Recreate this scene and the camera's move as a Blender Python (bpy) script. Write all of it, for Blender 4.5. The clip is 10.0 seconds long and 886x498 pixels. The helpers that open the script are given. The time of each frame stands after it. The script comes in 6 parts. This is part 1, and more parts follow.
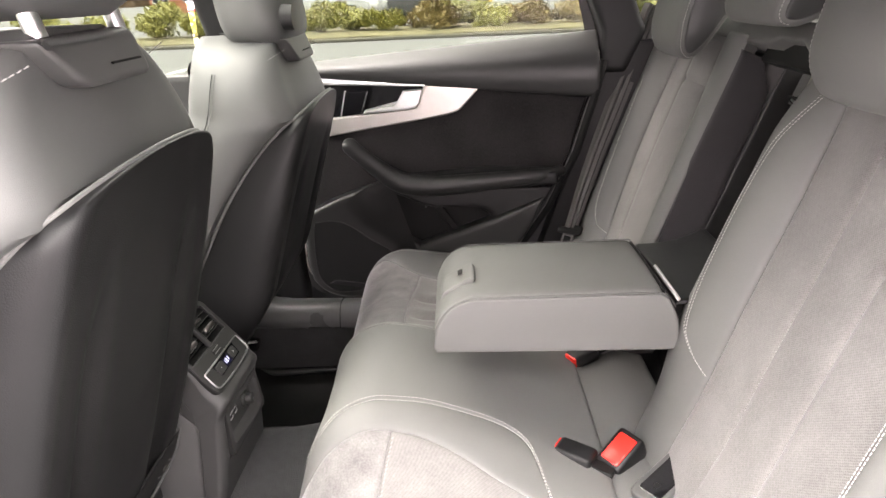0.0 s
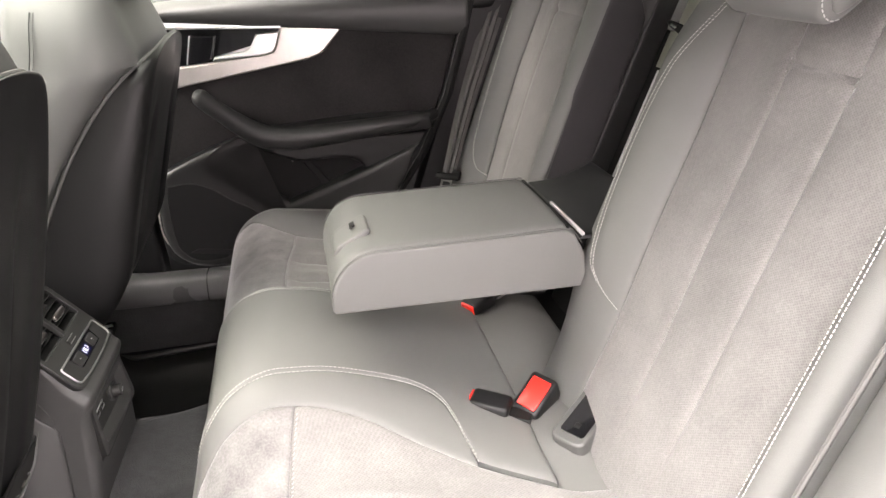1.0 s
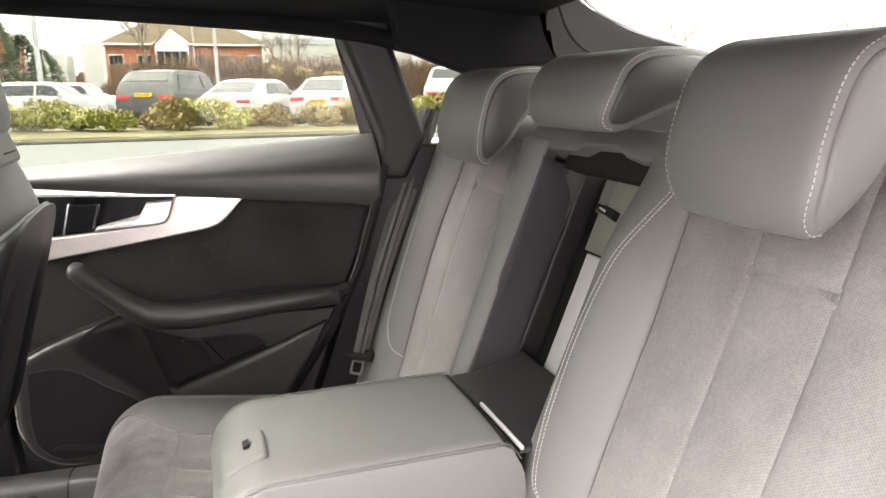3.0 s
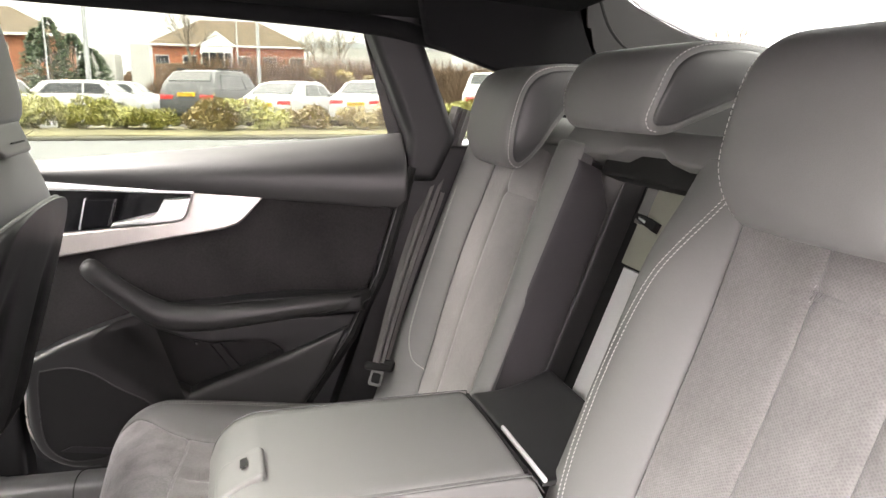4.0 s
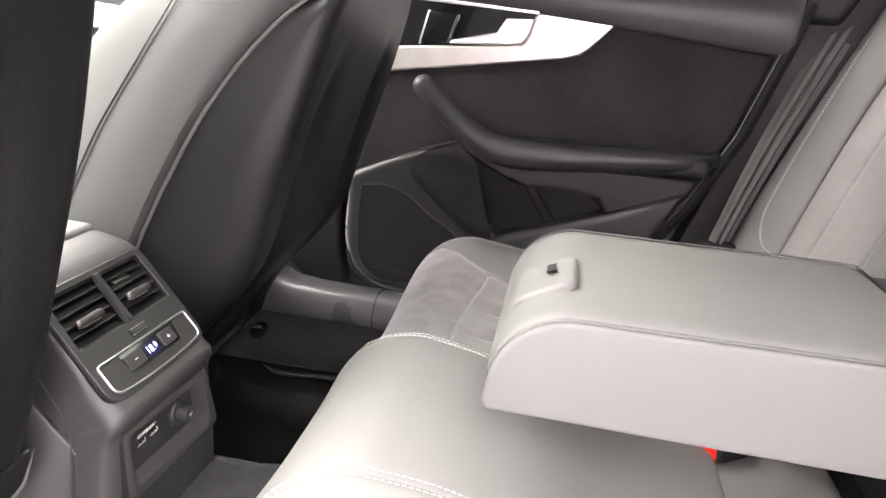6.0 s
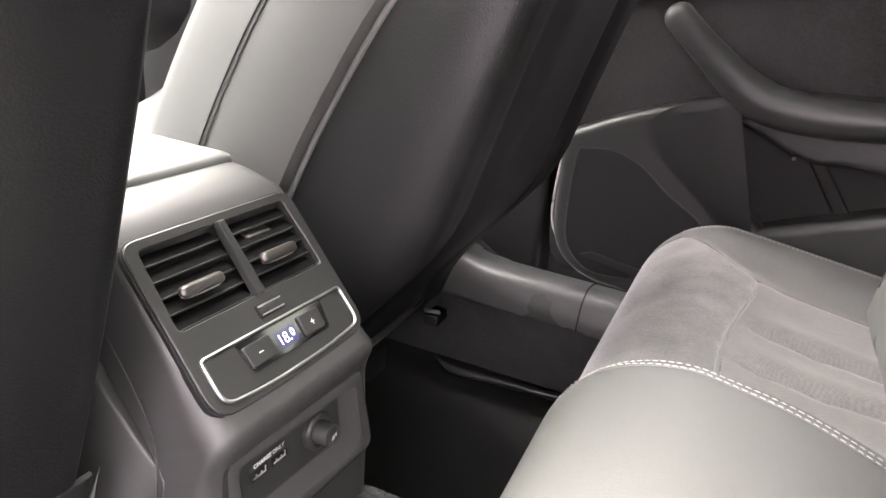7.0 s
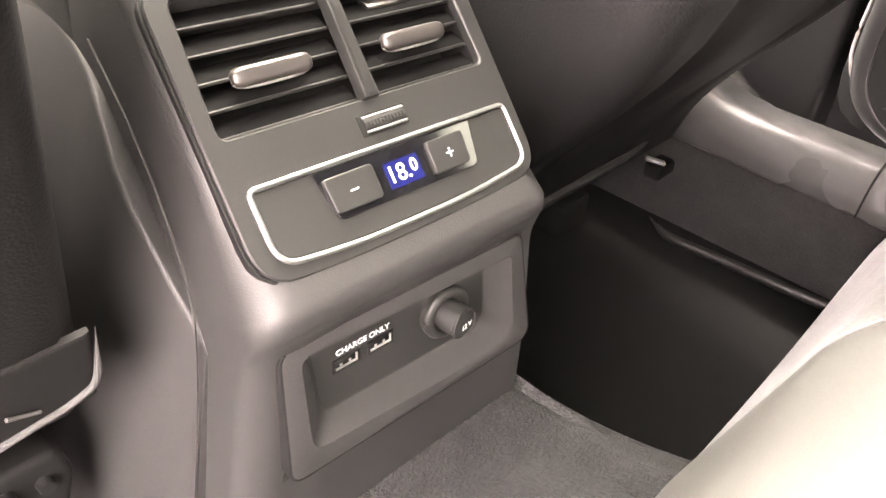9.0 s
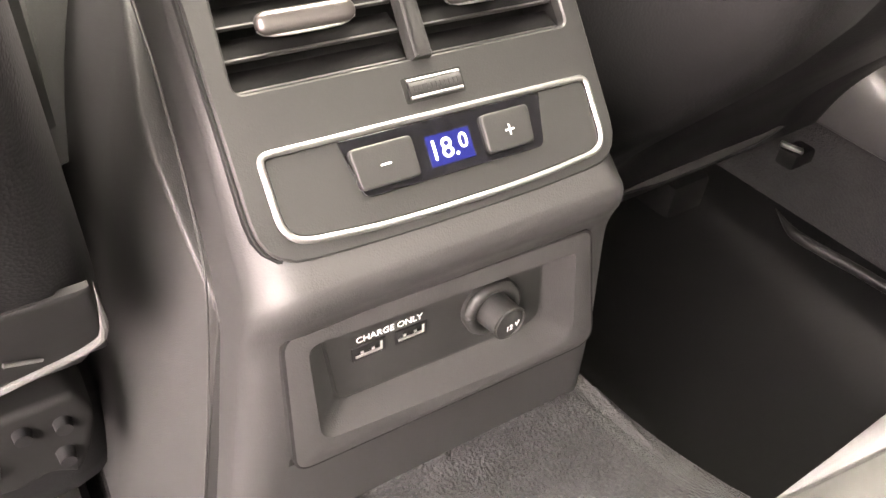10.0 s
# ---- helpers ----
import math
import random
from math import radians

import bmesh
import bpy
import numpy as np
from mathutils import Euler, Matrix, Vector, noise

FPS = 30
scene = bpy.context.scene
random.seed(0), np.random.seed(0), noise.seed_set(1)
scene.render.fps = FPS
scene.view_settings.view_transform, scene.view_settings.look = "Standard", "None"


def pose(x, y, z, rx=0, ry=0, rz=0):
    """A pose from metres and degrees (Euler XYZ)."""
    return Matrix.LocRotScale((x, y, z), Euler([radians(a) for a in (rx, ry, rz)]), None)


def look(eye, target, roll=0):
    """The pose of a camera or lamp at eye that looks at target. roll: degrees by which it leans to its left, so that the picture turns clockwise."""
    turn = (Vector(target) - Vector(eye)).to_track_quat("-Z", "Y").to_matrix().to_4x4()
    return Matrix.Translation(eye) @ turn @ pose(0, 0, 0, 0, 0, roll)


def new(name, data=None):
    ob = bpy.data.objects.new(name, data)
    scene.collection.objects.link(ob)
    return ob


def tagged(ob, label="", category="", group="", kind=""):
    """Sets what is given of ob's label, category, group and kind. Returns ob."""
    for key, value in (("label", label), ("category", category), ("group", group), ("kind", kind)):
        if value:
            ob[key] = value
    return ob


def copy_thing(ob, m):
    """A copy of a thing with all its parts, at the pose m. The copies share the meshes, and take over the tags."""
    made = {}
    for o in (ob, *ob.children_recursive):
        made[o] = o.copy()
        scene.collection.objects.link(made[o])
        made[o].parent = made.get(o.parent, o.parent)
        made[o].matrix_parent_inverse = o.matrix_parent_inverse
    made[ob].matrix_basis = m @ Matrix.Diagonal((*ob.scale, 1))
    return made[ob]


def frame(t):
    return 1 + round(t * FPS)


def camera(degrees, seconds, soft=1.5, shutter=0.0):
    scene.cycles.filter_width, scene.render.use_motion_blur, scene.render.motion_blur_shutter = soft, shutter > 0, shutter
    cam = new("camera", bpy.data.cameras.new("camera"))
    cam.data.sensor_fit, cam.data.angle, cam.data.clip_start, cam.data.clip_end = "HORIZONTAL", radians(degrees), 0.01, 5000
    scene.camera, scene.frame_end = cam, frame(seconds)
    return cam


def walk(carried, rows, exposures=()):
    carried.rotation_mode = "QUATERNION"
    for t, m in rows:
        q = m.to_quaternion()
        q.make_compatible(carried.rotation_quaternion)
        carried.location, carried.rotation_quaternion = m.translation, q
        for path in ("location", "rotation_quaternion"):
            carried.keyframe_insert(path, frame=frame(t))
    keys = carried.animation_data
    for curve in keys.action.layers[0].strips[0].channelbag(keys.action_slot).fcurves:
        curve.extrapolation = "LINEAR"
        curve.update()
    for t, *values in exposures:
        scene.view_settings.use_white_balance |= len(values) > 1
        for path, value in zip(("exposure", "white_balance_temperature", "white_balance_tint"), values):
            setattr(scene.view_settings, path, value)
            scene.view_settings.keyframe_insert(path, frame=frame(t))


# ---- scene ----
cam = camera(63.1, 10.0)
PATH = [
    (0, (-0.002, -0.973, 1.087), (-0.06, 0.907, 0.409), -2.6),
    (0.5, (-0.033, -0.917, 1.063), (0.153, 0.924, 0.306), -3.1),
    (1, (-0.056, -0.895, 1.049), (0.282, 0.905, 0.244), -2.7),
    (1.5, (-0.067, -0.856, 1.05), (0.417, 0.935, 0.303), -1.8),
    (2, (-0.058, -0.824, 1.053), (0.527, 0.979, 0.415), -1.1),
    (2.5, (-0.049, -0.788, 1.069), (0.584, 1.04, 0.562), -0.8),
    (2.7, (-0.045, -0.773, 1.075), (0.595, 1.063, 0.607), -0.7),
    (3.8, (-0.006, -0.695, 1.066), (0.555, 1.182, 0.662), 0.3),
    (4, (-0.001, -0.687, 1.062), (0.538, 1.193, 0.643), 0.6),
    (4.5, (0.015, -0.664, 1.022), (0.447, 1.22, 0.505), 1.6),
    (5, (0.029, -0.644, 0.979), (0.244, 1.238, 0.338), 2.7),
    (5.5, (0.021, -0.602, 0.964), (-0.068, 1.28, 0.293), 3.4),
    (6, (-0.013, -0.548, 0.895), (-0.302, 1.32, 0.242), 4.6),
    (6.2, (-0.032, -0.514, 0.854), (-0.393, 1.342, 0.203), 5.0),
    (7.3, (-0.143, -0.267, 0.785), (-1.022, 1.352, 0.005), 4.7),
    (7.5, (-0.149, -0.248, 0.779), (-1.102, 1.306, -0.044), 4.5),
    (8, (-0.161, -0.209, 0.743), (-1.239, 1.183, -0.206), 3.9),
    (8.5, (-0.175, -0.188, 0.726), (-1.295, 1.105, -0.311), 3.5),
    (9, (-0.188, -0.157, 0.706), (-1.274, 1.05, -0.462), 4.4),
    (9.5, (-0.203, -0.129, 0.699), (-1.349, 0.917, -0.563), 4.4),
    (10, (-0.2, -0.105, 0.696), (-1.422, 0.799, -0.604), 4.4),
]
walk(cam, [(t, look(eye, target, roll)) for t, eye, target, roll in PATH],
     [(0, 3.44, 7100, 16), (1, 3.5, 7150, 15), (2.7, 3.72, 7080, 14.5), (4.2, 3.9, 6980, 16), (5.5, 4.06, 6900, 18), (6.3, 4.13, 6900, 18), (7.5, 4.38, 7000, 18),
      (8.5, 5.1, 7800, 22.5), (10, 5.35, 7800, 21)])

# ---- world and light: bright overcast day ----
world = bpy.data.worlds.new("overcast_sky")
scene.world = world
world.use_nodes = True
wn, wl = world.node_tree.nodes, world.node_tree.links
bg = wn["Background"]
sky = wn.new("ShaderNodeTexSky")
sky.sky_type = 'NISHITA'
sky.sun_disc = False
sky.sun_elevation = radians(48)
sky.sun_rotation = radians(309.8)
sky.dust_density = 3.0
tame = wn.new("ShaderNodeHueSaturation")
tame.inputs["Saturation"].default_value = 0.16
cloud = wn.new("ShaderNodeMix")
cloud.data_type = 'RGBA'
cloud.inputs["Factor"].default_value = 0.75
cloud.inputs["B"].default_value = (11.0, 11.2, 11.4, 1)
wl.new(sky.outputs["Color"], tame.inputs["Color"])
wl.new(tame.outputs["Color"], cloud.inputs["A"])
# an overcast sky is three times as bright overhead as at the horizon
way = wn.new("ShaderNodeTexCoord")
split = wn.new("ShaderNodeSeparateXYZ")
rise = wn.new("ShaderNodeMapRange")
rise.inputs["From Min"].default_value, rise.inputs["From Max"].default_value = 0.0, 1.0
rise.inputs["To Min"].default_value, rise.inputs["To Max"].default_value = 0.44, 2.8
grade = wn.new("ShaderNodeVectorMath")
grade.operation = 'SCALE'
wl.new(way.outputs["Generated"], split.inputs["Vector"])
wl.new(split.outputs["Z"], rise.inputs["Value"])
wl.new(cloud.outputs["Result"], grade.inputs[0])
wl.new(rise.outputs["Result"], grade.inputs["Scale"])
wl.new(grade.outputs["Vector"], bg.inputs["Color"])
bg.inputs["Strength"].default_value = 0.15

sun_data = bpy.data.lights.new("sun", 'SUN')
sun_data.energy, sun_data.angle, sun_data.color = 0.7, radians(35), (1.0, 0.97, 0.94)
sun = new("sun", sun_data)
sun.matrix_world = look((-6, 5, 9.4), (0, 0, 0.7))

# ---- materials ----
def material(name, color, rough=0.5, metal=0.0, spread=0.12, big=6.0, fine=260.0, bump=0.12, depth=0.0006,
             sheen=0.0, coat=0.0, relief="noise", emit=0.0, spec=0.5):
    m = bpy.data.materials.new(name)
    m.use_nodes = True
    nt = m.node_tree
    n, l = nt.nodes, nt.links
    p = n["Principled BSDF"]
    tc = n.new("ShaderNodeTexCoord")
    a = n.new("ShaderNodeTexNoise")
    a.inputs["Scale"].default_value, a.inputs["Detail"].default_value = big, 4
    b = n.new("ShaderNodeTexNoise")
    b.inputs["Scale"].default_value, b.inputs["Detail"].default_value = fine, 3
    for k in (a, b):
        l.new(tc.outputs["Object"], k.inputs["Vector"])
    mixed = n.new("ShaderNodeMath")
    mixed.operation = 'MULTIPLY_ADD'
    l.new(b.outputs["Fac"], mixed.inputs[0])
    mixed.inputs[1].default_value = 0.6
    l.new(a.outputs["Fac"], mixed.inputs[2])
    ramp = n.new("ShaderNodeMapRange")
    ramp.inputs["From Min"].default_value, ramp.inputs["From Max"].default_value = 0.45, 1.15
    ramp.inputs["To Min"].default_value, ramp.inputs["To Max"].default_value = 1 - spread, 1 + spread
    l.new(mixed.outputs[0], ramp.inputs["Value"])
    tint = n.new("ShaderNodeVectorMath")
    tint.operation = 'SCALE'
    tint.inputs[0].default_value = color
    l.new(ramp.outputs["Result"], tint.inputs["Scale"])
    l.new(tint.outputs["Vector"], p.inputs["Base Color"])
    rr = n.new("ShaderNodeMapRange")
    rr.inputs["From Min"].default_value, rr.inputs["From Max"].default_value = 0.3, 0.7
    rr.inputs["To Min"].default_value, rr.inputs["To Max"].default_value = max(0.02, rough - 0.06), min(1, rough + 0.06)
    l.new(a.outputs["Fac"], rr.inputs["Value"])
    l.new(rr.outputs["Result"], p.inputs["Roughness"])
    p.inputs["Metallic"].default_value = metal
    p.inputs["Specular IOR Level"].default_value = spec
    p.inputs["Sheen Weight"].default_value = sheen
    p.inputs["Sheen Roughness"].default_value = 0.4
    p.inputs["Coat Weight"].default_value = coat
    p.inputs["Coat Roughness"].default_value = 0.08
    if emit:
        p.inputs["Emission Color"].default_value = (*color, 1)
        p.inputs["Emission Strength"].default_value = emit
    if bump:
        h = b.outputs["Fac"]
        if relief == "pebble":
            v = n.new("ShaderNodeTexVoronoi")
            v.inputs["Scale"].default_value = fine
            l.new(tc.outputs["Object"], v.inputs["Vector"])
            h = v.outputs["Distance"]
        if relief == "mesh":
            # a fine diamond weave laid along the panel
            sp = n.new("ShaderNodeSeparateXYZ")
            l.new(tc.outputs["Object"], sp.inputs["Vector"])
            sums = []
            for op, first, second in (('ADD', sp.outputs["X"], sp.outputs["Z"]),):
                up = n.new("ShaderNodeMath")
                up.operation = op
                l.new(first, up.inputs[0])
                l.new(second, up.inputs[1])
            for op in ('ADD', 'SUBTRACT'):
                q = n.new("ShaderNodeMath")
                q.operation = op
                l.new(sp.outputs["Y"], q.inputs[0])
                l.new(up.outputs[0], q.inputs[1])
                sums.append(q.outputs[0])
            cb = n.new("ShaderNodeCombineXYZ")
            l.new(sums[0], cb.inputs["X"])
            l.new(sums[1], cb.inputs["Y"])
            v = n.new("ShaderNodeTexVoronoi")
            v.voronoi_dimensions = '2D'
            v.inputs["Scale"].default_value, v.inputs["Randomness"].default_value = fine, 0.3
            l.new(cb.outputs["Vector"], v.inputs["Vector"])
            h = v.outputs["Distance"]
            # small punched holes
            hole = n.new("ShaderNodeMapRange")
            hole.inputs["From Min"].default_value, hole.inputs["From Max"].default_value = 0.1, 0.45
            hole.inputs["To Min"].default_value, hole.inputs["To Max"].default_value = 0.8, 1.04
            l.new(h, hole.inputs["Value"])
            dark = n.new("ShaderNodeVectorMath")
            dark.operation = 'SCALE'
            l.new(tint.outputs["Vector"], dark.inputs[0])
            l.new(hole.outputs["Result"], dark.inputs["Scale"])
            l.new(dark.outputs["Vector"], p.inputs["Base Color"])
        bp = n.new("ShaderNodeBump")
        bp.inputs["Strength"].default_value, bp.inputs["Distance"].default_value = bump, depth
        l.new(h, bp.inputs["Height"])
        l.new(bp.outputs["Normal"], p.inputs["Normal"])
    return m


LEATHER = material("grey_leather", (0.105, 0.1045, 0.101), 0.58, spec=0.48, big=5, fine=1100, bump=0.16, depth=0.0005, relief="pebble", spread=0.12)
# same leather as LEATHER, its colour lowered for the shadier front seats
FRONT_LEATHER = material("shaded_grey_leather", (0.084, 0.085, 0.083), 0.55, spec=0.5, big=5, fine=1100, bump=0.16, depth=0.0005, relief="pebble", spread=0.12)
SUEDE = material("grey_suede", (0.128, 0.123, 0.121), 0.9, big=30, fine=380, bump=0.7, depth=0.0009, spread=0.5, sheen=0.35)
PERFORATED = material("perforated_suede", (0.138, 0.132, 0.1285), 0.9, big=16, fine=250, bump=0.4, depth=0.0009, spread=0.26, sheen=0.3, relief="mesh")
DOOR_SUEDE = material("charcoal_suede", (0.021, 0.0197, 0.0202), 0.92, spec=0.15, big=9, fine=260, bump=0.4, spread=0.6, sheen=0.08)
FELT = material("dark_felt", (0.034, 0.032, 0.034), 0.95, big=14, fine=600, bump=0.3, spread=0.18, sheen=0.2)
SHELL = material("black_seat_shell", (0.007, 0.007, 0.0073), 0.42, spec=0.24, fine=700, bump=0.25, depth=0.0005, relief="pebble", spread=0.1)
DOOR_PLASTIC = material("dark_door_plastic", (0.02, 0.02, 0.02), 0.4, spec=0.4, fine=1300, bump=0.12, depth=0.0004, relief="pebble", spread=0.1)
COVER = material("dark_cover_plastic", (0.07, 0.069, 0.068), 0.5, fine=900, bump=0.15, depth=0.0004, relief="pebble", spread=0.1)
PANEL = material("console_panel_plastic", (0.0185, 0.0187, 0.0183), 0.45, spec=0.34, fine=1500, bump=0.1, depth=0.0004, relief="pebble", spread=0.08)
SLIDER = material("dark_satin_metal", (0.1, 0.092, 0.089), 0.33, 0.75, bump=0, spread=0.05)
DULL_CHROME = material("soft_chrome", (0.36, 0.36, 0.355), 0.4, 1.0, bump=0, spread=0.03)
VANE = material("vent_vane_plastic", (0.004, 0.004, 0.004), 0.75, spec=0.06, bump=0.1, spread=0.1)
CONSOLE = material("console_plastic", (0.026, 0.0255, 0.0255), 0.5, fine=1300, bump=0.14, depth=0.0005, relief="pebble", spread=0.1)
SILL = material("shiny_sill_plastic", (0.06, 0.06, 0.06), 0.3, fine=500, bump=0.1, spread=0.1)
PALE_PLASTIC = material("pale_grey_plastic", (0.5, 0.49, 0.5), 0.35, fine=400, bump=0.05, spread=0.06)
OLIVE_PLASTIC = material("olive_grey_plastic", (0.2, 0.2, 0.165), 0.4, fine=400, bump=0.1, spread=0.08)
SOFT_PLASTIC = material("soft_black_plastic", (0.014, 0.014, 0.0147), 0.45, spec=0.35, fine=700, bump=0.3, depth=0.0005, relief="pebble", spread=0.1)
GREY_PLASTIC = material("graphite_plastic", (0.027, 0.027, 0.0268), 0.45, fine=1300, bump=0.12, depth=0.0004, relief="pebble", spread=0.08)
DARK_PLASTIC = material("black_plastic", (0.009, 0.009, 0.0096), 0.5, spec=0.3, fine=500, bump=0.2, spread=0.15)
GLOSS_BLACK = material("piano_black", (0.006, 0.006, 0.007), 0.08, bump=0, coat=0.6, spread=0.1)
CHROME = material("satin_chrome", (0.88, 0.88, 0.87), 0.36, 1.0, bump=0, spread=0.03)
ALUMINIUM = material("brushed_aluminium", (0.66, 0.62, 0.59), 0.4, 0.85, big=40, fine=900, bump=0.05, spread=0.06)
THREAD = material("pale_thread", (0.36, 0.355, 0.34), 0.8, bump=0, spread=0.1)
PIPING = material("grey_piping", (0.2, 0.2, 0.195), 0.4, bump=0, spread=0.1)
CARPET = material("charcoal_carpet", (0.017, 0.017, 0.0183), 0.97, big=70, fine=520, bump=1.0, depth=0.004, spread=0.85, sheen=0.06)
FLOOR_CARPET = material("black_carpet", (0.032, 0.0315, 0.0325), 0.97, big=30, fine=420, bump=0.8, depth=0.003, spread=0.4)
HEADLINING = material("black_headlining", (0.006, 0.006, 0.0065), 0.95, spec=0.15, fine=900, bump=0.3, spread=0.1)
RED = material("red_button", (0.75, 0.025, 0.018), 0.35, bump=0, spread=0.04)
BELT = material("black_webbing", (0.075, 0.073, 0.07), 0.7, fine=900, bump=0.4, spread=0.15)
WHITE_PRINT = material("white_print", (0.8, 0.8, 0.8), 0.5, bump=0, spread=0.02)
# rubber black; also puts the shade into pocket, slot and shell opening
RUBBER = material("black_rubber_and_shade", (0.007, 0.007, 0.007), 0.7, spec=0.25, bump=0.1, spread=0.1)
ASPHALT = material("grey_asphalt", (0.11, 0.111, 0.112), 0.9, big=0.4, fine=40, bump=0.5, depth=0.01, spread=0.15)
GRASS = material("worn_grass", (0.125, 0.11, 0.055), 0.95, big=0.8, fine=12, bump=0.8, depth=0.05, spread=0.5)
LEAF = material("yellow_green_leaf", (0.24, 0.23, 0.06), 0.6, big=2, fine=30, bump=0, spread=0.5)
LEAF_DRY = material("olive_leaf", (0.23, 0.175, 0.07), 0.65, big=2, fine=30, bump=0, spread=0.5)
TWIG = material("brown_twig", (0.12, 0.075, 0.045), 0.85, big=1.5, fine=20, bump=0.3, spread=0.4)
BARK = material("grey_bark", (0.16, 0.13, 0.10), 0.9, big=3, fine=30, bump=0.5, depth=0.02, spread=0.3)
CONIFER = material("dark_evergreen", (0.035, 0.055, 0.02), 0.7, big=2, fine=20, bump=0, spread=0.5)
BRICK = material("red_brick", (0.34, 0.13, 0.07), 0.85, big=1, fine=8, bump=0.3, depth=0.02, spread=0.2)
ROOF_TILE = material("brown_roof_tile", (0.105, 0.08, 0.055), 0.9, spec=0.2, big=0.6, fine=6, bump=0.5, depth=0.05, spread=0.25)
WHITE_TRIM = material("white_trim", (0.7, 0.7, 0.68), 0.5, bump=0.05, spread=0.06)
CONCRETE = material("pale_concrete", (0.42, 0.41, 0.39), 0.85, big=1, fine=15, bump=0.3, spread=0.12)
KERB = material("weathered_kerb", (0.12, 0.112, 0.09), 0.9, big=2, fine=15, bump=0.4, spread=0.3)
# mauve so that the added wall tints the light it throws back
PALE_WALL = material("pale_mauve_bounce", (0.44, 0.40, 0.425), 0.9, big=0.5, fine=30, bump=0.3, depth=0.005, spread=0.1)
# darker base colour for the cheeks of the far and middle headrests
DARK_LEATHER = material("darker_leather", (0.035, 0.035, 0.035), 0.42, spec=0.4, big=5, fine=1100, bump=0.16, depth=0.0005, relief="pebble", spread=0.12)
DARK_GLASS = material("dark_window", (0.012, 0.014, 0.016), 0.08, bump=0, spread=0.05, spec=0.4)
PAINT_WHITE = material("white_car_paint", (0.43, 0.43, 0.43), 0.3, bump=0, spread=0.02, coat=0.25)
PAINT_GREY = material("grey_car_paint", (0.06, 0.06, 0.063), 0.4, 0.1, bump=0, spread=0.04, coat=0.15)
LAMP_RED = material("red_lamp", (0.5, 0.03, 0.03), 0.2, bump=0, coat=0.6)
LAMP_CLEAR = material("clear_lamp", (0.6, 0.6, 0.6), 0.12, bump=0, coat=0.6)
PLATE = material("yellow_plate", (0.75, 0.47, 0.02), 0.45, bump=0, spread=0.03)
TYRE = material("tyre", (0.02, 0.02, 0.02), 0.85, bump=0.1)
POLE = material("galvanised_pole", (0.4, 0.41, 0.42), 0.45, 0.6, big=2, spread=0.12)
SCREEN = material("blue_display", (0.003, 0.004, 0.028), 0.12, bump=0, emit=0.25)
DIGITS = material("white_digits", (0.85, 0.88, 1.0), 0.3, bump=0, emit=0.05)
SPEAKER = material("speaker_mesh", (0.008, 0.008, 0.0083), 0.6, spec=0.25, fine=900, bump=0.4, depth=0.001, relief="pebble", spread=0.1)



def glass(name, tint, gloss):
    m = bpy.data.materials.new(name)
    m.use_nodes = True
    n, l = m.node_tree.nodes, m.node_tree.links
    n.remove(n["Principled BSDF"])
    clear, shine, mix, fresnel, ease = (n.new("ShaderNodeBsdfTransparent"), n.new("ShaderNodeBsdfGlossy"), n.new("ShaderNodeMixShader"), n.new("ShaderNodeFresnel"), n.new("ShaderNodeMath"))
    shine.inputs["Roughness"].default_value = 0.02
    clear.inputs["Color"].default_value = (tint, tint * 1.04, tint * 0.97, 1)
    fresnel.inputs["IOR"].default_value = 1.35
    ease.operation = 'MULTIPLY'
    ease.inputs[1].default_value = gloss
    l.new(fresnel.outputs["Fac"], ease.inputs[0])
    l.new(ease.outputs[0], mix.inputs["Fac"])
    l.new(clear.outputs["BSDF"], mix.inputs[1])
    l.new(shine.outputs["BSDF"], mix.inputs[2])
    l.new(mix.outputs["Shader"], n["Material Output"].inputs["Surface"])
    return m


GLASS = glass("tinted_glass", 0.36, 0.5)
CLEAR_GLASS = glass("rear_window_glass", 0.42, 0.2)
ROOF_GLASS = glass("added_roof_glass", 0.38, 0.4)
FRONT_GLASS = glass("windscreen_glass", 0.5, 0.5)
SIDE_GLASS = glass("front_door_glass", 0.9, 0.5)

# ---- building tools ----
CY = 0.035  # the car's centre line


def V(*a):
    return Vector(a)


def lerp(a, b, t):
    return a + (b - a) * t


def smooth(a, b, x):
    t = min(1.0, max(0.0, (x - a) / (b - a)))
    return t * t * (3 - 2 * t)


def curve_at(table, x):
    """Smooth reading of a short table of (x, value)."""
    if x <= table[0][0]:
        return table[0][1]
    for i in range(len(table) - 1):
        (x0, y0), (x1, y1) = table[i], table[i + 1]
        if x <= x1:
            ya = table[i - 1] if i > 0 else (2 * x0 - x1, 2 * y0 - y1)
            yb = table[i + 2] if i + 2 < len(table) else (2 * x1 - x0, 2 * y1 - y0)
            h = x1 - x0
            m0, m1 = (y1 - ya[1]) / (x1 - ya[0]) * h, (yb[1] - y0) / (yb[0] - x0) * h
            t = (x - x0) / h
            return (2*t**3 - 3*t*t + 1) * y0 + (t**3 - 2*t*t + t) * m0 + (3*t*t - 2*t**3) * y1 + (t**3 - t*t) * m1
    return table[-1][1]


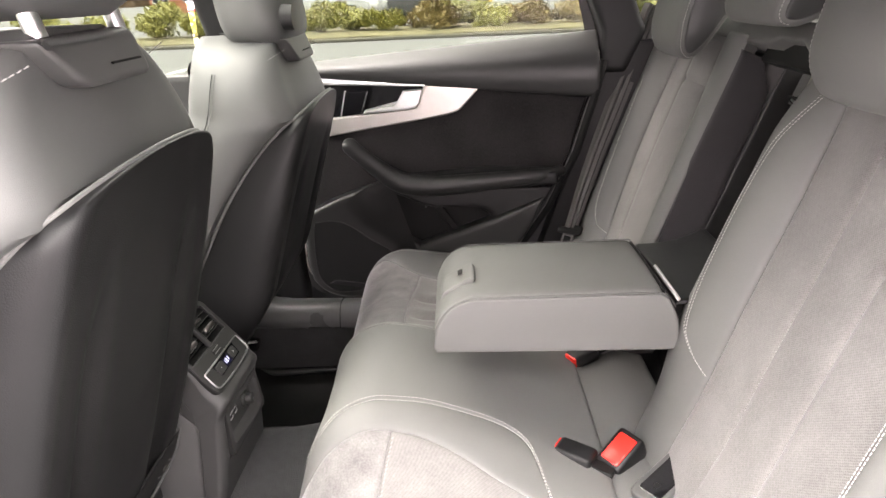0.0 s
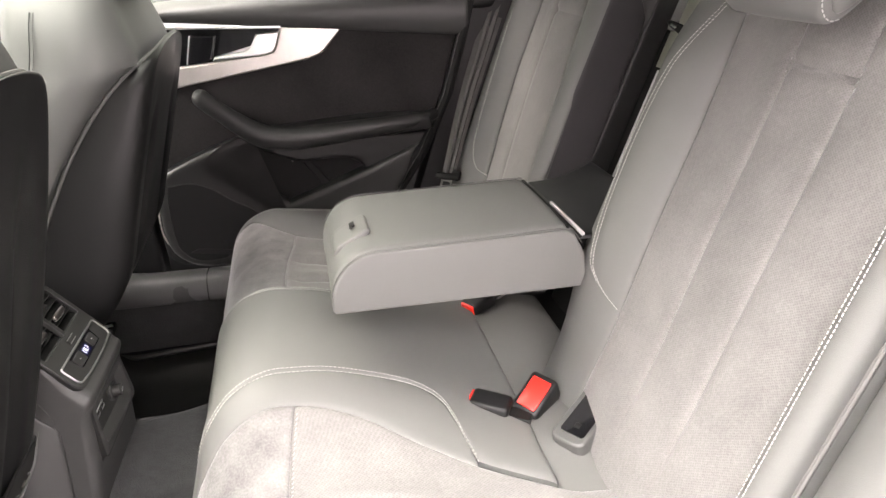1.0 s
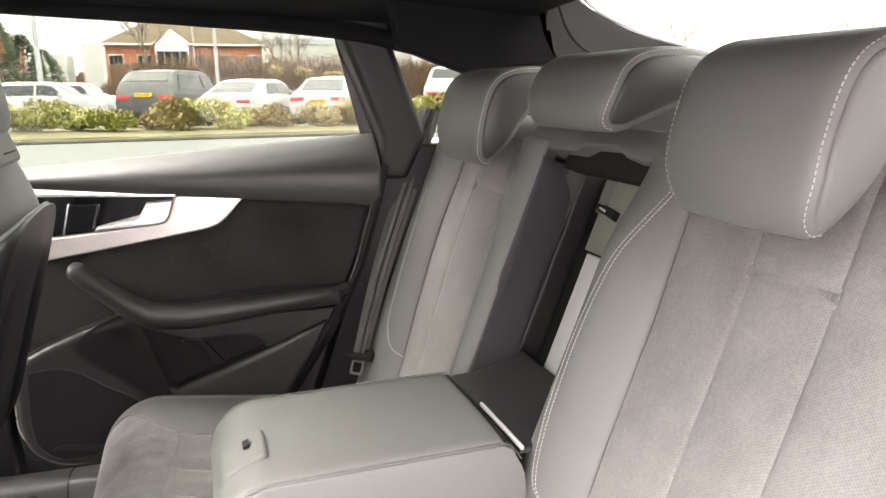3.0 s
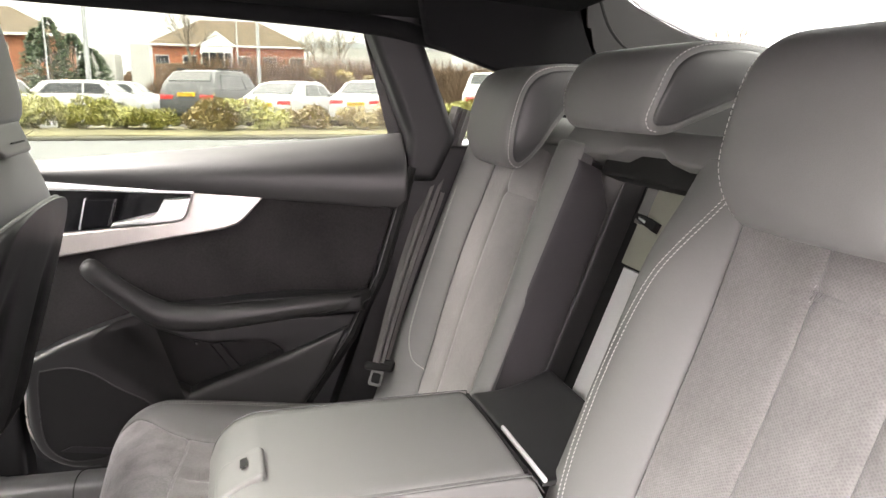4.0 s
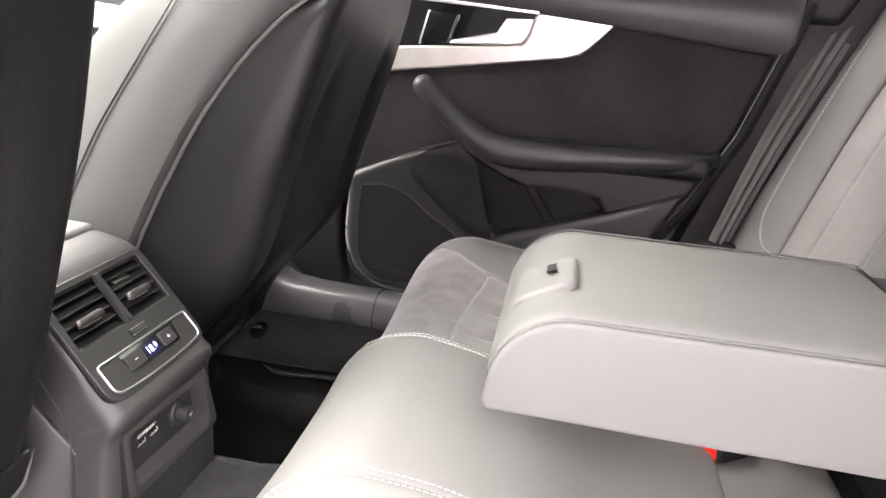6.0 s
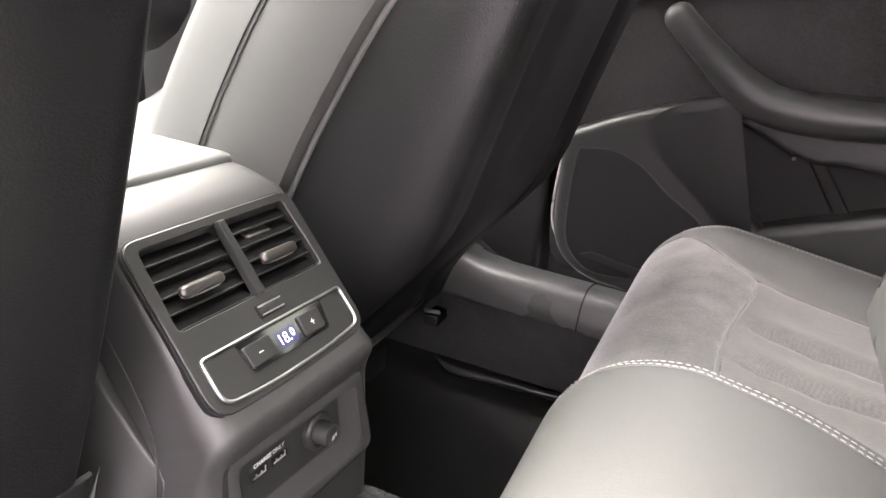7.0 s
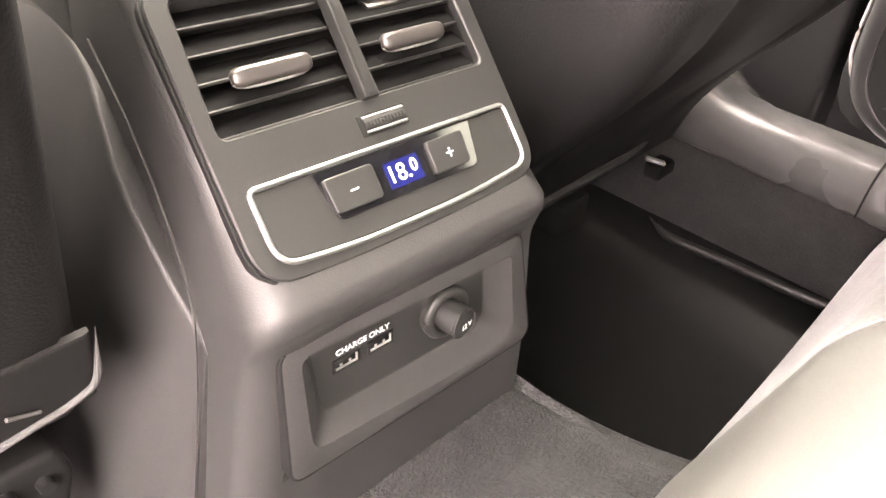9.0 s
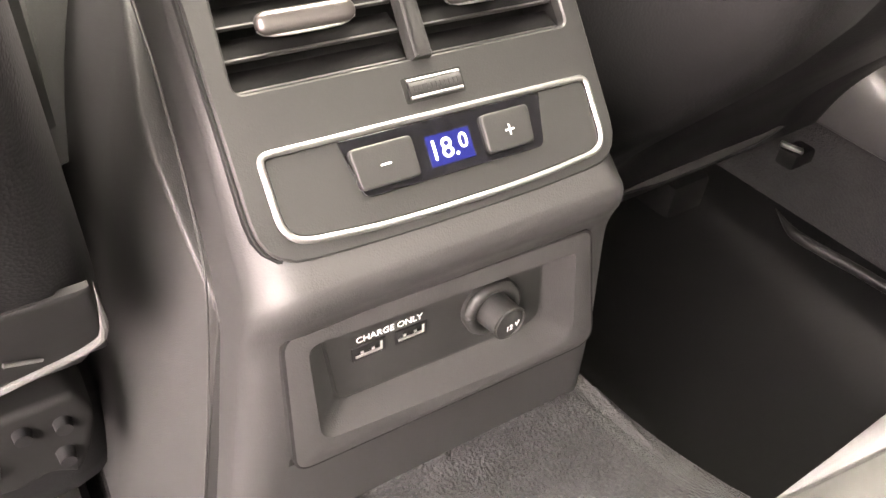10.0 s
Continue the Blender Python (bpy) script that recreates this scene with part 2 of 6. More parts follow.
def spline(pts, n=8, closed=False):
    """Points of a smooth curve through pts."""
    pts = [Vector(p) for p in pts]
    out, k = [], len(pts)
    for i in range(k if closed else k - 1):
        a = pts[(i - 1) % k] if closed or i > 0 else pts[0] * 2 - pts[1]
        b, c = pts[i], pts[(i + 1) % k]
        d = pts[(i + 2) % k] if closed or i + 2 < k else pts[-1] * 2 - pts[-2]
        for j in range(n):
            t = j / n
            out.append(0.5 * (2*b + (c - a)*t + (2*a - 5*b + 4*c - d)*t*t + (3*b - a - 3*c + d)*t**3))
    if not closed:
        out.append(pts[-1])
    return out


def fillet(pts, r, n=4):
    """A closed 2D outline with rounded corners; r: one radius or one a corner."""
    k, out = len(pts), []
    pts = [Vector(p[:2]) for p in pts]
    for i in range(k):
        a, b, c = pts[i - 1], pts[i], pts[(i + 1) % k]
        ri = r[i] if isinstance(r, (list, tuple)) else r
        d1, d2 = (a - b), (c - b)
        ri = min(ri, d1.length * 0.48, d2.length * 0.48)
        p, q = b + d1.normalized() * ri, b + d2.normalized() * ri
        if ri < 1e-6:
            out.append(b)
            continue
        for j in range(n + 1):
            t = j / n
            out.append(p * (1 - t)**2 + b * 2 * t * (1 - t) + q * t * t)
    return out


def inset(pts, d):
    """The closed 2D outline moved inwards by d."""
    k = len(pts)
    area = sum(pts[i - 1].x * pts[i].y - pts[i].x * pts[i - 1].y for i in range(k))
    s = 1 if area > 0 else -1
    out = []
    for i in range(k):
        a, b, c = pts[i - 1], pts[i], pts[(i + 1) % k]
        e1, e2 = (b - a), (c - b)
        if e1.length < 1e-9 or e2.length < 1e-9:
            out.append(b.copy())
            continue
        n1, n2 = Vector((-e1.y, e1.x)).normalized(), Vector((-e2.y, e2.x)).normalized()
        m = n1 + n2
        m = m.normalized() / max(0.5, m.normalized().dot(n1)) if m.length > 1e-6 else n1
        out.append(b + m * d * s)
    return out


def root(name, at, label, category, group="", kind=""):
    e = new(name)
    e.empty_display_size = 0.05
    e.location = at
    return tagged(e, label, category, group, kind)


def origin_of(ob):
    m = Matrix.Translation(ob.location)
    return origin_of(ob.parent) @ ob.matrix_parent_inverse @ m if ob.parent else m


def part(name, bm, mat, parent=None, label="", smooth_shade=True, kind=""):
    me = bpy.data.meshes.new(name)
    bmesh.ops.recalc_face_normals(bm, faces=bm.faces)
    bm.to_mesh(me)
    bm.free()
    if smooth_shade:
        for f in me.polygons:
            f.use_smooth = True
        me.set_sharp_from_angle(angle=radians(38))
    me.materials.append(mat)
    ob = new(name, me)
    if parent:
        ob.parent = parent
        ob.matrix_parent_inverse = origin_of(parent).inverted()
    return tagged(ob, label, kind=kind)


def rings_mesh(rings, cap=True, closed=True):
    """A mesh through rings of points of one length."""
    bm = bmesh.new()
    vs = [[bm.verts.new(p) for p in r] for r in rings]
    k = len(vs[0])
    for a, b in zip(vs, vs[1:]):
        for i in range(k if closed else k - 1):
            j = (i + 1) % k
            bm.faces.new((a[i], a[j], b[j], b[i]))
    if cap and closed:
        bm.faces.new(list(reversed(vs[0])))
        bm.faces.new(vs[-1])
    return bm


def slab(outline, place, d0, d1, bevel=0.002, steps=2):
    """A plate of the 2D outline between the depths d0 and d1, with a rounded edge at d1. place(a, b, d) gives the point."""
    rings = [[place(p.x, p.y, d0) for p in outline]]
    for i in range(steps + 1):
        t = i / steps * math.pi / 2
        o = inset(outline, bevel * (1 - math.cos(t)))
        rings.append([place(p.x, p.y, d1 - math.copysign(bevel, d1 - d0) * (1 - math.sin(t))) for p in o])
    rings.append([place(p.x, p.y, d1) for p in inset(outline, bevel * 1.3)])
    bm = rings_mesh(rings)
    bmesh.ops.triangulate(bm, faces=[f for f in bm.faces if len(f.verts) > 4])
    return bm


def sweep(pts, radius, seg=8, flat=1.0, up=(0, 0, 1)):
    """A tube along pts; radius: one or one a point; flat: its height by its width."""
    pts = [Vector(p) for p in pts]
    rings = []
    for i, p in enumerate(pts):
        d = (pts[min(i + 1, len(pts) - 1)] - pts[max(i - 1, 0)]).normalized()
        side = d.cross(Vector(up))
        side = side.normalized() if side.length > 1e-5 else d.orthogonal().normalized()
        top = side.cross(d).normalized()
        r = radius[i] if isinstance(radius, (list, tuple)) else radius
        rings.append([p + side * r * math.cos(a) + top * r * flat * math.sin(a) for a in (2 * math.pi * k / seg for k in range(seg))])
    return rings_mesh(rings)


def box(lo, hi, bevel=0.0, seg=2, turn=None):
    bm = bmesh.new()
    bmesh.ops.create_cube(bm, size=1)
    for v in bm.verts:
        v.co = Vector(((lo[i] + hi[i]) / 2 + v.co[i] * (hi[i] - lo[i]) for i in range(3)))
    if bevel:
        bmesh.ops.bevel(bm, geom=bm.edges[:], offset=bevel, segments=seg, affect='EDGES', profile=0.5)
    if turn:
        bm.transform(turn)
    return bm


def rod(p, q, r0, r1=None, seg=12):
    p, q = Vector(p), Vector(q)
    return sweep([p, q], [r0, r0 if r1 is None else r1], seg, up=(0.3, 0.2, 0.93))


def steps_of(n, length, edge):
    """Even steps in 0..1 with closer ones within the edge at both ends."""
    e = min(0.3, edge / max(length, 1e-6))
    return [0, e * 0.12, e * 0.35, e * 0.65] + [lerp(e, 1 - e, i / n) for i in range(n + 1)] + [1 - e * 0.65, 1 - e * 0.35, 1 - e * 0.12, 1]


def pad(f, nu, nv, tuck=0.006, edge=0.014, thick=0.03, relief=None, inward=None):
    """An upholstered panel: f(u, v) is its middle surface; its rims roll inwards as sewn edges do."""
    e = 1e-3

    def normal(u, v):
        du = f(min(1, u + e), v) - f(max(0, u - e), v)
        dv = f(u, min(1, v + e)) - f(u, max(0, v - e))
        n = du.cross(dv)
        return n.normalized() if n.length > 1e-12 else Vector((0, 0, 1))
    lu = sum((f((i + 1) / 8, 0.5) - f(i / 8, 0.5)).length for i in range(8))
    lv = sum((f(0.5, (i + 1) / 8) - f(0.5, i / 8)).length for i in range(8))
    us, vs = steps_of(nu, lu, edge), steps_of(nv, lv, edge)
    bm = bmesh.new()
    rows, low = [], []
    flip = 1
    if inward is not None and normal(0.5, 0.5).dot(Vector(inward)) > 0:
        flip = -1
    for u in us:
        row, under = [], []
        for v in vs:
            n = normal(min(0.995, max(0.005, u)), min(0.995, max(0.005, v))) * flip
            d = 0
            for t in (min(u, 1 - u) * lu / edge, min(v, 1 - v) * lv / edge):
                if t < 1:
                    d -= tuck * (1 - math.sqrt(max(0, 1 - (1 - t)**2)))
            if relief:
                d += relief(u, v)
            p = f(u, v)
            row.append(bm.verts.new(p + n * d))
            under.append(p - n * thick)
        rows.append(row)
        low.append(under)
    a, b = len(us), len(vs)
    for i in range(a - 1):
        for j in range(b - 1):
            bm.faces.new((rows[i][j], rows[i + 1][j], rows[i + 1][j + 1], rows[i][j + 1]))
    ring = [(i, 0) for i in range(a)] + [(a - 1, j) for j in range(1, b)] + [(i, b - 1) for i in range(a - 2, -1, -1)] + [(0, j) for j in range(b - 2, 0, -1)]
    under = [bm.verts.new(low[i][j]) for i, j in ring]
    for k in range(len(ring)):
        q = (k + 1) % len(ring)
        bm.faces.new((rows[ring[k][0]][ring[k][1]], rows[ring[q][0]][ring[q][1]], under[q], under[k]))
    return bm


def walk_along(pts, gap):
    """Even places along a line, with their directions."""
    pts = [Vector(p) for p in pts]
    out, left = [], 0.0
    for a, b in zip(pts, pts[1:]):
        d = b - a
        s = left
        while s < d.length:
            out.append((a + d * (s / d.length), d.normalized()))
            s += gap
        left = s - d.length
    return out


def stitches(pts, gap=0.0046, long=0.0036, r=0.0007, normal=(0, 0, 1), slant=0.0):
    """A row of sewn stitches, short threads end to end. normal: one, or a function of the place."""
    bm = bmesh.new()
    for p, d in walk_along(pts, gap):
        n = Vector(normal(p) if callable(normal) else normal).normalized()
        side = d.cross(n).normalized()
        d2 = (d + side * slant).normalized()
        a, b = p - d2 * long / 2, p + d2 * long / 2
        s2 = d2.cross(n).normalized()
        quad = [[], []]
        for k, q in enumerate((a, b)):
            for s, h in ((-1, 0), (0, 1), (1, 0)):
                quad[k].append(bm.verts.new(q + s2 * s * r + n * (h * r * 1.2)))
        m = [bm.verts.new(p + s2 * s * r * 1.25 + n * (h * r * 1.7)) for s, h in ((-1, 0), (0, 1), (1, 0))]
        for x, y in ((quad[0], m), (m, quad[1])):
            for i in range(2):
                bm.faces.new((x[i], x[i + 1], y[i + 1], y[i]))
    return bm


def ring_slab(outer, inner, place, d0, d1, bevel=0.0015):
    """A frame between two outlines of one length."""
    b = bevel
    rings = [[place(p.x, p.y, d0) for p in outer], [place(p.x, p.y, d1 - b) for p in outer], [place(p.x, p.y, d1) for p in inset(outer, b)],
             [place(p.x, p.y, d1) for p in inset(inner, -b)], [place(p.x, p.y, d1 - b) for p in inner], [place(p.x, p.y, d0) for p in inner]]
    bm = rings_mesh(rings, cap=False)
    return bm


# ---- rear bench ----
BY = 0.0  # the bench's own middle line


def cushion_top(x, y):
    a = abs(y - BY) * (0.9 if y < BY else 1.0)  # the near side falls away more gently
    base = 0.497 - 0.13 * (max(x, -0.15) + 0.1)
    crown = curve_at([(0, 0.066), (0.09, 0.066), (0.125, 0.0615), (0.15, 0.048), (0.187, 0.022), (0.235, 0.003), (0.38, 0.002), (0.5, 0.016), (0.575, 0.02), (0.635, 0.008), (0.675, -0.03)], a)
    return base + crown * (1 - smooth(-0.1, 0.2, x) * (0.9 if a < 0.3 else 0.2))


def cushion_at(w, y):
    """w: the way along the cushion from its front's foot (-0.45) over the rounded front to the back."""
    a = abs(y - BY)
    shift = (0.014 * (1 - smooth(0.04, 0.25, a)) + 0.005) * (1 - smooth(-0.16, 0.02, w))
    if w >= -0.14:
        return V(w + shift, y, cushion_top(w, y))
    t = -0.14 - w
    r, most = 0.102, radians(72)
    a = min(most, t / r)
    x, drop = -0.14 - r * math.sin(a), r * (1 - math.cos(a))
    rest = max(0.0, t - r * most)
    return V(x + shift - rest * 0.28, y, cushion_top(-0.14, y) - drop - rest * 0.95)


def inner_seam(w):
    return curve_at([(-0.45, 0.21), (-0.24, 0.183), (-0.2, 0.168), (-0.125, 0.155), (-0.03, 0.167), (0.046, 0.2), (0.1, 0.23), (0.2, 0.28)], w)


def thread_line(w):
    return min(inner_seam(w) - 0.0005, curve_at([(-0.45, 0.175), (-0.24, 0.147), (-0.2, 0.13), (-0.16, 0.121), (-0.1, 0.116), (-0.03, 0.113), (0.03, 0.112), (0.06, 0.122), (0.08, 0.146), (0.093, 0.2), (0.1, 0.27), (0.12, 0.4)], w))


def outer_seam(w):
    return curve_at([(-0.45, 0.62), (-0.2, 0.57), (-0.17, 0.535), (-0.14, 0.495), (-0.1, 0.469), (-0.06, 0.458), (0.26, 0.45)], w)


def cross_seam(u):
    """Where the front roll meets the fluted insert."""
    return -0.114 - 0.011 * math.sin(math.pi * min(1, u * 1.15)) + 0.012 * u**3


REAR = 0.185
bench = root("rear_seat", (0.0, CY, 0.22), "grey leather rear seat with suede inserts and folded-down armrest", "car seat")
part("centre_panel", pad(lambda u, v: cushion_at(lerp(-0.42, REAR, v), BY + lerp(-1, 1, u) * thread_line(lerp(-0.42, REAR, v))), 26, 48, 0.004, 0.012, 0.03, inward=(0, 0, -1)),
     LEATHER, bench, "smooth grey leather middle seat")
for side in (-1, 1):
    near = 0.012 if side < 0 else 0.0  # the near border band is the wider one
    part("leather_band", pad(lambda u, v: cushion_at(lerp(-0.42, 0.098, v), BY + side * lerp(thread_line(lerp(-0.42, 0.098, v)) - 0.0005, inner_seam(lerp(-0.42, 0.098, v)) + near, u)),
                             6, 40, 0.003, 0.008, 0.03, inward=(0, 0, -1)), LEATHER, bench, "grey leather border band")

    def grooves(u, v):
        d = 0.0
        for c in (0.43, 0.68):
            # darts run back from the cross seam and open into flutes
            e = c - 0.05 * smooth(0.0, 0.4, v)
            d -= 0.009 * math.exp(-((u - e) / 0.026)**2) * smooth(0.01, 0.1, v)
            d += 0.003 * math.exp(-((u - e - 0.07) / 0.05)**2) * smooth(0.0, 0.1, v)
            # puckers of the sewn fabric
            d += 0.0011 * math.sin(v * 44 + 3 * c) * math.exp(-((u - e) / 0.07)**2) * (1 - smooth(0.25, 0.5, v))
        return d + 0.004 * math.sin(math.pi * u) * math.sin(math.pi * v)

    def insert_at(u, w):
        return cushion_at(w, BY + side * lerp(inner_seam(w) + near - 0.0015, outer_seam(w) + 0.0005, u))
    part("front_roll", pad(lambda u, v: insert_at(u, lerp(-0.42, cross_seam(u) + 0.001, v)), 24, 28, 0.004, 0.01, 0.03, inward=(0, 0, -1)),
         SUEDE, bench, "plain grey suede front roll")
    part("seat_insert", pad(lambda u, v: insert_at(u, lerp(cross_seam(u), REAR + 0.072, v)), 36, 26, 0.004, 0.01, 0.03, grooves, inward=(0, 0, -1)),
         PERFORATED, bench, "perforated grey suede insert with sewn flutes")
    part("outer_bolster", pad(lambda u, v: cushion_at(lerp(-0.42, REAR + 0.072, v), BY + side * lerp(outer_seam(lerp(-0.42, REAR + 0.072, v)) + 0.001, 0.65, u)), 14, 48, 0.005, 0.01, 0.03, inward=(0, 0, -1)),
         LEATHER, bench)
    for off in (-0.0045, 0.0045):
        line = [cushion_at(w, BY + side * (thread_line(w) + off)) + V(-0.0008 * smooth(-0.14, -0.2, w), 0, 0.0003) for w in [lerp(-0.27, 0.099, i / 60) for i in range(61)]]
        part("stitching", stitches(line, 0.0054, 0.0036, 0.00036, lambda p: (-0.4 if p.x < -0.16 else -0.05, 0, 1)), THREAD, bench, "white double stitching", kind="stuff")
        line = [cushion_at(w, BY + side * (0.598 + off)) + V(0, 0, 0.0006) for w in [lerp(-0.2, 0.2, i / 50) for i in range(51)]]
        part("stitching", stitches(line, 0.0054, 0.0038, 0.00045, (0, 0, 1)), THREAD, bench, "white double stitching", kind="stuff")
    line = [insert_at(i / 30, cross_seam(i / 30)) + V(0.004, 0, -0.001) for i in range(1, 30)]
    part("cross_stitching", stitches(line, 0.006, 0.004, 0.0006, (0, 0, 1), 0.5), PIPING, bench, kind="stuff")
# the strip behind the seat that slopes down to the backrest
part("rear_strip", pad(lambda u, v: V(lerp(REAR - 0.008, 0.315, v), lerp(-0.3, 0.205, u), 0.458 - 0.01 * v + 0.006 * math.sin(math.pi * v) - 0.012 * smooth(-0.19, -0.26, lerp(-0.3, 0.205, u))), 16, 10, 0.005, 0.014, 0.03, inward=(0, 0, -1)), LEATHER, bench, "grey leather strip behind the buckles")
part("seat_base", box((-0.215, -0.58, 0.2), (0.34, 0.65, 0.40), 0.02), DARK_PLASTIC, bench)

# ---- backrest ----
def back_at(y, z, d=0.0):
    """A point of the leaning backrest: y across, z up, d metres proud of it."""
    return V(0.0524 + 0.4 * z - 0.928 * d, y, z + 0.371 * d)


BACK_N = V(-0.928, 0, 0.371)
LOW, TOP, HIGH = 0.44, 1.0, 1.06
near_thread = [(0.6, -0.17), (0.607, -0.15), (0.615, -0.13), (0.626, -0.112), (0.64, -0.096), (0.694, -0.079), (0.75, -0.072), (0.8, -0.071), (0.86, -0.079), (0.917, -0.095), (0.97, -0.112), (1.02, -0.13)]
near_edge = [(0.44, -0.15), (0.52, -0.152), (0.58, -0.155), (0.71, -0.147), (0.85, -0.143), (0.94, -0.135), (1.0, -0.13)]
far_edge = [(0.44, 0.215), (0.645, 0.24), (0.86, 0.27), (0.95, 0.285), (1.0, 0.29)]
backrest = bench


def bulge(z):
    return 0.022 * smooth(0.5, 0.66, z) * (1 - smooth(0.88, 1.0, z))


# near side
NB_IN, NB_TOP = -0.033, 1.004


def near_bolster(u, v):
    z = lerp(LOW, NB_TOP, v)
    y = lerp(NB_IN, curve_at(near_edge, z), u)
    return back_at(y, z, -0.012 + bulge(z) * math.sin(math.pi * min(1, 0.25 + u * 0.75)) + 0.012 * math.sin(math.pi * u) - 0.05 * (1 - smooth(0, 0.13, u)))


part("inner_bolster", pad(near_bolster, 18, 40, 0.004, 0.012, 0.03, inward=(1, 0, 0)), LEATHER, backrest, "grey leather bolster")


def flutes(us, deep=0.005, crease=None):
    def relief(u, v):
        d = 0.004 * math.sin(math.pi * u)
        for c in us:
            d -= deep * (0.65 * math.exp(-((u - c) / 0.008)**2) + 0.35 * math.exp(-((u - c) / 0.03)**2)) * smooth(0.02, 0.3, v)
        if crease:
            d -= deep * 1.2 * math.exp(-((v - crease) / 0.008)**2) * (us[0] - 0.01 < u < us[1] + 0.01)
        return d
    return relief


part("back_insert", pad(lambda u, v: back_at(lerp(curve_at(near_edge, lerp(LOW, HIGH, v)) + 0.0015, -0.437 - 0.01 * (1 - v), u), lerp(LOW, HIGH, v), -0.012), 120, 90, 0.0025, 0.007, 0.03,
                        flutes((0.35, 0.66), 0.004, 0.768), inward=(1, 0, 0)), PERFORATED, backrest, "perforated grey suede insert with vertical flutes")
part("outer_bolster", pad(lambda u, v: back_at(lerp(-0.438 - 0.01 * (1 - v), -0.505, u), lerp(LOW, HIGH, v), 0.012 * math.sin(math.pi * min(1, u * 1.2)) - 0.006 - 0.02 * smooth(0.7, 1, u)), 14, 40, 0.004, 0.012, 0.03, inward=(1, 0, 0)), LEATHER, backrest, "grey leather bolster")
for off in (-0.004, 0.004):
    line = []
    for i in range(80):
        z = lerp(0.608, 0.985, (i / 79)**1.3)
        y = curve_at(near_thread, z)
        u = (y - NB_IN) / (curve_at(near_edge, z) - NB_IN)
        v = (z - LOW) / (NB_TOP - LOW)
        line.append(near_bolster(min(0.97, max(0.03, u)), v) + V(0, off, 0) + BACK_N * 0.0012)
    part("stitching", stitches(line, 0.0046, 0.0034, 0.0005, BACK_N, 0.3), THREAD, backrest, "white double stitching", kind="stuff")
    line = [back_at(-0.452 - 0.01 * (1 - i / 60) + off, lerp(0.46, 0.98, i / 60), 0.012 * math.sin(math.pi * min(1, (0.014 - off) / 0.067 * 1.2)) - 0.0052) for i in range(61)]
    part("stitching", stitches(line, 0.005, 0.0036, 0.0005, BACK_N), THREAD, backrest, "white double stitching", kind="stuff")
for y0 in (-0.238, -0.335):
    line = [back_at(y0 - 0.02 * (1 - i / 50), lerp(0.5, 0.955, i / 50), -0.0125) for i in range(51)]
    part("flute_stitching", stitches(line, 0.007, 0.003, 0.0005, BACK_N, 0.4), PIPING, backrest, kind="stuff")
# short ribbed seam across the top of the flutes
bm = bmesh.new()
for i in range(46):
    y = lerp(-0.226, -0.335, i / 45)
    c = back_at(y, 0.915, -0.0115)
    bmesh.ops.create_cube(bm, size=1, matrix=Matrix.Translation(c) @ Matrix.Rotation(radians(22), 4, 'Y') @ Matrix.Rotation(radians(12), 4, 'X') @ Matrix.Diagonal((0.0010, 0.0009, 0.0075, 1)))
part("ribbed_seam", bm, SUEDE, backrest, "ribbed seam across the flutes", kind="stuff")
# far side
part("inner_bolster", pad(lambda u, v: back_at(lerp(0.178 + 0.03 * v, curve_at(far_edge, lerp(LOW, TOP, v)), u), lerp(LOW, TOP, v), -0.002 + 0.012 * math.sin(math.pi * u)), 10, 40, 0.004, 0.012, 0.03, inward=(1, 0, 0)),
     LEATHER, backrest, "grey leather bolster")
part("back_insert", pad(lambda u, v: back_at(lerp(curve_at(far_edge, lerp(LOW, TOP, v)) - 0.0015, 0.45 + 0.075 * smooth(0, 0.7, v), u), lerp(LOW, TOP, v), -0.012), 90, 60, 0.0025, 0.007, 0.03,
                        flutes((0.12, 0.62), 0.004, 0.84), inward=(1, 0, 0)), PERFORATED, backrest, "perforated grey suede insert with vertical flutes")
part("outer_bolster", pad(lambda u, v: back_at(lerp(0.451 + 0.075 * smooth(0, 0.7, v), 0.64 + 0.02 * v, u), lerp(LOW, TOP, v), 0.03 * math.sin(math.pi * min(1, u * 0.9)) - 0.01), 20, 40, 0.004, 0.012, 0.03, inward=(1, 0, 0)),
     LEATHER, backrest, "grey leather bolster")
for off in (-0.003, 0.003):
    line = [back_at(y + off, z, d) for y, z, d in spline([(0.462, 0.595, -0.006), (0.5, 0.597, 0.008), (0.535, 0.625, 0.016), (0.552, 0.68, 0.019), (0.575, 0.8, 0.02), (0.6, 0.93, 0.018), (0.608, 0.985, 0.016)], 10)]
    part("stitching", stitches(line, 0.0046, 0.0034, 0.0005, BACK_N, 0.3), THREAD, backrest, "white double stitching", kind="stuff")
# the middle: a deep recess where the armrest folds out
part("recess_side", pad(lambda u, v: back_at(lerp(0.197, 0.187 + 0.025 * v, u) , lerp(0.5, 0.978, v), lerp(-0.002, -0.078 + 0.03 * smooth(0.9, 1.0, v), u)), 8, 30, 0.004, 0.012, 0.004, inward=(0, 1, 0)), FELT, backrest, "dark grey felt side of the armrest recess")
part("recess_side", pad(lambda u, v: back_at(-0.042, lerp(0.5, 0.975, v), lerp(-0.03, -0.11, u)), 6, 20, 0.004, 0.012, 0.004, inward=(0, -1, 0)), FELT, backrest, "dark grey felt side of the armrest recess")
part("recess_back", pad(lambda u, v: back_at(lerp(-0.04, 0.225, u), lerp(0.44, 0.985, v), -0.118), 12, 20, 0.003, 0.01, 0.02, inward=(1, 0, 0)), RUBBER, backrest, "black back of the armrest recess")
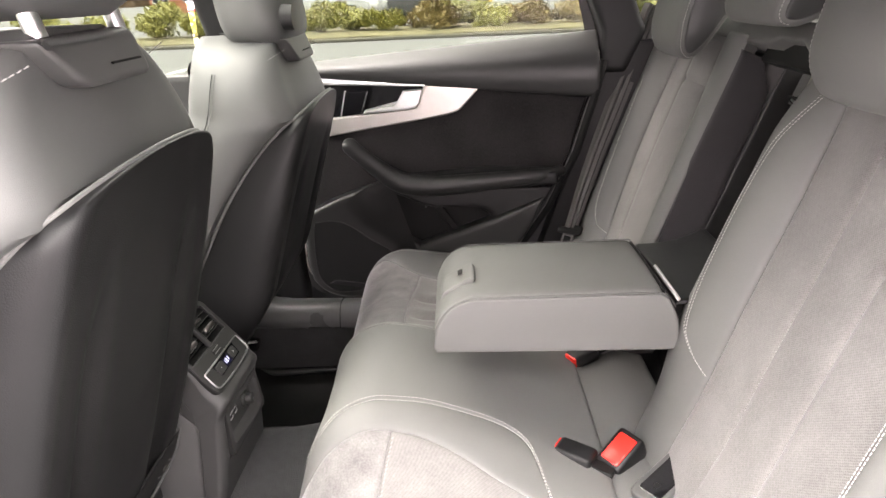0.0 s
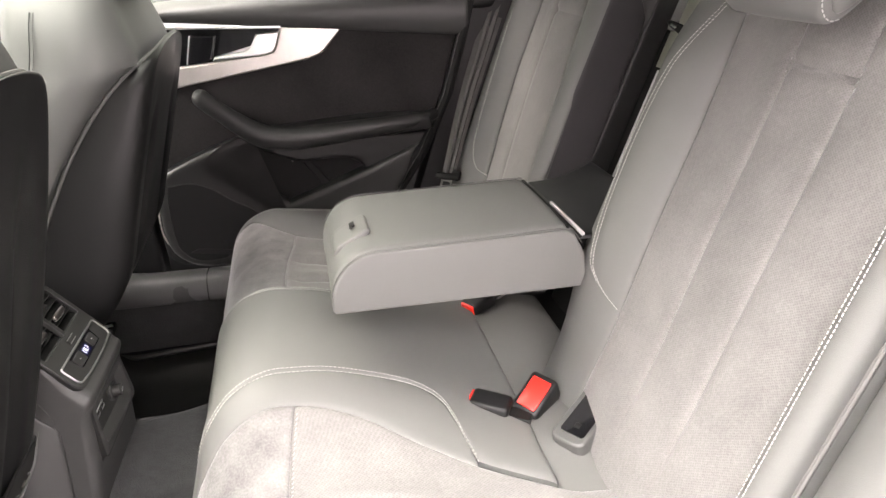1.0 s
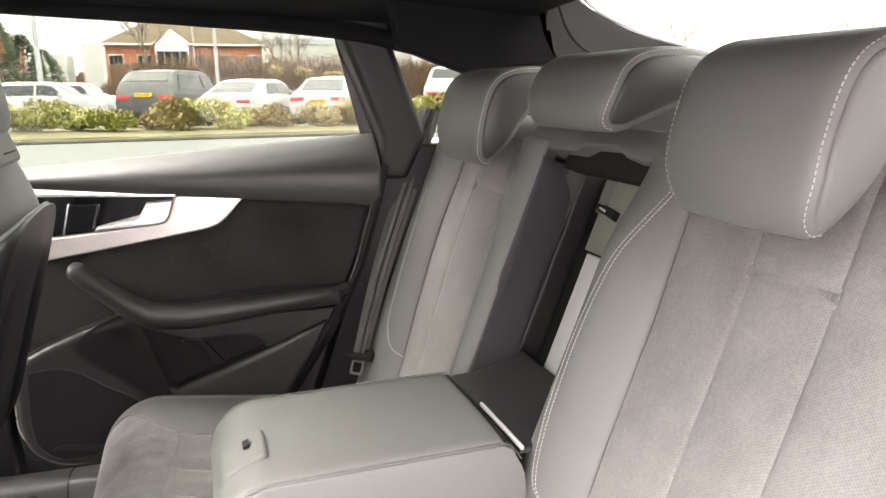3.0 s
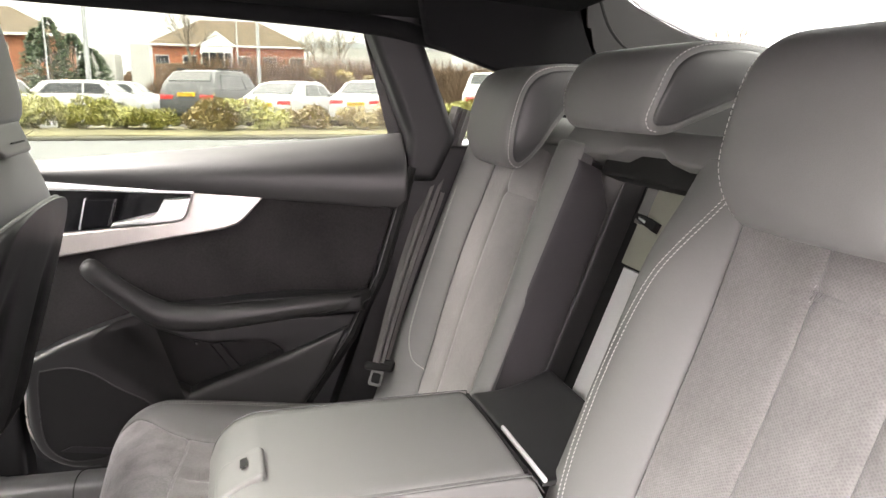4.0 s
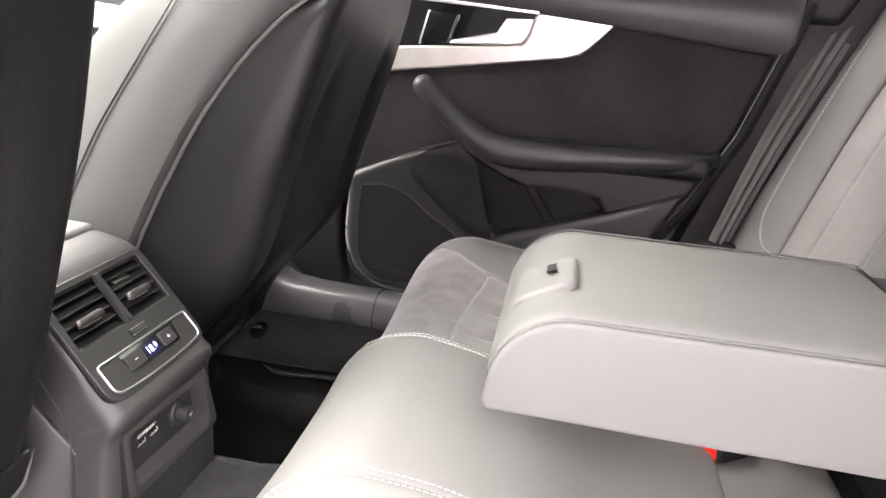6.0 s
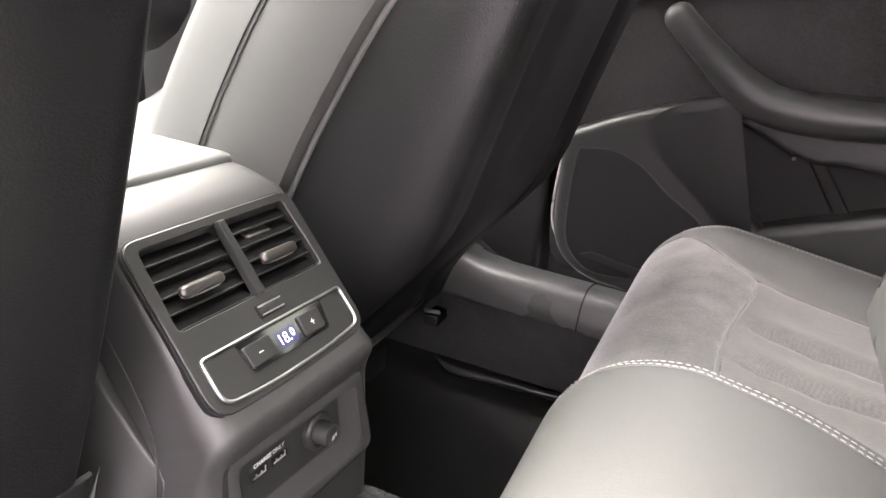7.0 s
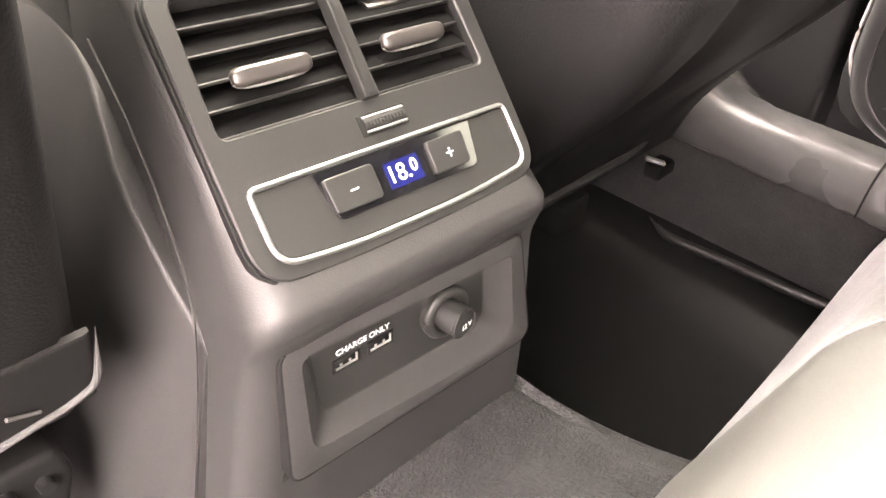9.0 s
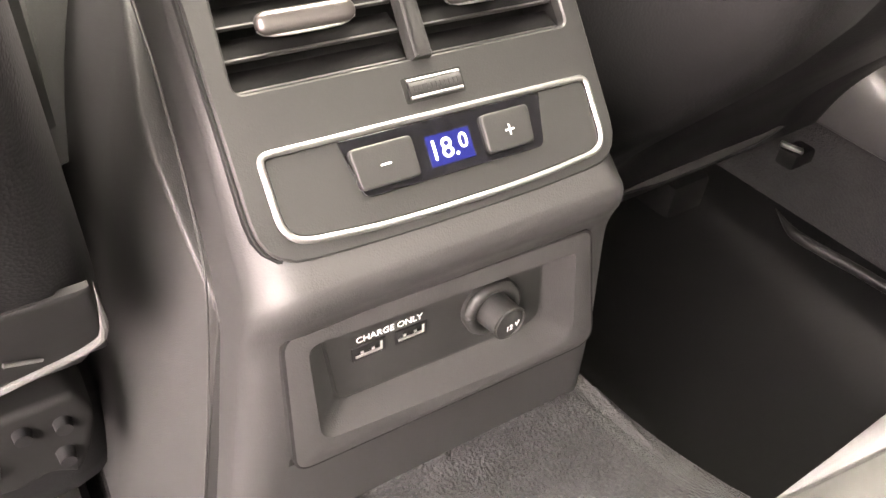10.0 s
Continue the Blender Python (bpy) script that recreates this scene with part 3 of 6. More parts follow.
part("recess_wall", pad(lambda u, v: back_at(lerp(0.205, 0.212, u), lerp(0.5, 0.985, v), lerp(-0.08, -0.12, u)), 4, 20, 0.002, 0.006, 0.003, inward=(0, 1, 0)), GREY_PLASTIC, backrest, "dark grey inner wall of the recess")


def ridged(z0, z1, left, ridge, d_left, d_ridge, d_right, right=-0.03):
    """A plate with one upright ridge across the recess."""
    return rings_mesh([[back_at(left, z, d_left - 0.02), back_at(left, z, d_left), back_at(ridge, z, d_ridge), back_at(right, z, d_right), back_at(right, z, d_right - 0.03)] for z in (z0, lerp(z0, z1, 0.5), z1)])


part("hatch_panel", ridged(0.686, 0.874, 0.162, 0.138, -0.104, -0.089, -0.097), PALE_PLASTIC, backrest, "pale grey ridged hatch panel")
part("load_hatch", ridged(0.878, 0.986, 0.163, 0.118, -0.098, -0.084, -0.086), OLIVE_PLASTIC, backrest, "olive-grey load-through hatch")
part("hatch_wedge", ridged(0.93, 0.988, 0.178, 0.148, -0.112, -0.082, -0.096, 0.12), COVER, backrest, "grey wedge beside the hatch")
lm = Matrix.Translation(back_at(0.118, 0.935, -0.079)) @ pose(0, 0, 0, 10, 22, 0)
latch_ = part("hatch_latch", rings_mesh([[lm @ V(x, y, z * k) for x, z in ((-0.004, -0.005), (0.005, -0.006), (0.005, 0.006), (-0.004, 0.005))] for y, k in ((-0.028, 1.1), (0.0, 1.0), (0.018, 0.7), (0.026, 0.25))]), RUBBER, backrest, "small black latch")
# small chrome chip paints the glint on the black latch
part("latch_plate", box((-0.0048, -0.006, -0.0022), (-0.0036, 0.012, 0.0008), 0.0005, 1, lm), CHROME, latch_, "chrome chip for the highlight on the latch")
bridge = [(-0.135, 1.03), (-0.135, 0.985), (-0.043, 0.9915), (0.004, 0.9925), (0.012, 0.995), (0.03, 1.0025), (0.104, 1.001), (0.117, 0.996), (0.129, 0.991), (0.197, 0.990), (0.285, 0.985), (0.285, 1.03)]
part("top_bridge", slab([Vector(q) for q in bridge], lambda a, b, d: back_at(a, b, d - 0.5 * max(0.0, b - 1.005)), -0.06, -0.004, 0.004, 3), LEATHER, backrest, "grey leather bridge over the recess")
part("bridge_top", pad(lambda u, v: back_at(lerp(-0.13, 0.285, u), 1.027 - 0.004 * v, lerp(-0.018, -0.13, v)), 16, 6, 0.005, 0.012, 0.02, inward=(0, 0, -1)), LEATHER, backrest)
for lo, hi in ((-0.27, 0.0), (0.2, 0.5)):
    part("shoulder", pad(lambda u, v: back_at(lerp(lo, hi, u), lerp(0.992, 1.06, v), -0.004 - 0.09 * v * v), 14, 10, 0.004, 0.012, 0.03, inward=(1, 0, 0)), LEATHER, backrest, "grey leather backrest shoulder")
hook = fillet([(-0.038, 0.972), (0.19, 0.972), (0.19, 0.994), (0.135, 0.997), (0.122, 1.008), (0.035, 1.008), (0.02, 0.998), (-0.038, 0.997)], 0.003)
part("hatch_grip", slab(hook, back_at, -0.06, -0.03, 0.004), RUBBER, backrest, "black grip opening above the recess")
for lo, hi, up in ((-0.6, -0.125, 0.055), (0.235, 0.68, 0.0)):
    part("back_panel", pad(lambda u, v: back_at(lerp(lo, hi, u), lerp(0.42, 1.0 + up, v), -0.05 - 0.01 * v), 8, 12, 0.01, 0.03, 0.06, inward=(1, 0, 0)), LEATHER, backrest)
    part("top_edge", pad(lambda u, v: back_at(lerp(lo, hi, u), 0.995 + up + 0.012 * math.sin(math.pi * v), lerp(-0.005, -0.12, v)), 8, 8, 0.006, 0.015, 0.02, inward=(0, 0, -1)), LEATHER, backrest)

part("seat_back_frame", slab([Vector(q) for q in ((-0.62, 0.22), (0.7, 0.22), (0.7, 0.99), (-0.62, 0.99))], back_at, -0.165, -0.14, 0.004), DARK_PLASTIC, backrest)
part("seat_gap", box((0.18, -0.6, 0.30), (0.40, 0.67, 0.43), 0.01), DARK_PLASTIC, backrest)

# near-side seat flank with the belt running beside it
flank = root("side_trim", (0.3, -0.56, 0.4), "grey leather side pad beside the backrest", "trim", kind="structure")
part("side_pad", pad(lambda u, v: back_at(lerp(-0.517, -0.66, u), lerp(0.42, 1.07, v), -0.004 + 0.03 * math.sin(math.pi * min(1, u + 0.1))), 12, 24, 0.006, 0.015, 0.05, inward=(1, 0, 0)), LEATHER, flank)
for k in range(3):
    pts = [back_at(-0.508 - 0.004 * k, z, 0.004 + 0.006 * k) for z in (0.45, 0.6, 0.75, 0.9, 1.02)]
    part("belt_edge", sweep(pts, 0.0022, 6), BELT, flank)


# ---- head restraints ----
def headrest(y, half, profile, label, side_mat):
    """A head restraint: a cushion of one side profile (x, z), with flat sewn cheeks at both ends."""
    base = min(p[1] for p in profile)
    h = root("headrest", (profile[0][0], y, base), label, "headrest", "rear head restraints")
    side = [Vector((p.x, p.y)) for p in spline([(a, b, 0) for a, b in profile], 5, True)]
    mid = sum(side, Vector((0, 0))) / len(side)

    def section(a, d, crown=0.0):
        return [V(p.x - crown * smooth(0.04, -0.02, p.x - mid.x), y + a, p.y) for p in (inset(side, d) if d else side)]
    n = 10
    flat = half - 0.012
    rows = [section(-half, 0.011), section(-half + 0.001, 0.007), section(-half + 0.005, 0.0025)]
    rows += [section(lerp(-flat, flat, k / n), 0.0, 0.005 * math.sin(math.pi * k / n)) for k in range(n + 1)]
    rows += [section(half - 0.005, 0.0025), section(half - 0.001, 0.007), section(half, 0.011)]
    bm = rings_mesh(rows)
    bmesh.ops.triangulate(bm, faces=[f for f in bm.faces if len(f.verts) > 4])
    part("cushion", bm, LEATHER, h)
    for s in (-1, 1):
        rings = [[V(p.x, y + s * (half + d), p.y) for p in inset(side, k)] for k, d in ((0.0095, -0.004), (0.0095, 0.0), (0.0105, 0.002), (0.013, 0.0035))]
        core = inset(side, 0.013)
        rings += [[V(p.x, y + s * (half + d), p.y) for p in (q.lerp(mid, w) for q in core)] for w, d in ((0.35, 0.0055), (0.7, 0.0065))]
        bm = rings_mesh(rings)
        bmesh.ops.triangulate(bm, faces=[f for f in bm.faces if len(f.verts) > 4])
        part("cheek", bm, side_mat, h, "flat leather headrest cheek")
        line = [V(p.x, y + s * (half - 0.003), p.y) for p in inset(side, 0.0035)]
        part("stitching", stitches(line[:int(len(line) * 0.66)], 0.005, 0.0036, 0.0005, lambda p: (-0.5, s, 0.3)), THREAD, h, "white stitching", kind="stuff")
    # the lower corners are rounded off
    for ob in h.children:
        for v in ob.data.vertices:
            v.co.y = y + (v.co.y - y) * (1 - 0.16 * smooth(base + 0.05, base - 0.005, v.co.z))
    return h


outer = [(0.392, 0.958), (0.376, 0.962), (0.366, 0.982), (0.366, 1.016), (0.378, 1.062), (0.392, 1.086), (0.413, 1.1), (0.445, 1.106), (0.49, 1.104), (0.525, 1.096), (0.532, 1.082), (0.505, 1.068), (0.469, 1.048), (0.442, 1.02), (0.412, 0.975)]
headrest(-0.291, 0.085, [(a - 0.012, b + 0.008) for a, b in outer], "grey leather rear headrest with white stitched cheeks", LEATHER)
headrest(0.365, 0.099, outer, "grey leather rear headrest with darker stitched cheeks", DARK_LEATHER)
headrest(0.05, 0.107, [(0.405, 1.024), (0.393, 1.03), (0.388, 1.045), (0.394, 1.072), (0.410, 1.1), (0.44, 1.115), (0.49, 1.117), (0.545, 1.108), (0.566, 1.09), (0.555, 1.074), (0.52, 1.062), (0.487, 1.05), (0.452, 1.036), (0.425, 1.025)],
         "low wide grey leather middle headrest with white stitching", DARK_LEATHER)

# ---- folded-down armrest ----
A0, A1 = -0.08, 0.13
arm = part("armrest", box((-0.040, A0 + 0.006, 0.616), (0.27, A1 - 0.006, 0.66), 0.004), LEATHER, bench, "folded-down grey leather centre armrest")


def arm_z(x):
    """Height of the pad's top at x, rounding down at the front."""
    k = min(0.985, max(0.0, (0.014 - x) / 0.062))
    return 0.695 - 0.062 * (1 - math.sqrt(1 - k * k))


def arm_top(u, v):
    w = lerp(-0.112, 0.262, v)
    y = lerp(A0 + 0.004, A1 - 0.004, u)
    r = 0.062
    if w < 0.0:
        a = min(radians(80), -w / r)
        return V(0.014 - r * math.sin(a), y, 0.695 - r * (1 - math.cos(a)) - max(0, -w - r * radians(80)))
    return V(0.014 + w * 0.947, y, 0.695 + 0.003 * math.sin(math.pi * u) * smooth(0, 0.06, w))


part("top_pad", pad(arm_top, 22, 44, 0.003, 0.012, 0.02, inward=(0, 0, -1)), LEATHER, arm, "smooth grey leather armrest top")
for s, yy in ((-1, A0), (1, A1)):
    o = [Vector((0.014 - 0.06 * math.sin(radians(a)), 0.692 - 0.06 * (1 - math.cos(radians(a))))) for a in range(0, 85, 7)]
    o = o[::-1] + [Vector(p) for p in ((0.258, 0.692), (0.269, 0.686), (0.278, 0.668), (0.283, 0.655), (0.287, 0.62), (0.28, 0.609), (-0.044, 0.6155), (-0.0475, 0.622))]
    part("side_pad", slab(o[::-1], lambda a, b, d: V(a, yy + s * (d * 0.5 + 0.003 * math.sin(math.pi * min(1.0, max(0.0, (b - 0.606) / 0.086)))), b), -0.08, 0.012, 0.003, 3), LEATHER, arm, "smooth grey leather armrest side")
    edge = [V(0.014 - 0.0605 * math.sin(radians(a)), yy + s * 0.004, 0.6935 - 0.0605 * (1 - math.cos(radians(a)))) for a in (84, 70, 55, 40, 25, 10, 0)] + [V(0.1, yy + s * 0.004, 0.6935), V(0.25, yy + s * 0.004, 0.6935), V(0.268, yy + s * 0.004, 0.6885), V(0.28, yy + s * 0.004, 0.672)]
    part("seam", sweep(spline(edge, 4), 0.0007, 6), COVER, arm, "dark piped seam")
part("rear_frame", box((0.264, A0 + 0.01, 0.64), (0.281, A1 - 0.004, 0.677), 0.004, 3), SOFT_PLASTIC, arm, "dark plastic hinge end")
part("hinge_gap", box((0.2625, A0 + 0.008, 0.688), (0.2675, A1 - 0.006, 0.6935), 0.001), RUBBER, arm, "black gap behind the pad")
part("hinge_strip", box((0.2835, A0 + 0.006, 0.6755), (0.2888, A1 - 0.078, 0.6815), 0.0025, 3), PALE_PLASTIC, arm, "silver hinge strip")
part("hinge_cover", pad(lambda u, v: V(lerp(0.284, 0.395, v), lerp(-0.07, 0.165, u), 0.676 - 0.008 * math.sin(math.pi * v) + 0.023 * v), 10, 10, 0.003, 0.008, 0.006, inward=(0, 0, -1)), SOFT_PLASTIC, arm, "black flap behind the armrest")
# release latch let into the front edge
latch = fillet([(-0.038, -0.03), (0.012, -0.03), (0.012, 0.034), (-0.038, 0.034)], 0.009, 5)
slot = fillet([(-0.0125, 0.001), (-0.0055, 0.001), (-0.0055, 0.0165), (-0.0125, 0.0165)], 0.0012, 3)
part("release_bezel", slab(latch, lambda a, b, d: V(a, b, arm_z(a) + d), -0.004, 0.0062, 0.004, 4), LEATHER, arm, "grey plastic release bezel")
part("release_slot", slab(slot, lambda a, b, d: V(a, b, arm_z(a) + d), 0.005, 0.0066, 0.0002), RUBBER, arm, "black release slot")


# ---- belt buckles and the far belt ----
def buckle(at, yaw, pitch, label, long=0.07):
    b = root("belt_buckle", at, label, "belt buckle", "rear belt buckles")
    m = pose(*at, 0, -pitch, yaw)
    part("body", box((-long * 0.5, -0.018, -0.013), (long * 0.5, 0.018, 0.013), 0.006, 3, m), DARK_PLASTIC, b, "black plastic buckle body")
    part("release_button", box((-long * 0.5 - 0.0025, -0.0145, -0.0095), (-long * 0.5 + 0.012, 0.0145, 0.0105), 0.003, 2, m), RED, b, "red release button")
    part("strap", box((long * 0.45, -0.012, -0.008), (long * 0.5 + 0.03, 0.012, 0.0), 0.002, 1, m), RUBBER, b)
    return b


buckle((0.141, -0.131, 0.474), -30, -6, "black belt buckle with a red button lying on the seat", 0.054)
b2 = root("belt_buckle", (0.205, -0.125, 0.47), "upright black belt buckle with a wide red button", "belt buckle", "rear belt buckles")
m2 = Matrix.Translation((0.205, -0.127, 0.474)) @ V(0, 0, 1).rotation_difference(V(-0.3, -0.42, 0.86)).to_matrix().to_4x4() @ pose(0, 0, 0, 0, 0, 38)
part("body", box((-0.03, -0.02, -0.03), (0.03, 0.02, 0.012), 0.006, 3, m2), DARK_PLASTIC, b2, "black plastic buckle body")
part("release_button", box((-0.024, -0.0145, 0.008), (0.022, 0.0145, 0.0145), 0.003, 2, m2), RED, b2, "red release button")
buckle((0.2, 0.165, 0.468), 30, 10, "black belt buckle with red ends beneath the armrest", 0.05)
# anchor cover with its slot beside the backrest
anchor = root("anchor_cover", (0.25, -0.2, 0.46), "glossy black child-seat anchor cover in the seat gap", "anchor cover")
ma = pose(0.256, -0.186, 0.479, 0, -16, 36)
part("frame", slab(fillet([(-0.056, -0.024), (0.05, -0.024), (0.05, 0.024), (-0.056, 0.024)], 0.014, 5), lambda a, b, d: ma @ V(a, b, d), -0.016, 0.006, 0.004, 3), COVER, anchor, "grey plastic frame")
part("slot", slab(fillet([(-0.043, -0.018), (0.05, -0.018), (0.05, 0.016), (-0.043, 0.016)], 0.006, 5), lambda a, b, d: ma @ V(a, b, d), 0.004, 0.0068, 0.001), GLOSS_BLACK, anchor, "glossy black slot")
part("tab", box((-0.032, -0.006, 0.006), (-0.024, 0.002, 0.0085), 0.001, 1, ma), RUBBER, anchor)

belt = root("seat_belt", (0.27, 0.6, 0.55), "black seat belt hanging beside the far backrest", "seat belt")
run = spline([back_at(y, z, 0.042) for y, z in ((0.553, 0.55), (0.575, 0.6), (0.593, 0.645), (0.616, 0.725), (0.632, 0.83), (0.65, 0.943), (0.66, 1.02))], 6)
toward = V(-0.35, -0.9, 0.25).normalized()
pleats = ((-1.0, -0.001), (-0.55, 0.002), (-0.4, 0.006), (-0.1, 0.0055), (-0.02, 0.0), (0.1, -0.001), (0.2, 0.004), (0.55, 0.005), (0.62, 0.0), (1.0, -0.002))
rings = []
for i, p in enumerate(run):
    along = (run[min(i + 1, len(run) - 1)] - run[max(i - 1, 0)]).normalized()
    across = along.cross(toward).normalized()
    w = lerp(0.0145, 0.021, smooth(0, 0.8, i / len(run)))
    rings.append([p + across * a * w + toward * (d * 1.2) for a, d in pleats] + [p + across * a * w + toward * (d * 1.2 - 0.0014) for a, d in reversed(pleats)])
part("webbing", rings_mesh(rings), BELT, belt, "pleated black belt webbing")
along = (run[3] - run[0]).normalized()
across = along.cross(toward).normalized()
tm = Matrix((across, along, toward)).transposed().to_4x4()
tm.translation = run[0] + along * 0.004 + toward * 0.004
part("tongue_grip", box((-0.027, -0.0075, -0.007), (0.027, 0.0075, 0.007), 0.006, 3, tm @ pose(0, 0, 0, 0, 0, 6)), RUBBER, belt, "black plastic belt tongue")
part("tongue_head", box((0.006, -0.004, -0.007), (0.027, 0.016, 0.005), 0.005, 3, tm), RUBBER, belt)
part("tongue", ring_slab(fillet([(-0.012, -0.036), (0.012, -0.036), (0.012, -0.005), (-0.012, -0.005)], 0.005), fillet([(-0.008, -0.031), (0.008, -0.031), (0.008, -0.012), (-0.008, -0.012)], 0.003), lambda a, b, d: tm @ V(a, b, d), -0.001, 0.0012, 0.0004), COVER, belt, "dark latch plate")

# ---- far rear door ----
def door_at(x, z, d=0.0):
    """A point of the far door's inner face; d metres towards the cabin."""
    return V(x, 0.675 - 0.13 * x - d, z)


door = root("door_1", (0, 0.7, 0.4), "closed rear car door with suede panel and aluminium trim", "car door", kind="structure")
rear_edge = [(0.06, 0.40), (0.105, 0.482), (0.15, 0.55), (0.188, 0.607), (0.245, 0.73), (0.283, 0.857), (0.3, 0.93)]
card = fillet([(-0.40, 0.36)] + rear_edge[:-1] + [(-0.40, 0.905)], [0.06, 0.03, 0, 0, 0, 0, 0, 0])
part("door_card", slab(card, door_at, -0.05, 0.0, 0.004), SOFT_PLASTIC, door, "black plastic door card")


def shoulder(u, v):
    x = lerp(-0.62, 0.3, u)
    z0 = 0.913 - 0.055 * (x + 0.4) / 0.69 * 1.15
    z1 = 0.945 + 0.047 * (x + 0.3) / 0.6
    return door_at(x + 0.004 * v, lerp(z0, z1, v), 0.008 + 0.022 * math.sin(math.pi * min(1, v * 0.7 + 0.12)) - 0.062 * v**3)


part("shoulder_trim", pad(shoulder, 30, 14, 0.003, 0.008, 0.02, inward=(0, 1, 0)), GREY_PLASTIC, door, "soft grey door shoulder below the window")
suede = fillet([(-0.395, 0.79), (-0.05, 0.82), (0.04, 0.878), (0.279, 0.853), (0.245, 0.735), (0.216, 0.672), (-0.05, 0.655), (-0.2, 0.635), (-0.3, 0.61), (-0.395, 0.585)], 0.004)
part("suede_panel", slab(suede, door_at, -0.002, 0.004, 0.003), DOOR_SUEDE, door, "charcoal suede door panel")
decor = [(-0.42, 0.755), (-0.349, 0.766), (-0.12, 0.803), (-0.03, 0.818), (-0.005, 0.826), (0.008, 0.836), (0.045, 0.878), (-0.077, 0.885), (-0.082, 0.878), (-0.092, 0.846), (-0.1, 0.836), (-0.12, 0.832), (-0.323, 0.813), (-0.42, 0.802)]
part("decor_strip", slab([Vector(p) for p in decor], door_at, 0.0, 0.016, 0.004, 3), ALUMINIUM, door, "pale aluminium trim strip")
part("chrome_strip", slab([Vector(p) for p in ((-0.42, 0.896), (-0.077, 0.8835), (-0.077, 0.888), (-0.42, 0.903))], door_at, 0.0, 0.02, 0.0015), CHROME, door, "bright chrome strip")
part("handle_recess", slab([Vector(p) for p in ((-0.42, 0.8), (-0.1, 0.83), (-0.08, 0.884), (-0.42, 0.898))], door_at, -0.001, 0.003, 0.001), GLOSS_BLACK, door, "piano-black handle recess")
lever = [(-0.222, 0.825), (-0.12, 0.832), (-0.1, 0.836), (-0.092, 0.846), (-0.083, 0.876), (-0.129, 0.873), (-0.142, 0.85), (-0.152, 0.842), (-0.218, 0.832)]
part("door_handle", slab([Vector(p) for p in lever], door_at, 0.004, 0.02, 0.003, 3), CHROME, door, "satin chrome door handle")
part("switch", slab(fillet([(-0.275, 0.822), (-0.225, 0.826), (-0.21, 0.874), (-0.262, 0.874)], 0.004), door_at, 0.002, 0.010, 0.002), GLOSS_BLACK, door, "black window switch")
part("switch_bezel", slab([Vector(p) for p in ((-0.277, 0.82), (-0.274, 0.82), (-0.26, 0.876), (-0.263, 0.876))], door_at, 0.002, 0.011, 0.0006), CHROME, door)

pull_line = spline([(-0.262, 0.764, 0.03), (-0.256, 0.757, 0.046), (-0.235, 0.739, 0.052), (-0.195, 0.707, 0.056), (-0.155, 0.677, 0.058), (-0.12, 0.662, 0.058), (-0.06, 0.658, 0.057), (0.05, 0.666, 0.052), (0.15, 0.675, 0.044), (0.2, 0.68, 0.034), (0.226, 0.684, 0.016)], 6)
k_pull = len(pull_line) - 1
radii = [lerp(0.010, 0.019, smooth(0, 0.1, i / k_pull)) + 0.006 * smooth(0.2, 0.45, i / k_pull) - 0.012 * smooth(0.5, 1, i / k_pull) for i in range(k_pull + 1)]
part("grab_handle", sweep([door_at(p.x, p.y + 0.006 * smooth(-0.2, -0.1, p.x), p.z) for p in pull_line], radii, 18, 0.85, (0, -1, 0)), DOOR_PLASTIC, door, "smooth graphite grab handle and armrest")
part("armrest_shelf", slab([Vector(p) for p in ((-0.15, 0.68), (-0.12, 0.655), (-0.06, 0.645), (0.05, 0.648), (0.16, 0.658), (0.216, 0.664), (0.212, 0.694), (0.13, 0.697), (0.06, 0.696), (-0.02, 0.69), (-0.1, 0.682))], door_at, 0.0, 0.05, 0.010, 4), SOFT_PLASTIC, door, "black armrest shelf")
# thin black plate puts the slot's shade into colour; no slot is cut
part("tray_slot", slab(fillet([(-0.128, 0.679), (-0.09, 0.677), (-0.03, 0.685), (-0.036, 0.689), (-0.09, 0.685)], 0.002), door_at, 0.002, 0.0065, 0.001), RUBBER, door, "near-black plate for the shaded slot above the armrest")
# the pocket's deep shade is put into its near-black floor plate
part("map_pocket", slab(fillet([(-0.27, 0.607), (-0.19, 0.655), (-0.05, 0.65), (0.10, 0.635), (0.12, 0.585), (0.02, 0.54), (-0.13, 0.48), (-0.17, 0.48), (-0.24, 0.57)], 0.012), door_at, -0.002, 0.003, 0.002), RUBBER, door, "map pocket floor, near black for its shade")
brow = [(-0.165, 0.64), (-0.135, 0.628), (-0.1, 0.613), (-0.063, 0.603), (-0.02, 0.606), (0.012, 0.608), (0.036, 0.604), (0.055, 0.594), (0.074, 0.572), (0.13, 0.59), (0.19, 0.62), (0.205, 0.655), (0.05, 0.652), (-0.12, 0.66)]
part("pocket_brow", slab([Vector(p) for p in brow], door_at, 0.0, 0.03, 0.007, 4), SOFT_PLASTIC, door, "black panel below the armrest")
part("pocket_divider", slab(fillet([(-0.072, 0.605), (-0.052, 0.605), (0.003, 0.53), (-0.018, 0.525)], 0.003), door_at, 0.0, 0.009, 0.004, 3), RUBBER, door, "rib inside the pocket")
part("pocket_screw", rod(door_at(-0.088, 0.606, 0.027), door_at(-0.088, 0.606, 0.0305), 0.0024, 0.002, 10), COVER, door)
lower = [(-0.30, 0.375), (0.06, 0.40), (0.105, 0.48), (0.15, 0.55), (0.186, 0.632), (0.08, 0.586), (-0.02, 0.546), (-0.09, 0.518), (-0.13, 0.50), (-0.2, 0.44)]
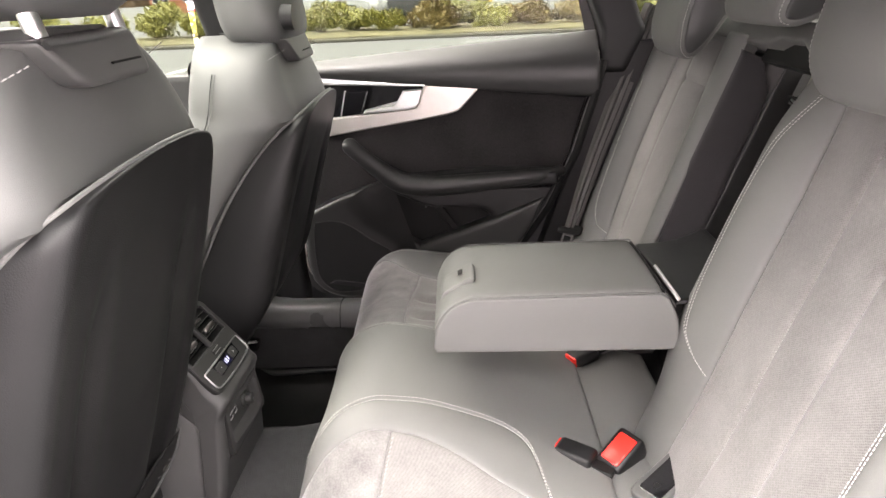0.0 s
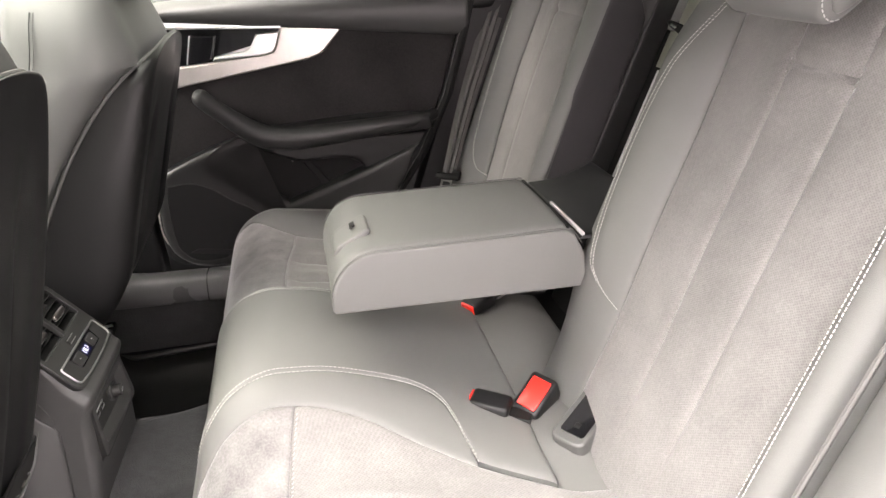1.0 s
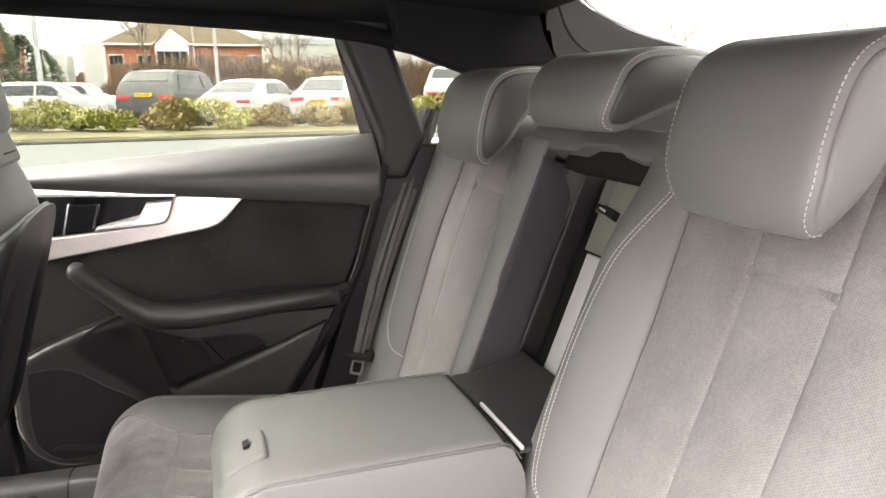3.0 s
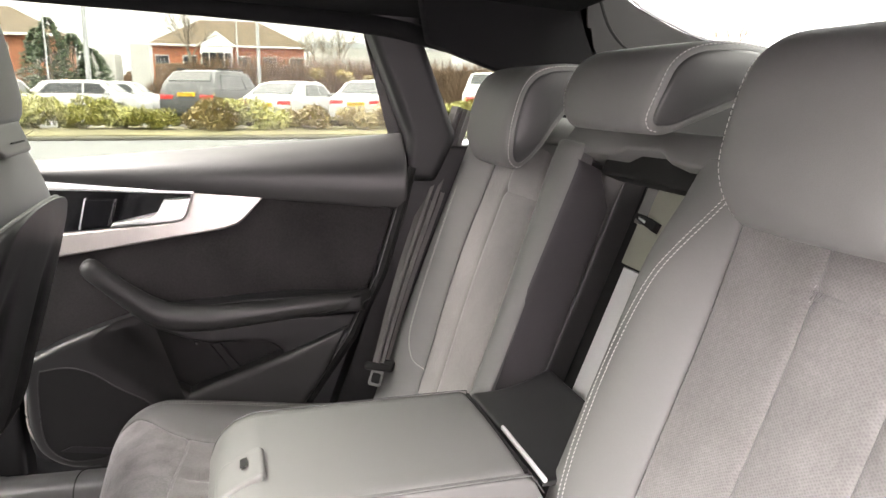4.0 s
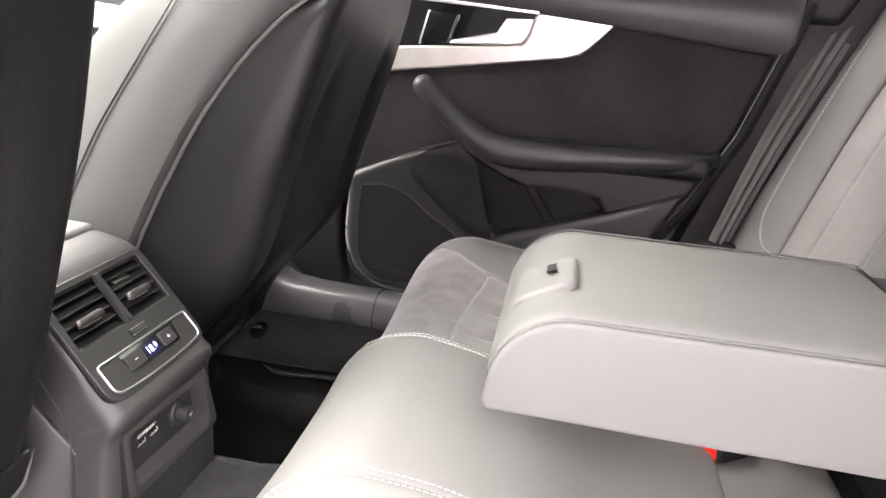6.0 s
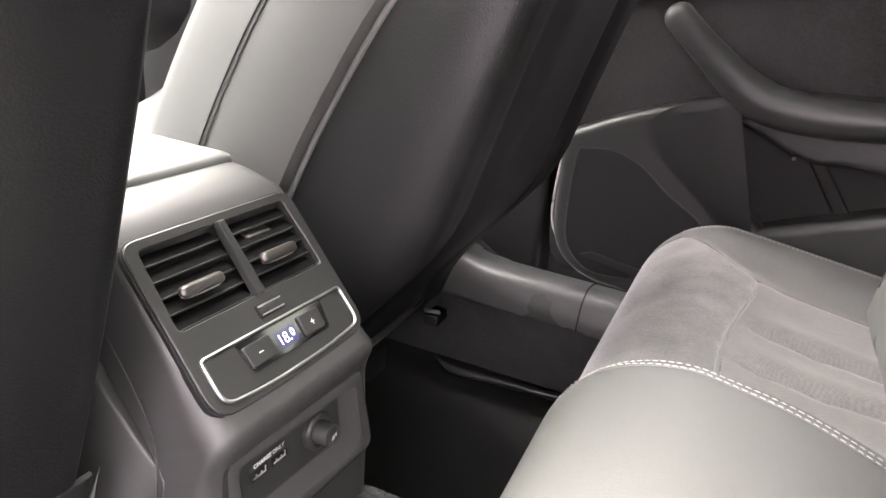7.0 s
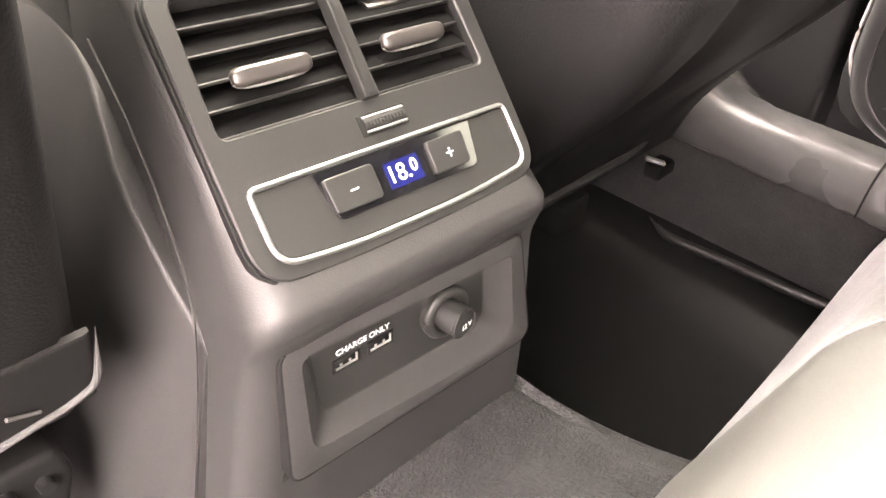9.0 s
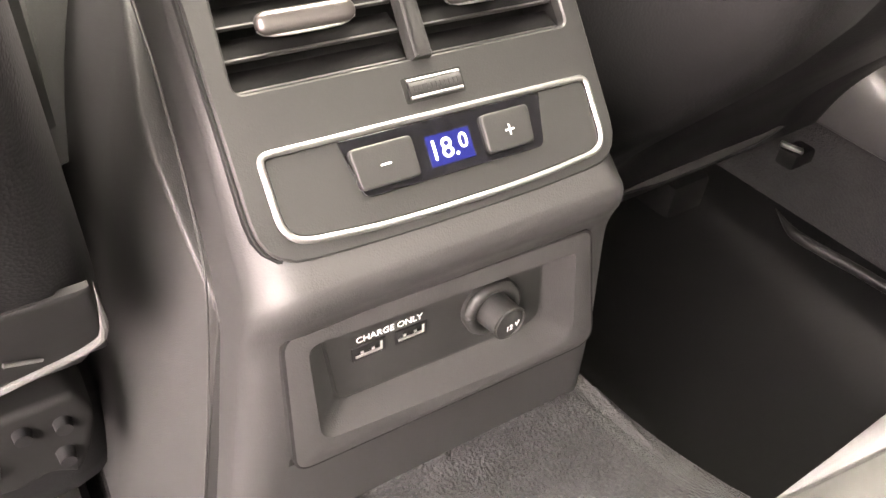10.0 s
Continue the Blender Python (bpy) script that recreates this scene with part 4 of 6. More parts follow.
part("lower_trim", slab([Vector(p) for p in lower], door_at, 0.0, 0.042, 0.012, 4), DOOR_PLASTIC, door, "graphite lower door trim")
spk = [Vector((p.x, p.y)) for p in spline([(-0.385, 0.583, 0), (-0.348, 0.604, 0), (-0.311, 0.622, 0), (-0.25, 0.646, 0), (-0.196, 0.664, 0), (-0.16, 0.676, 0), (-0.15, 0.664, 0), (-0.17, 0.654, 0), (-0.205, 0.645, 0), (-0.236, 0.630, 0), (-0.256, 0.611, 0), (-0.248, 0.597, 0), (-0.222, 0.585, 0), (-0.19, 0.567, 0), (-0.145, 0.535, 0), (-0.1, 0.508, 0), (-0.085, 0.46, 0),
                                                       (-0.12, 0.41, 0), (-0.18, 0.378, 0), (-0.274, 0.372, 0), (-0.331, 0.378, 0), (-0.371, 0.405, 0), (-0.387, 0.45, 0), (-0.388, 0.515, 0), (-0.388, 0.56, 0)], 5, True)]
part("speaker_surround", slab(spk, door_at, 0.0, 0.04, 0.013, 5), DOOR_PLASTIC, door, "graphite speaker surround")
grille = [Vector((p.x, p.y)) for p in spline([(-0.361, 0.562, 0), (-0.350, 0.569, 0), (-0.31, 0.573, 0), (-0.27, 0.560, 0), (-0.228, 0.53, 0), (-0.175, 0.497, 0), (-0.155, 0.45, 0), (-0.185, 0.412, 0), (-0.25, 0.396, 0), (-0.316, 0.39, 0), (-0.351, 0.412, 0), (-0.364, 0.445, 0), (-0.365, 0.51, 0)], 5, True)]
part("speaker_grille", slab(grille, door_at, 0.03, 0.0405, 0.0015), SPEAKER, door, "black perforated speaker grille")
part("grille_rim", sweep([door_at(p.x, p.y, 0.0402) for p in grille + grille[:1]], 0.0014, 6), DOOR_PLASTIC, door)
part("grille_badge", slab(fillet([(-0.338, 0.412), (-0.25, 0.402), (-0.2, 0.415), (-0.25, 0.414), (-0.318, 0.421)], 0.004), door_at, 0.040, 0.044, 0.0015), DARK_PLASTIC, door)
part("edge_strip", sweep([door_at(*p) for p in spline([(-0.368, 0.79, 0.012), (-0.372, 0.70, 0.014), (-0.384, 0.59, 0.018), (-0.392, 0.52, 0.02), (-0.394, 0.463, 0.02), (-0.388, 0.435, 0.02), (-0.374, 0.412, 0.018)], 6)], 0.002, 8), ALUMINIUM, door, "thin bright strip along the door edge")
part("seal", sweep([door_at(x + 0.012, z, 0.012) for x, z in rear_edge], 0.009, 8), RUBBER, door, "black rubber door seal")
part("seal_line", sweep([door_at(x + 0.002, z, 0.016) for x, z in rear_edge[2:]], 0.0009, 6), PIPING, door)
pane = part("window_pane", slab([Vector(p) for p in ((-0.62, 0.92), (0.32, 0.97), (0.25, 1.2), (-0.62, 1.26))], lambda a, b, d: door_at(a, b, d), -0.062, -0.058, 0.001), GLASS, door, "clear side window")
pane.visible_shadow = False
part("outer_skin", slab([Vector(p) for p in ((-0.62, 0.2), (0.12, 0.25), (0.3, 0.55), (0.34, 0.955), (-0.62, 0.915))], door_at, -0.12, -0.075, 0.01), PAINT_GREY, door)

# ---- pillars, roof lining, rear side ----
pillar = root("pillar", (0.33, 0.63, 0.9), "black trimmed pillar behind the rear door window", "pillar", kind="structure")
part("pillar_trim", slab(fillet([(0.19, 1.3), (0.235, 1.185), (0.309, 0.985), (0.3, 0.9), (0.36, 0.9), (0.40, 0.985), (0.338, 1.15), (0.32, 1.3)], 0.01), door_at, -0.06, 0.006, 0.014, 3), DARK_PLASTIC, pillar)
part("lower_trim", slab(fillet([(0.11, 0.3), (0.2, 0.55), (0.298, 0.85), (0.305, 0.96), (0.7, 0.985), (0.7, 0.3)], 0.006), door_at, -0.06, -0.006, 0.006), DARK_PLASTIC, pillar, "black rear side trim")
qp = part("quarter_pane", slab([Vector(p) for p in ((0.36, 0.97), (0.62, 0.99), (0.6, 1.1), (0.33, 1.16))], door_at, -0.05, -0.047, 0.001), GLASS, pillar, "small fixed quarter window")
qp.visible_shadow = False
part("quarter_header", slab(fillet([(0.3, 1.3), (0.32, 1.155), (0.5, 1.125), (0.56, 1.06), (0.58, 0.97), (0.9, 0.97), (0.9, 1.06), (0.7, 1.1), (0.6, 1.15), (0.565, 1.22), (0.555, 1.3)], 0.01), door_at, -0.05, 0.004, 0.01), HEADLINING, pillar, "black trim over the quarter window")
part("lining_corner", slab(fillet([(0.275, 1.3), (0.305, 1.143), (0.371, 1.119), (0.431, 1.099), (0.501, 1.110), (0.606, 1.117), (0.603, 1.133), (0.582, 1.165), (0.572, 1.201), (0.567, 1.237), (0.567, 1.3)], 0.006), lambda a, b, d: V(a, 0.47 + d, b), 0.03, 0.0, 0.004), HEADLINING, pillar, "black lining over the quarter window")
bp = root("pillar", (-0.6, 0.72, 0.3), "black centre pillar between the doors", "pillar", kind="structure")
part("pillar_trim", slab(fillet([(-0.55, 0.25), (-0.41, 0.25), (-0.41, 0.93), (-0.55, 1.3), (-0.66, 1.3), (-0.56, 0.93)], 0.01), door_at, -0.06, 0.004, 0.012, 3), DARK_PLASTIC, bp)


def lining(u, v):
    x = lerp(-0.86, 0.565, v)
    y = lerp(-0.66, 0.73, u)
    edge = 1.2 - 0.075 * x
    return V(x, y, edge + 0.055 * (1 - abs(2 * u - 1)**3))


roof = root("roof", (0, CY, 1.2), "black fabric headlining with an added glass light opening", "roof", kind="structure")


def roof_piece(name, u0, u1, v0, v1, up, mat, thick, parent):
    part(name, pad(lambda u, v: lining(lerp(u0, u1, u), lerp(v0, v1, v)) + V(0, 0, up), 12, 14, 0.004, 0.02, thick, inward=(0, 0, 1)), mat, parent)


# left open for an added, unseen roof pane that lets light in from above
for u0, u1, v0, v1 in ((0, 1, 0, 0.04), (0, 0.2, 0.04, 0.4), (0.8, 1, 0.04, 0.4), (0, 1, 0.4, 1)):
    roof_piece("headlining", u0, u1, v0, v1, 0.0, HEADLINING, 0.03, roof)
    roof_piece("roof_skin", u0, u1, v0, v1, 0.05, PAINT_GREY, 0.01, roof)
sr = part("sunroof_pane", pad(lambda u, v: lining(lerp(0.19, 0.81, u), lerp(0.03, 0.41, v)) + V(0, 0, 0.062), 10, 10, 0.0, 0.01, 0.004, inward=(0, 0, 1)), ROOF_GLASS, roof, "added glass pane that lets in light from above")
rail = spline([door_at(-0.9, 1.262, 0.0), door_at(-0.6, 1.24, 0.0), door_at(-0.3, 1.222, 0.0), door_at(0.0, 1.204, 0), door_at(0.24, 1.183, 0), door_at(0.4, 1.15, 0.0)], 6)
part("roof_rail_trim", sweep(rail, 0.018, 10), HEADLINING, roof)

hatch = root("tailgate", (0.9, CY, 1.0), "tailgate frame with sloping rear window", "tailgate", kind="structure")
frame_line = [(0.60, 1.252), (0.615, 1.243), (0.634, 1.232), (0.665, 1.212), (0.767, 1.171), (0.889, 1.145), (1.3, 1.055)]


def sill_of(x):
    return curve_at(frame_line, x)


for s in (-1, 1):
    run = [V(x, CY + s * (0.415 - 0.012 * smooth(0.68, 0.6, x)), sill_of(x)) for x in (0.6, 0.61, 0.62, 0.634, 0.65, 0.67, 0.7, 0.767, 0.82, 0.889, 1.0, 1.15, 1.28)]
    part("window_surround", sweep(run, 0.004, 8), PALE_PLASTIC, hatch, "pale rim of the rear window")

    def trim(u, v):
        front = curve_at([(0.0, 0.572), (0.35, 0.585), (0.6, 0.61), (1.0, 0.70)], v)
        x = lerp(front, 1.3, u**1.4)
        return V(x, CY + s * lerp(0.416, 0.5, v), lerp(min(1.25, sill_of(max(x, 0.602))) - 0.004, 0.93, v))
    part("side_trim", pad(trim, 24, 14, 0.003, 0.01, 0.03, inward=(0, s, 0)), GREY_PLASTIC, hatch, "grey trim beside the rear window")
    part("trim_joint", sweep(spline([V(0.589, CY + s * 0.413, 1.222), V(0.613, CY + s * 0.418, 1.175), V(0.648, CY + s * 0.424, 1.144), V(0.70, CY + s * 0.43, 1.122)], 6), 0.0028, 6), RUBBER, hatch)
rw = part("rear_window", pad(lambda u, v: V(lerp(0.6, 1.3, v), CY + lerp(-0.42, 0.42, u), sill_of(lerp(0.6, 1.3, v)) + 0.045 * (1 - (2 * u - 1)**2)), 20, 16, 0.0, 0.01, 0.003, inward=(0, 0, -1)), CLEAR_GLASS, hatch, "clear sloping rear window")
part("window_header", box((0.545, CY - 0.42, 1.235), (0.6, CY + 0.42, 1.29), 0.012), HEADLINING, hatch)
part("boot_floor", box((0.45, -0.6, 0.5), (1.35, 0.67, 0.55), 0.01), FLOOR_CARPET, hatch, "black boot floor")
part("tail_panel", box((1.27, -0.6, 0.5), (1.35, 0.67, 1.02), 0.02), DARK_PLASTIC, hatch)
part("load_cover", box((0.64, -0.55, 0.9), (1.28, 0.62, 0.915), 0.005), FLOOR_CARPET, hatch, "black load cover")

# ---- floor ----
floor = root("floor", (-0.3, CY, 0.2), "carpeted car floor with a raised tunnel", "floor", kind="structure")


def floor_at(u, v):
    y = lerp(-0.62, 0.72, u)
    x = lerp(-1.3, 0.0, v)
    a = abs(y - CY)
    z = 0.2 + 0.157 * (1 - smooth(0.1, 0.19, a))
    return V(x, y, z + 0.02 * smooth(-0.5, -0.9, x))


part("carpet", pad(floor_at, 44, 20, 0.001, 0.01, 0.02, inward=(0, 0, -1)), FLOOR_CARPET, floor, "black floor carpet")
part("tunnel_mat", pad(lambda u, v: V(lerp(-0.376, -0.19, v), 0.0265 + lerp(-0.125, 0.125 + 0.068 * v * v, u), 0.364 - 0.02 * smooth(0.7, 1.0, abs(2 * u - 1))), 16, 12, 0.002, 0.006, 0.01, inward=(0, 0, -1)), CARPET, floor, "charcoal carpet over the tunnel")
mat = root("floor_mat", (-0.4, 0.45, 0.22), "black rubber-edged floor mat in the footwell", "floor mat")
mat_rim = spline([V(-0.505, 0.566, 0.24), V(-0.492, 0.562, 0.236), V(-0.48, 0.558, 0.2335), V(-0.466, 0.556, 0.232), V(-0.44, 0.559, 0.231), V(-0.401, 0.564, 0.231), V(-0.345, 0.568, 0.231), V(-0.29, 0.573, 0.231), V(-0.25, 0.576, 0.23)], 5)
part("mat_lip", sweep(mat_rim, [0.0062 * smooth(-3, 16, i) for i in range(len(mat_rim))], 10), DOOR_PLASTIC, mat, "raised rubber lip")
part("mat", pad(lambda u, v: V(lerp(-0.62, -0.26, v), lerp(0.24, 0.62, u), 0.222), 10, 10, 0.004, 0.015, 0.012, inward=(0, 0, -1)), RUBBER, mat)
sill = root("sill", (-0.4, 0.68, 0.3), "glossy black plastic door sill trim", "sill", kind="structure")


def sill_at(u, v):
    x = lerp(-0.78, 0.02, u)
    prof = spline([(0.606, 0.322, 0), (0.608, 0.34, 0), (0.62, 0.362, 0), (0.645, 0.371, 0), (0.69, 0.362, 0), (0.74, 0.34, 0)], 6)
    i = v * (len(prof) - 1)
    k = min(int(i), len(prof) - 2)
    c = prof[k].lerp(prof[k + 1], i - k)
    return V(x, c.x - 0.06 * x - 0.075 + 0.03 * smooth(-0.5, -0.7, x), c.y + 0.028 + 0.30 * smooth(-0.43, -0.78, x) * v**2.2)


part("sill_trim", pad(sill_at, 30, 16, 0.002, 0.008, 0.015, inward=(0, 1, -0.5)), SILL, sill)
part("carpet_wall", pad(lambda u, v: V(lerp(-0.78, 0.02, u), lerp(0.606, 0.553, v) - 0.06 * v * lerp(-0.78, 0.02, u), lerp(0.2, 0.344, v)), 16, 8, 0.002, 0.008, 0.012, inward=(0, 1, 0)), FLOOR_CARPET, sill, "black carpet below the sill")
part("metal_clip", box((-0.012, -0.004, -0.002), (0.012, 0.004, 0.002), 0.001, 1, pose(-0.514, 0.562, 0.314, 0, 10, 35)), CHROME, sill, "small bright metal clip")
part("clip_foot", box((-0.524, 0.556, 0.292), (-0.502, 0.6, 0.3105), 0.004), RUBBER, sill)
part("sill_joint", sweep([sill_at((-0.2965 + 0.78) / 0.8, k / 20) + V(0, 0, 0.0002) for k in range(21)], 0.0012, 6, up=(1, 0, 0)), RUBBER, sill)
nsill = root("sill", (-0.3, -0.66, 0.3), "black plastic door sill trim", "sill", kind="structure")
part("sill_trim", box((-1.3, -0.74, 0.18), (0.1, -0.6, 0.36), 0.025, 3), SOFT_PLASTIC, nsill)


# ---- front seats ----
def front_seat(yc, x0, label, lift=0.0):
    s = root("front_seat", (x0 - 0.3, yc, 0.25), label, "car seat", "front seats")
    # the piped edge of the back shell: height, half width, setback
    edge = [(0.365, 0.206, 0.298), (0.45, 0.207, 0.275), (0.60, 0.206, 0.225), (0.73, 0.202, 0.160), (0.80, 0.193, 0.116), (0.85, 0.183, 0.076), (0.88, 0.172, 0.045), (0.900, 0.150, 0.018), (0.911, 0.105, 0.005), (0.916, 0.05, 0.0), (0.917, 0.002, 0.0)]
    if lift:
        edge = [(0.418, 0.207, 0.284)] + edge[1:]
    hw = [(z, w) for z, w, b in edge]
    sb = [(z, b) for z, w, b in edge]
    half_line = spline(edge, 6)

    under = 0.0 if lift else 0.072  # how far the foot of the shell tucks forward

    def shell(i, c):
        z, w, b = half_line[i]
        mid = 0.3 * (0.92 - z) - 0.008 * smooth(0.35, 0.6, z) + under * smooth(0.6, 0.39, z)
        a = abs(c)
        # soft pocket creases down the shell
        dent = 0.013 * math.exp(-((a - 0.42) / 0.075)**2) * smooth(0.34, 0.5, z) * (1 - smooth(0.74, 0.86, z))
        k = max(0.0, (a - 0.7) / 0.3)
        rim = min(0.02, w * 0.3)
        y = min(a, 0.7) / 0.7 * (w - rim) + rim * math.sin(min(1.0, k * 1.6) * math.pi / 2)
        x = lerp(mid + dent, max(b, mid), k * k * (1.6 - 0.6 * k))
        trimmed = 0.0 if lift or c < 0 else 0.03 * smooth(0.84, 0.66, z) * a
        return V(x0 - x, yc + math.copysign(y, c) - trimmed, z + lift)
    cols = [-1 + 2 * j / 48 for j in range(49)]
    part("back_shell", rings_mesh([[shell(i, c) for c in cols] for i in range(len(half_line))], cap=False, closed=False), SHELL, s, "black padded seat back shell")
    ring = [shell(i, -1) for i in range(len(half_line))] + [shell(i, 1) for i in range(len(half_line) - 1, -1, -1)]
    part("piping", sweep(ring, 0.0028, 8, up=(1, 0, 0.2)), LEATHER, s, "grey piped edge")

    def wide(z):
        return curve_at([(0.25, 0.21), (0.5, 0.222), (0.7, 0.226), (0.82, 0.218), (0.9, 0.206), (0.95, 0.192), (0.985, 0.17), (1.005, 0.145), (1.02, 0.11), (1.027, 0.07)], z)
    rings = []
    for i in range(34):
        z = lerp(0.45 if lift else 0.41, 1.027, i / 33)
        ze = min(z, 0.9)
        w = wide(z)
        we, be = min(curve_at(hw, ze), w * 0.97), curve_at(sb, ze) + 0.004
        if z > 0.88:
            be = lerp(be, 0.022 + 0.3 * (z - 0.9), smooth(0.86, 0.92, z))
            we = lerp(we, w * 0.78, smooth(0.88, 0.94, z))
        front = be + 0.18 - 0.05 * smooth(0.85, 1.05, z)
        half = [(0.0, be + 0.002), (we * 0.6, be + 0.002), (we, be), (lerp(we, w, 0.7), be + 0.02), (w, be + 0.06), (w * 0.985, be + 0.11), (w * 0.9, front - 0.012), (w * 0.68, front), (w * 0.5, front - 0.035), (0.0, front - 0.045)]
        cut = 0.0 if lift else 0.03 * smooth(0.84, 0.66, z) / w
        pts = [(c * (1 - cut), b) for c, b in half] + [(-c, b) for c, b in reversed(half[1:-1])]
        rings.append([V(x0 - q.y, yc + q.x, z + lift) for q in spline([(c, b, 0) for c, b in pts], 3, True)])
    body = rings_mesh(rings)
    part("backrest", body, FRONT_LEATHER, s, "grey leather backrest with broad bolsters")
    for q in (-1, 1):
        seam = []
        for i in range(40):
            z = lerp(0.42, 0.975, i / 39)
            back_off = curve_at([(0.42, 0.285), (0.6, 0.228), (0.73, 0.164), (0.82, 0.108), (0.9, 0.062), (0.975, 0.05)], z)
            seam.append(V(x0 - back_off - 0.09, yc + q * (wide(z) + 0.0005), z + lift))
        part("seam", sweep(seam, 0.0008, 6), SOFT_PLASTIC, s)
        part("seam", sweep([p + V(0.0045, 0, 0) for p in seam], 0.0007, 6), FRONT_LEATHER, s)
        shoulder_line = [V(x0 - 0.035 - 0.1 * t, yc + q * lerp(0.13, 0.19, t), 0.968 + 0.035 * (1 - t) - 0.02 * t + lift) for t in (0, 0.3, 0.6, 1)]
        part("stitching", stitches(spline(shoulder_line, 8), 0.006, 0.0042, 0.0006, (0.4, q * 0.4, 1)), PIPING, s, kind="stuff")
    # hard cover behind the headrest posts
    cover = fillet([(-0.105, 1.008), (-0.06, 0.966), (0.076, 0.966), (0.07, 1.012)], [0.008, 0.014, 0.014, 0.01])
    part("post_cover", slab(cover, lambda a, b, d: V(x0 - 0.022 - 0.3 * (b - 0.93) + d, yc + a + (0.0 if lift else 0.014), b + 0.012 + lift), -0.03, 0.008, 0.006, 3), COVER, s, "dark grey cover below the headrest")
    part("cover_line", box((-0.0012, -0.03, -0.001), (0.0012, 0.03, 0.001), 0, 1, pose(x0 - 0.026, yc + 0.02, 0.995 + lift)), RUBBER, s)
    hy = yc + 0.014
    for q in (-1, 1):
        part("headrest_post", rod(V(x0 - 0.06, hy + q * 0.075, 1.02 + lift), V(x0 - 0.07, hy + q * 0.075, 1.06 + lift), 0.0085), CHROME, s, "polished headrest post")
    hrings = []
    for i in range(14):
        t = i / 13
        z = (1.035 if lift else 0.998) + 0.2 * t
        w = 0.14 * (1 - 0.5 * abs(2 * t - 1)**6) - 0.015 * t
        dpt = 0.06 * (1 - 0.45 * abs(2 * t - 1)**5)
        k = 24
        hrings.append([V(x0 - 0.085 - 0.03 * t + dpt * math.copysign(abs(math.cos(a))**0.7, math.cos(a)), hy + w * math.copysign(abs(math.sin(a))**0.45, math.sin(a)), z + lift) for a in (2 * math.pi * j / k for j in range(k))])
    hr = part("headrest", rings_mesh(hrings), FRONT_LEATHER, s, "grey leather headrest")
    part("round_button", rod(V(x0 - 0.045, hy - 0.085, (1.09 if lift else 1.053) + lift), V(x0 - 0.0235, hy - 0.085, (1.09 if lift else 1.053) + lift), 0.023, 0.021, 24), SOFT_PLASTIC, s)
    # cushion and its lower trim
    part("seat_cushion", pad(lambda u, v: V(lerp(x0 - 0.30, x0 - 0.85, v), yc + lerp(-0.25, 0.25, u), 0.545 + 0.05 * abs(2 * u - 1)**3 - 0.05 * smooth(0.85, 1, v)), 16, 16, 0.012, 0.03, 0.11, inward=(0, 0, -1)), FRONT_LEATHER, s, "grey leather front seat cushion")
    part("lower_lip", sweep([V(x0 - (0.153 if lift else 0.165) - under, yc + a, (0.42 if lift else 0.38) + lift) + V(-0.03 * (abs(a) / 0.18)**3, 0, 0) for a in (-0.18, -0.12, -0.06, 0, 0.06, 0.12, 0.18)], 0.009, 10, 0.8), DOOR_PLASTIC, s, "dark lower lip of the seat back")
    part("valance", box((x0 - 0.8, yc - 0.19, 0.27), (x0 - (0.22 if lift else 0.31), yc + 0.19, 0.455), 0.03, 3), DARK_PLASTIC, s, "black seat valance")
    for q in (-1, 1):
        back = x0 - (0.24 if lift else 0.33)
        part("seat_rail", box((x0 - 0.75, yc + q * 0.13 - 0.02, 0.215), (back, yc + q * 0.13 + 0.02, 0.25), 0.005), DARK_PLASTIC, s, "black seat rail")
        part("rail_foot", box((back - 0.04, yc + q * 0.13 - 0.03, 0.21), (back + 0.015, yc + q * 0.13 + 0.03, 0.262), 0.008, 2), RUBBER, s, "black rail end cover")
    return s


front_seat(0.365, -0.250, "driver's seat in grey leather seen from behind")
near_seat = front_seat(-0.298, -0.287, "front passenger seat in grey leather seen from behind", 0.042)


def foot_of_shell(y, z, d=0.0):
    return V(-0.287 - 0.3 * (0.962 - z) + 0.008 * smooth(0.392, 0.642, z) + d, y, z)


# black panel paints an opening's shade on the shell's foot; pale rim around
part("shell_opening", pad(lambda u, v: foot_of_shell(lerp(-0.098, -0.471, u), lerp(0.467, 0.513, v), 0.0022), 16, 5, 0.001, 0.004, 0.004, inward=(-1, 0, 0)), RUBBER, near_seat, "flat black panel for the shaded opening at the shell foot")
half_rim = [(-0.0965, 0.518), (-0.0970, 0.494), (-0.0980, 0.483), (-0.1025, 0.4755), (-0.122, 0.469), (-0.19, 0.460)]
rim_run = [foot_of_shell(y, z, 0.003) for y, z in half_rim] + [foot_of_shell(-0.574 - y, z, 0.003) for y, z in reversed(half_rim)]
for k in range(3):
    y = -0.121 - 0.02 * k
    part("seat_wire", rod(foot_of_shell(y, 0.479 + 0.004 * (k % 2), 0.004), foot_of_shell(y - 0.012, 0.4855 - 0.003 * (k % 2), 0.0045), 0.0008, 0.001, 8), SLIDER if k % 2 else COVER, near_seat, "bright wire of the seat works")
bracket = part("seat_bracket", slab(fillet([(-0.2, 0.432), (-0.117, 0.43), (-0.112, 0.41), (-0.119, 0.386), (-0.128, 0.369), (-0.14, 0.379), (-0.152, 0.375), (-0.2, 0.385)], 0.004, 3), lambda a, b, d: V(-0.452 + 0.08 * (b - 0.4) + d, a, b), -0.03, 0.0, 0.004, 3), RUBBER, near_seat, "black plastic bracket under the seat")
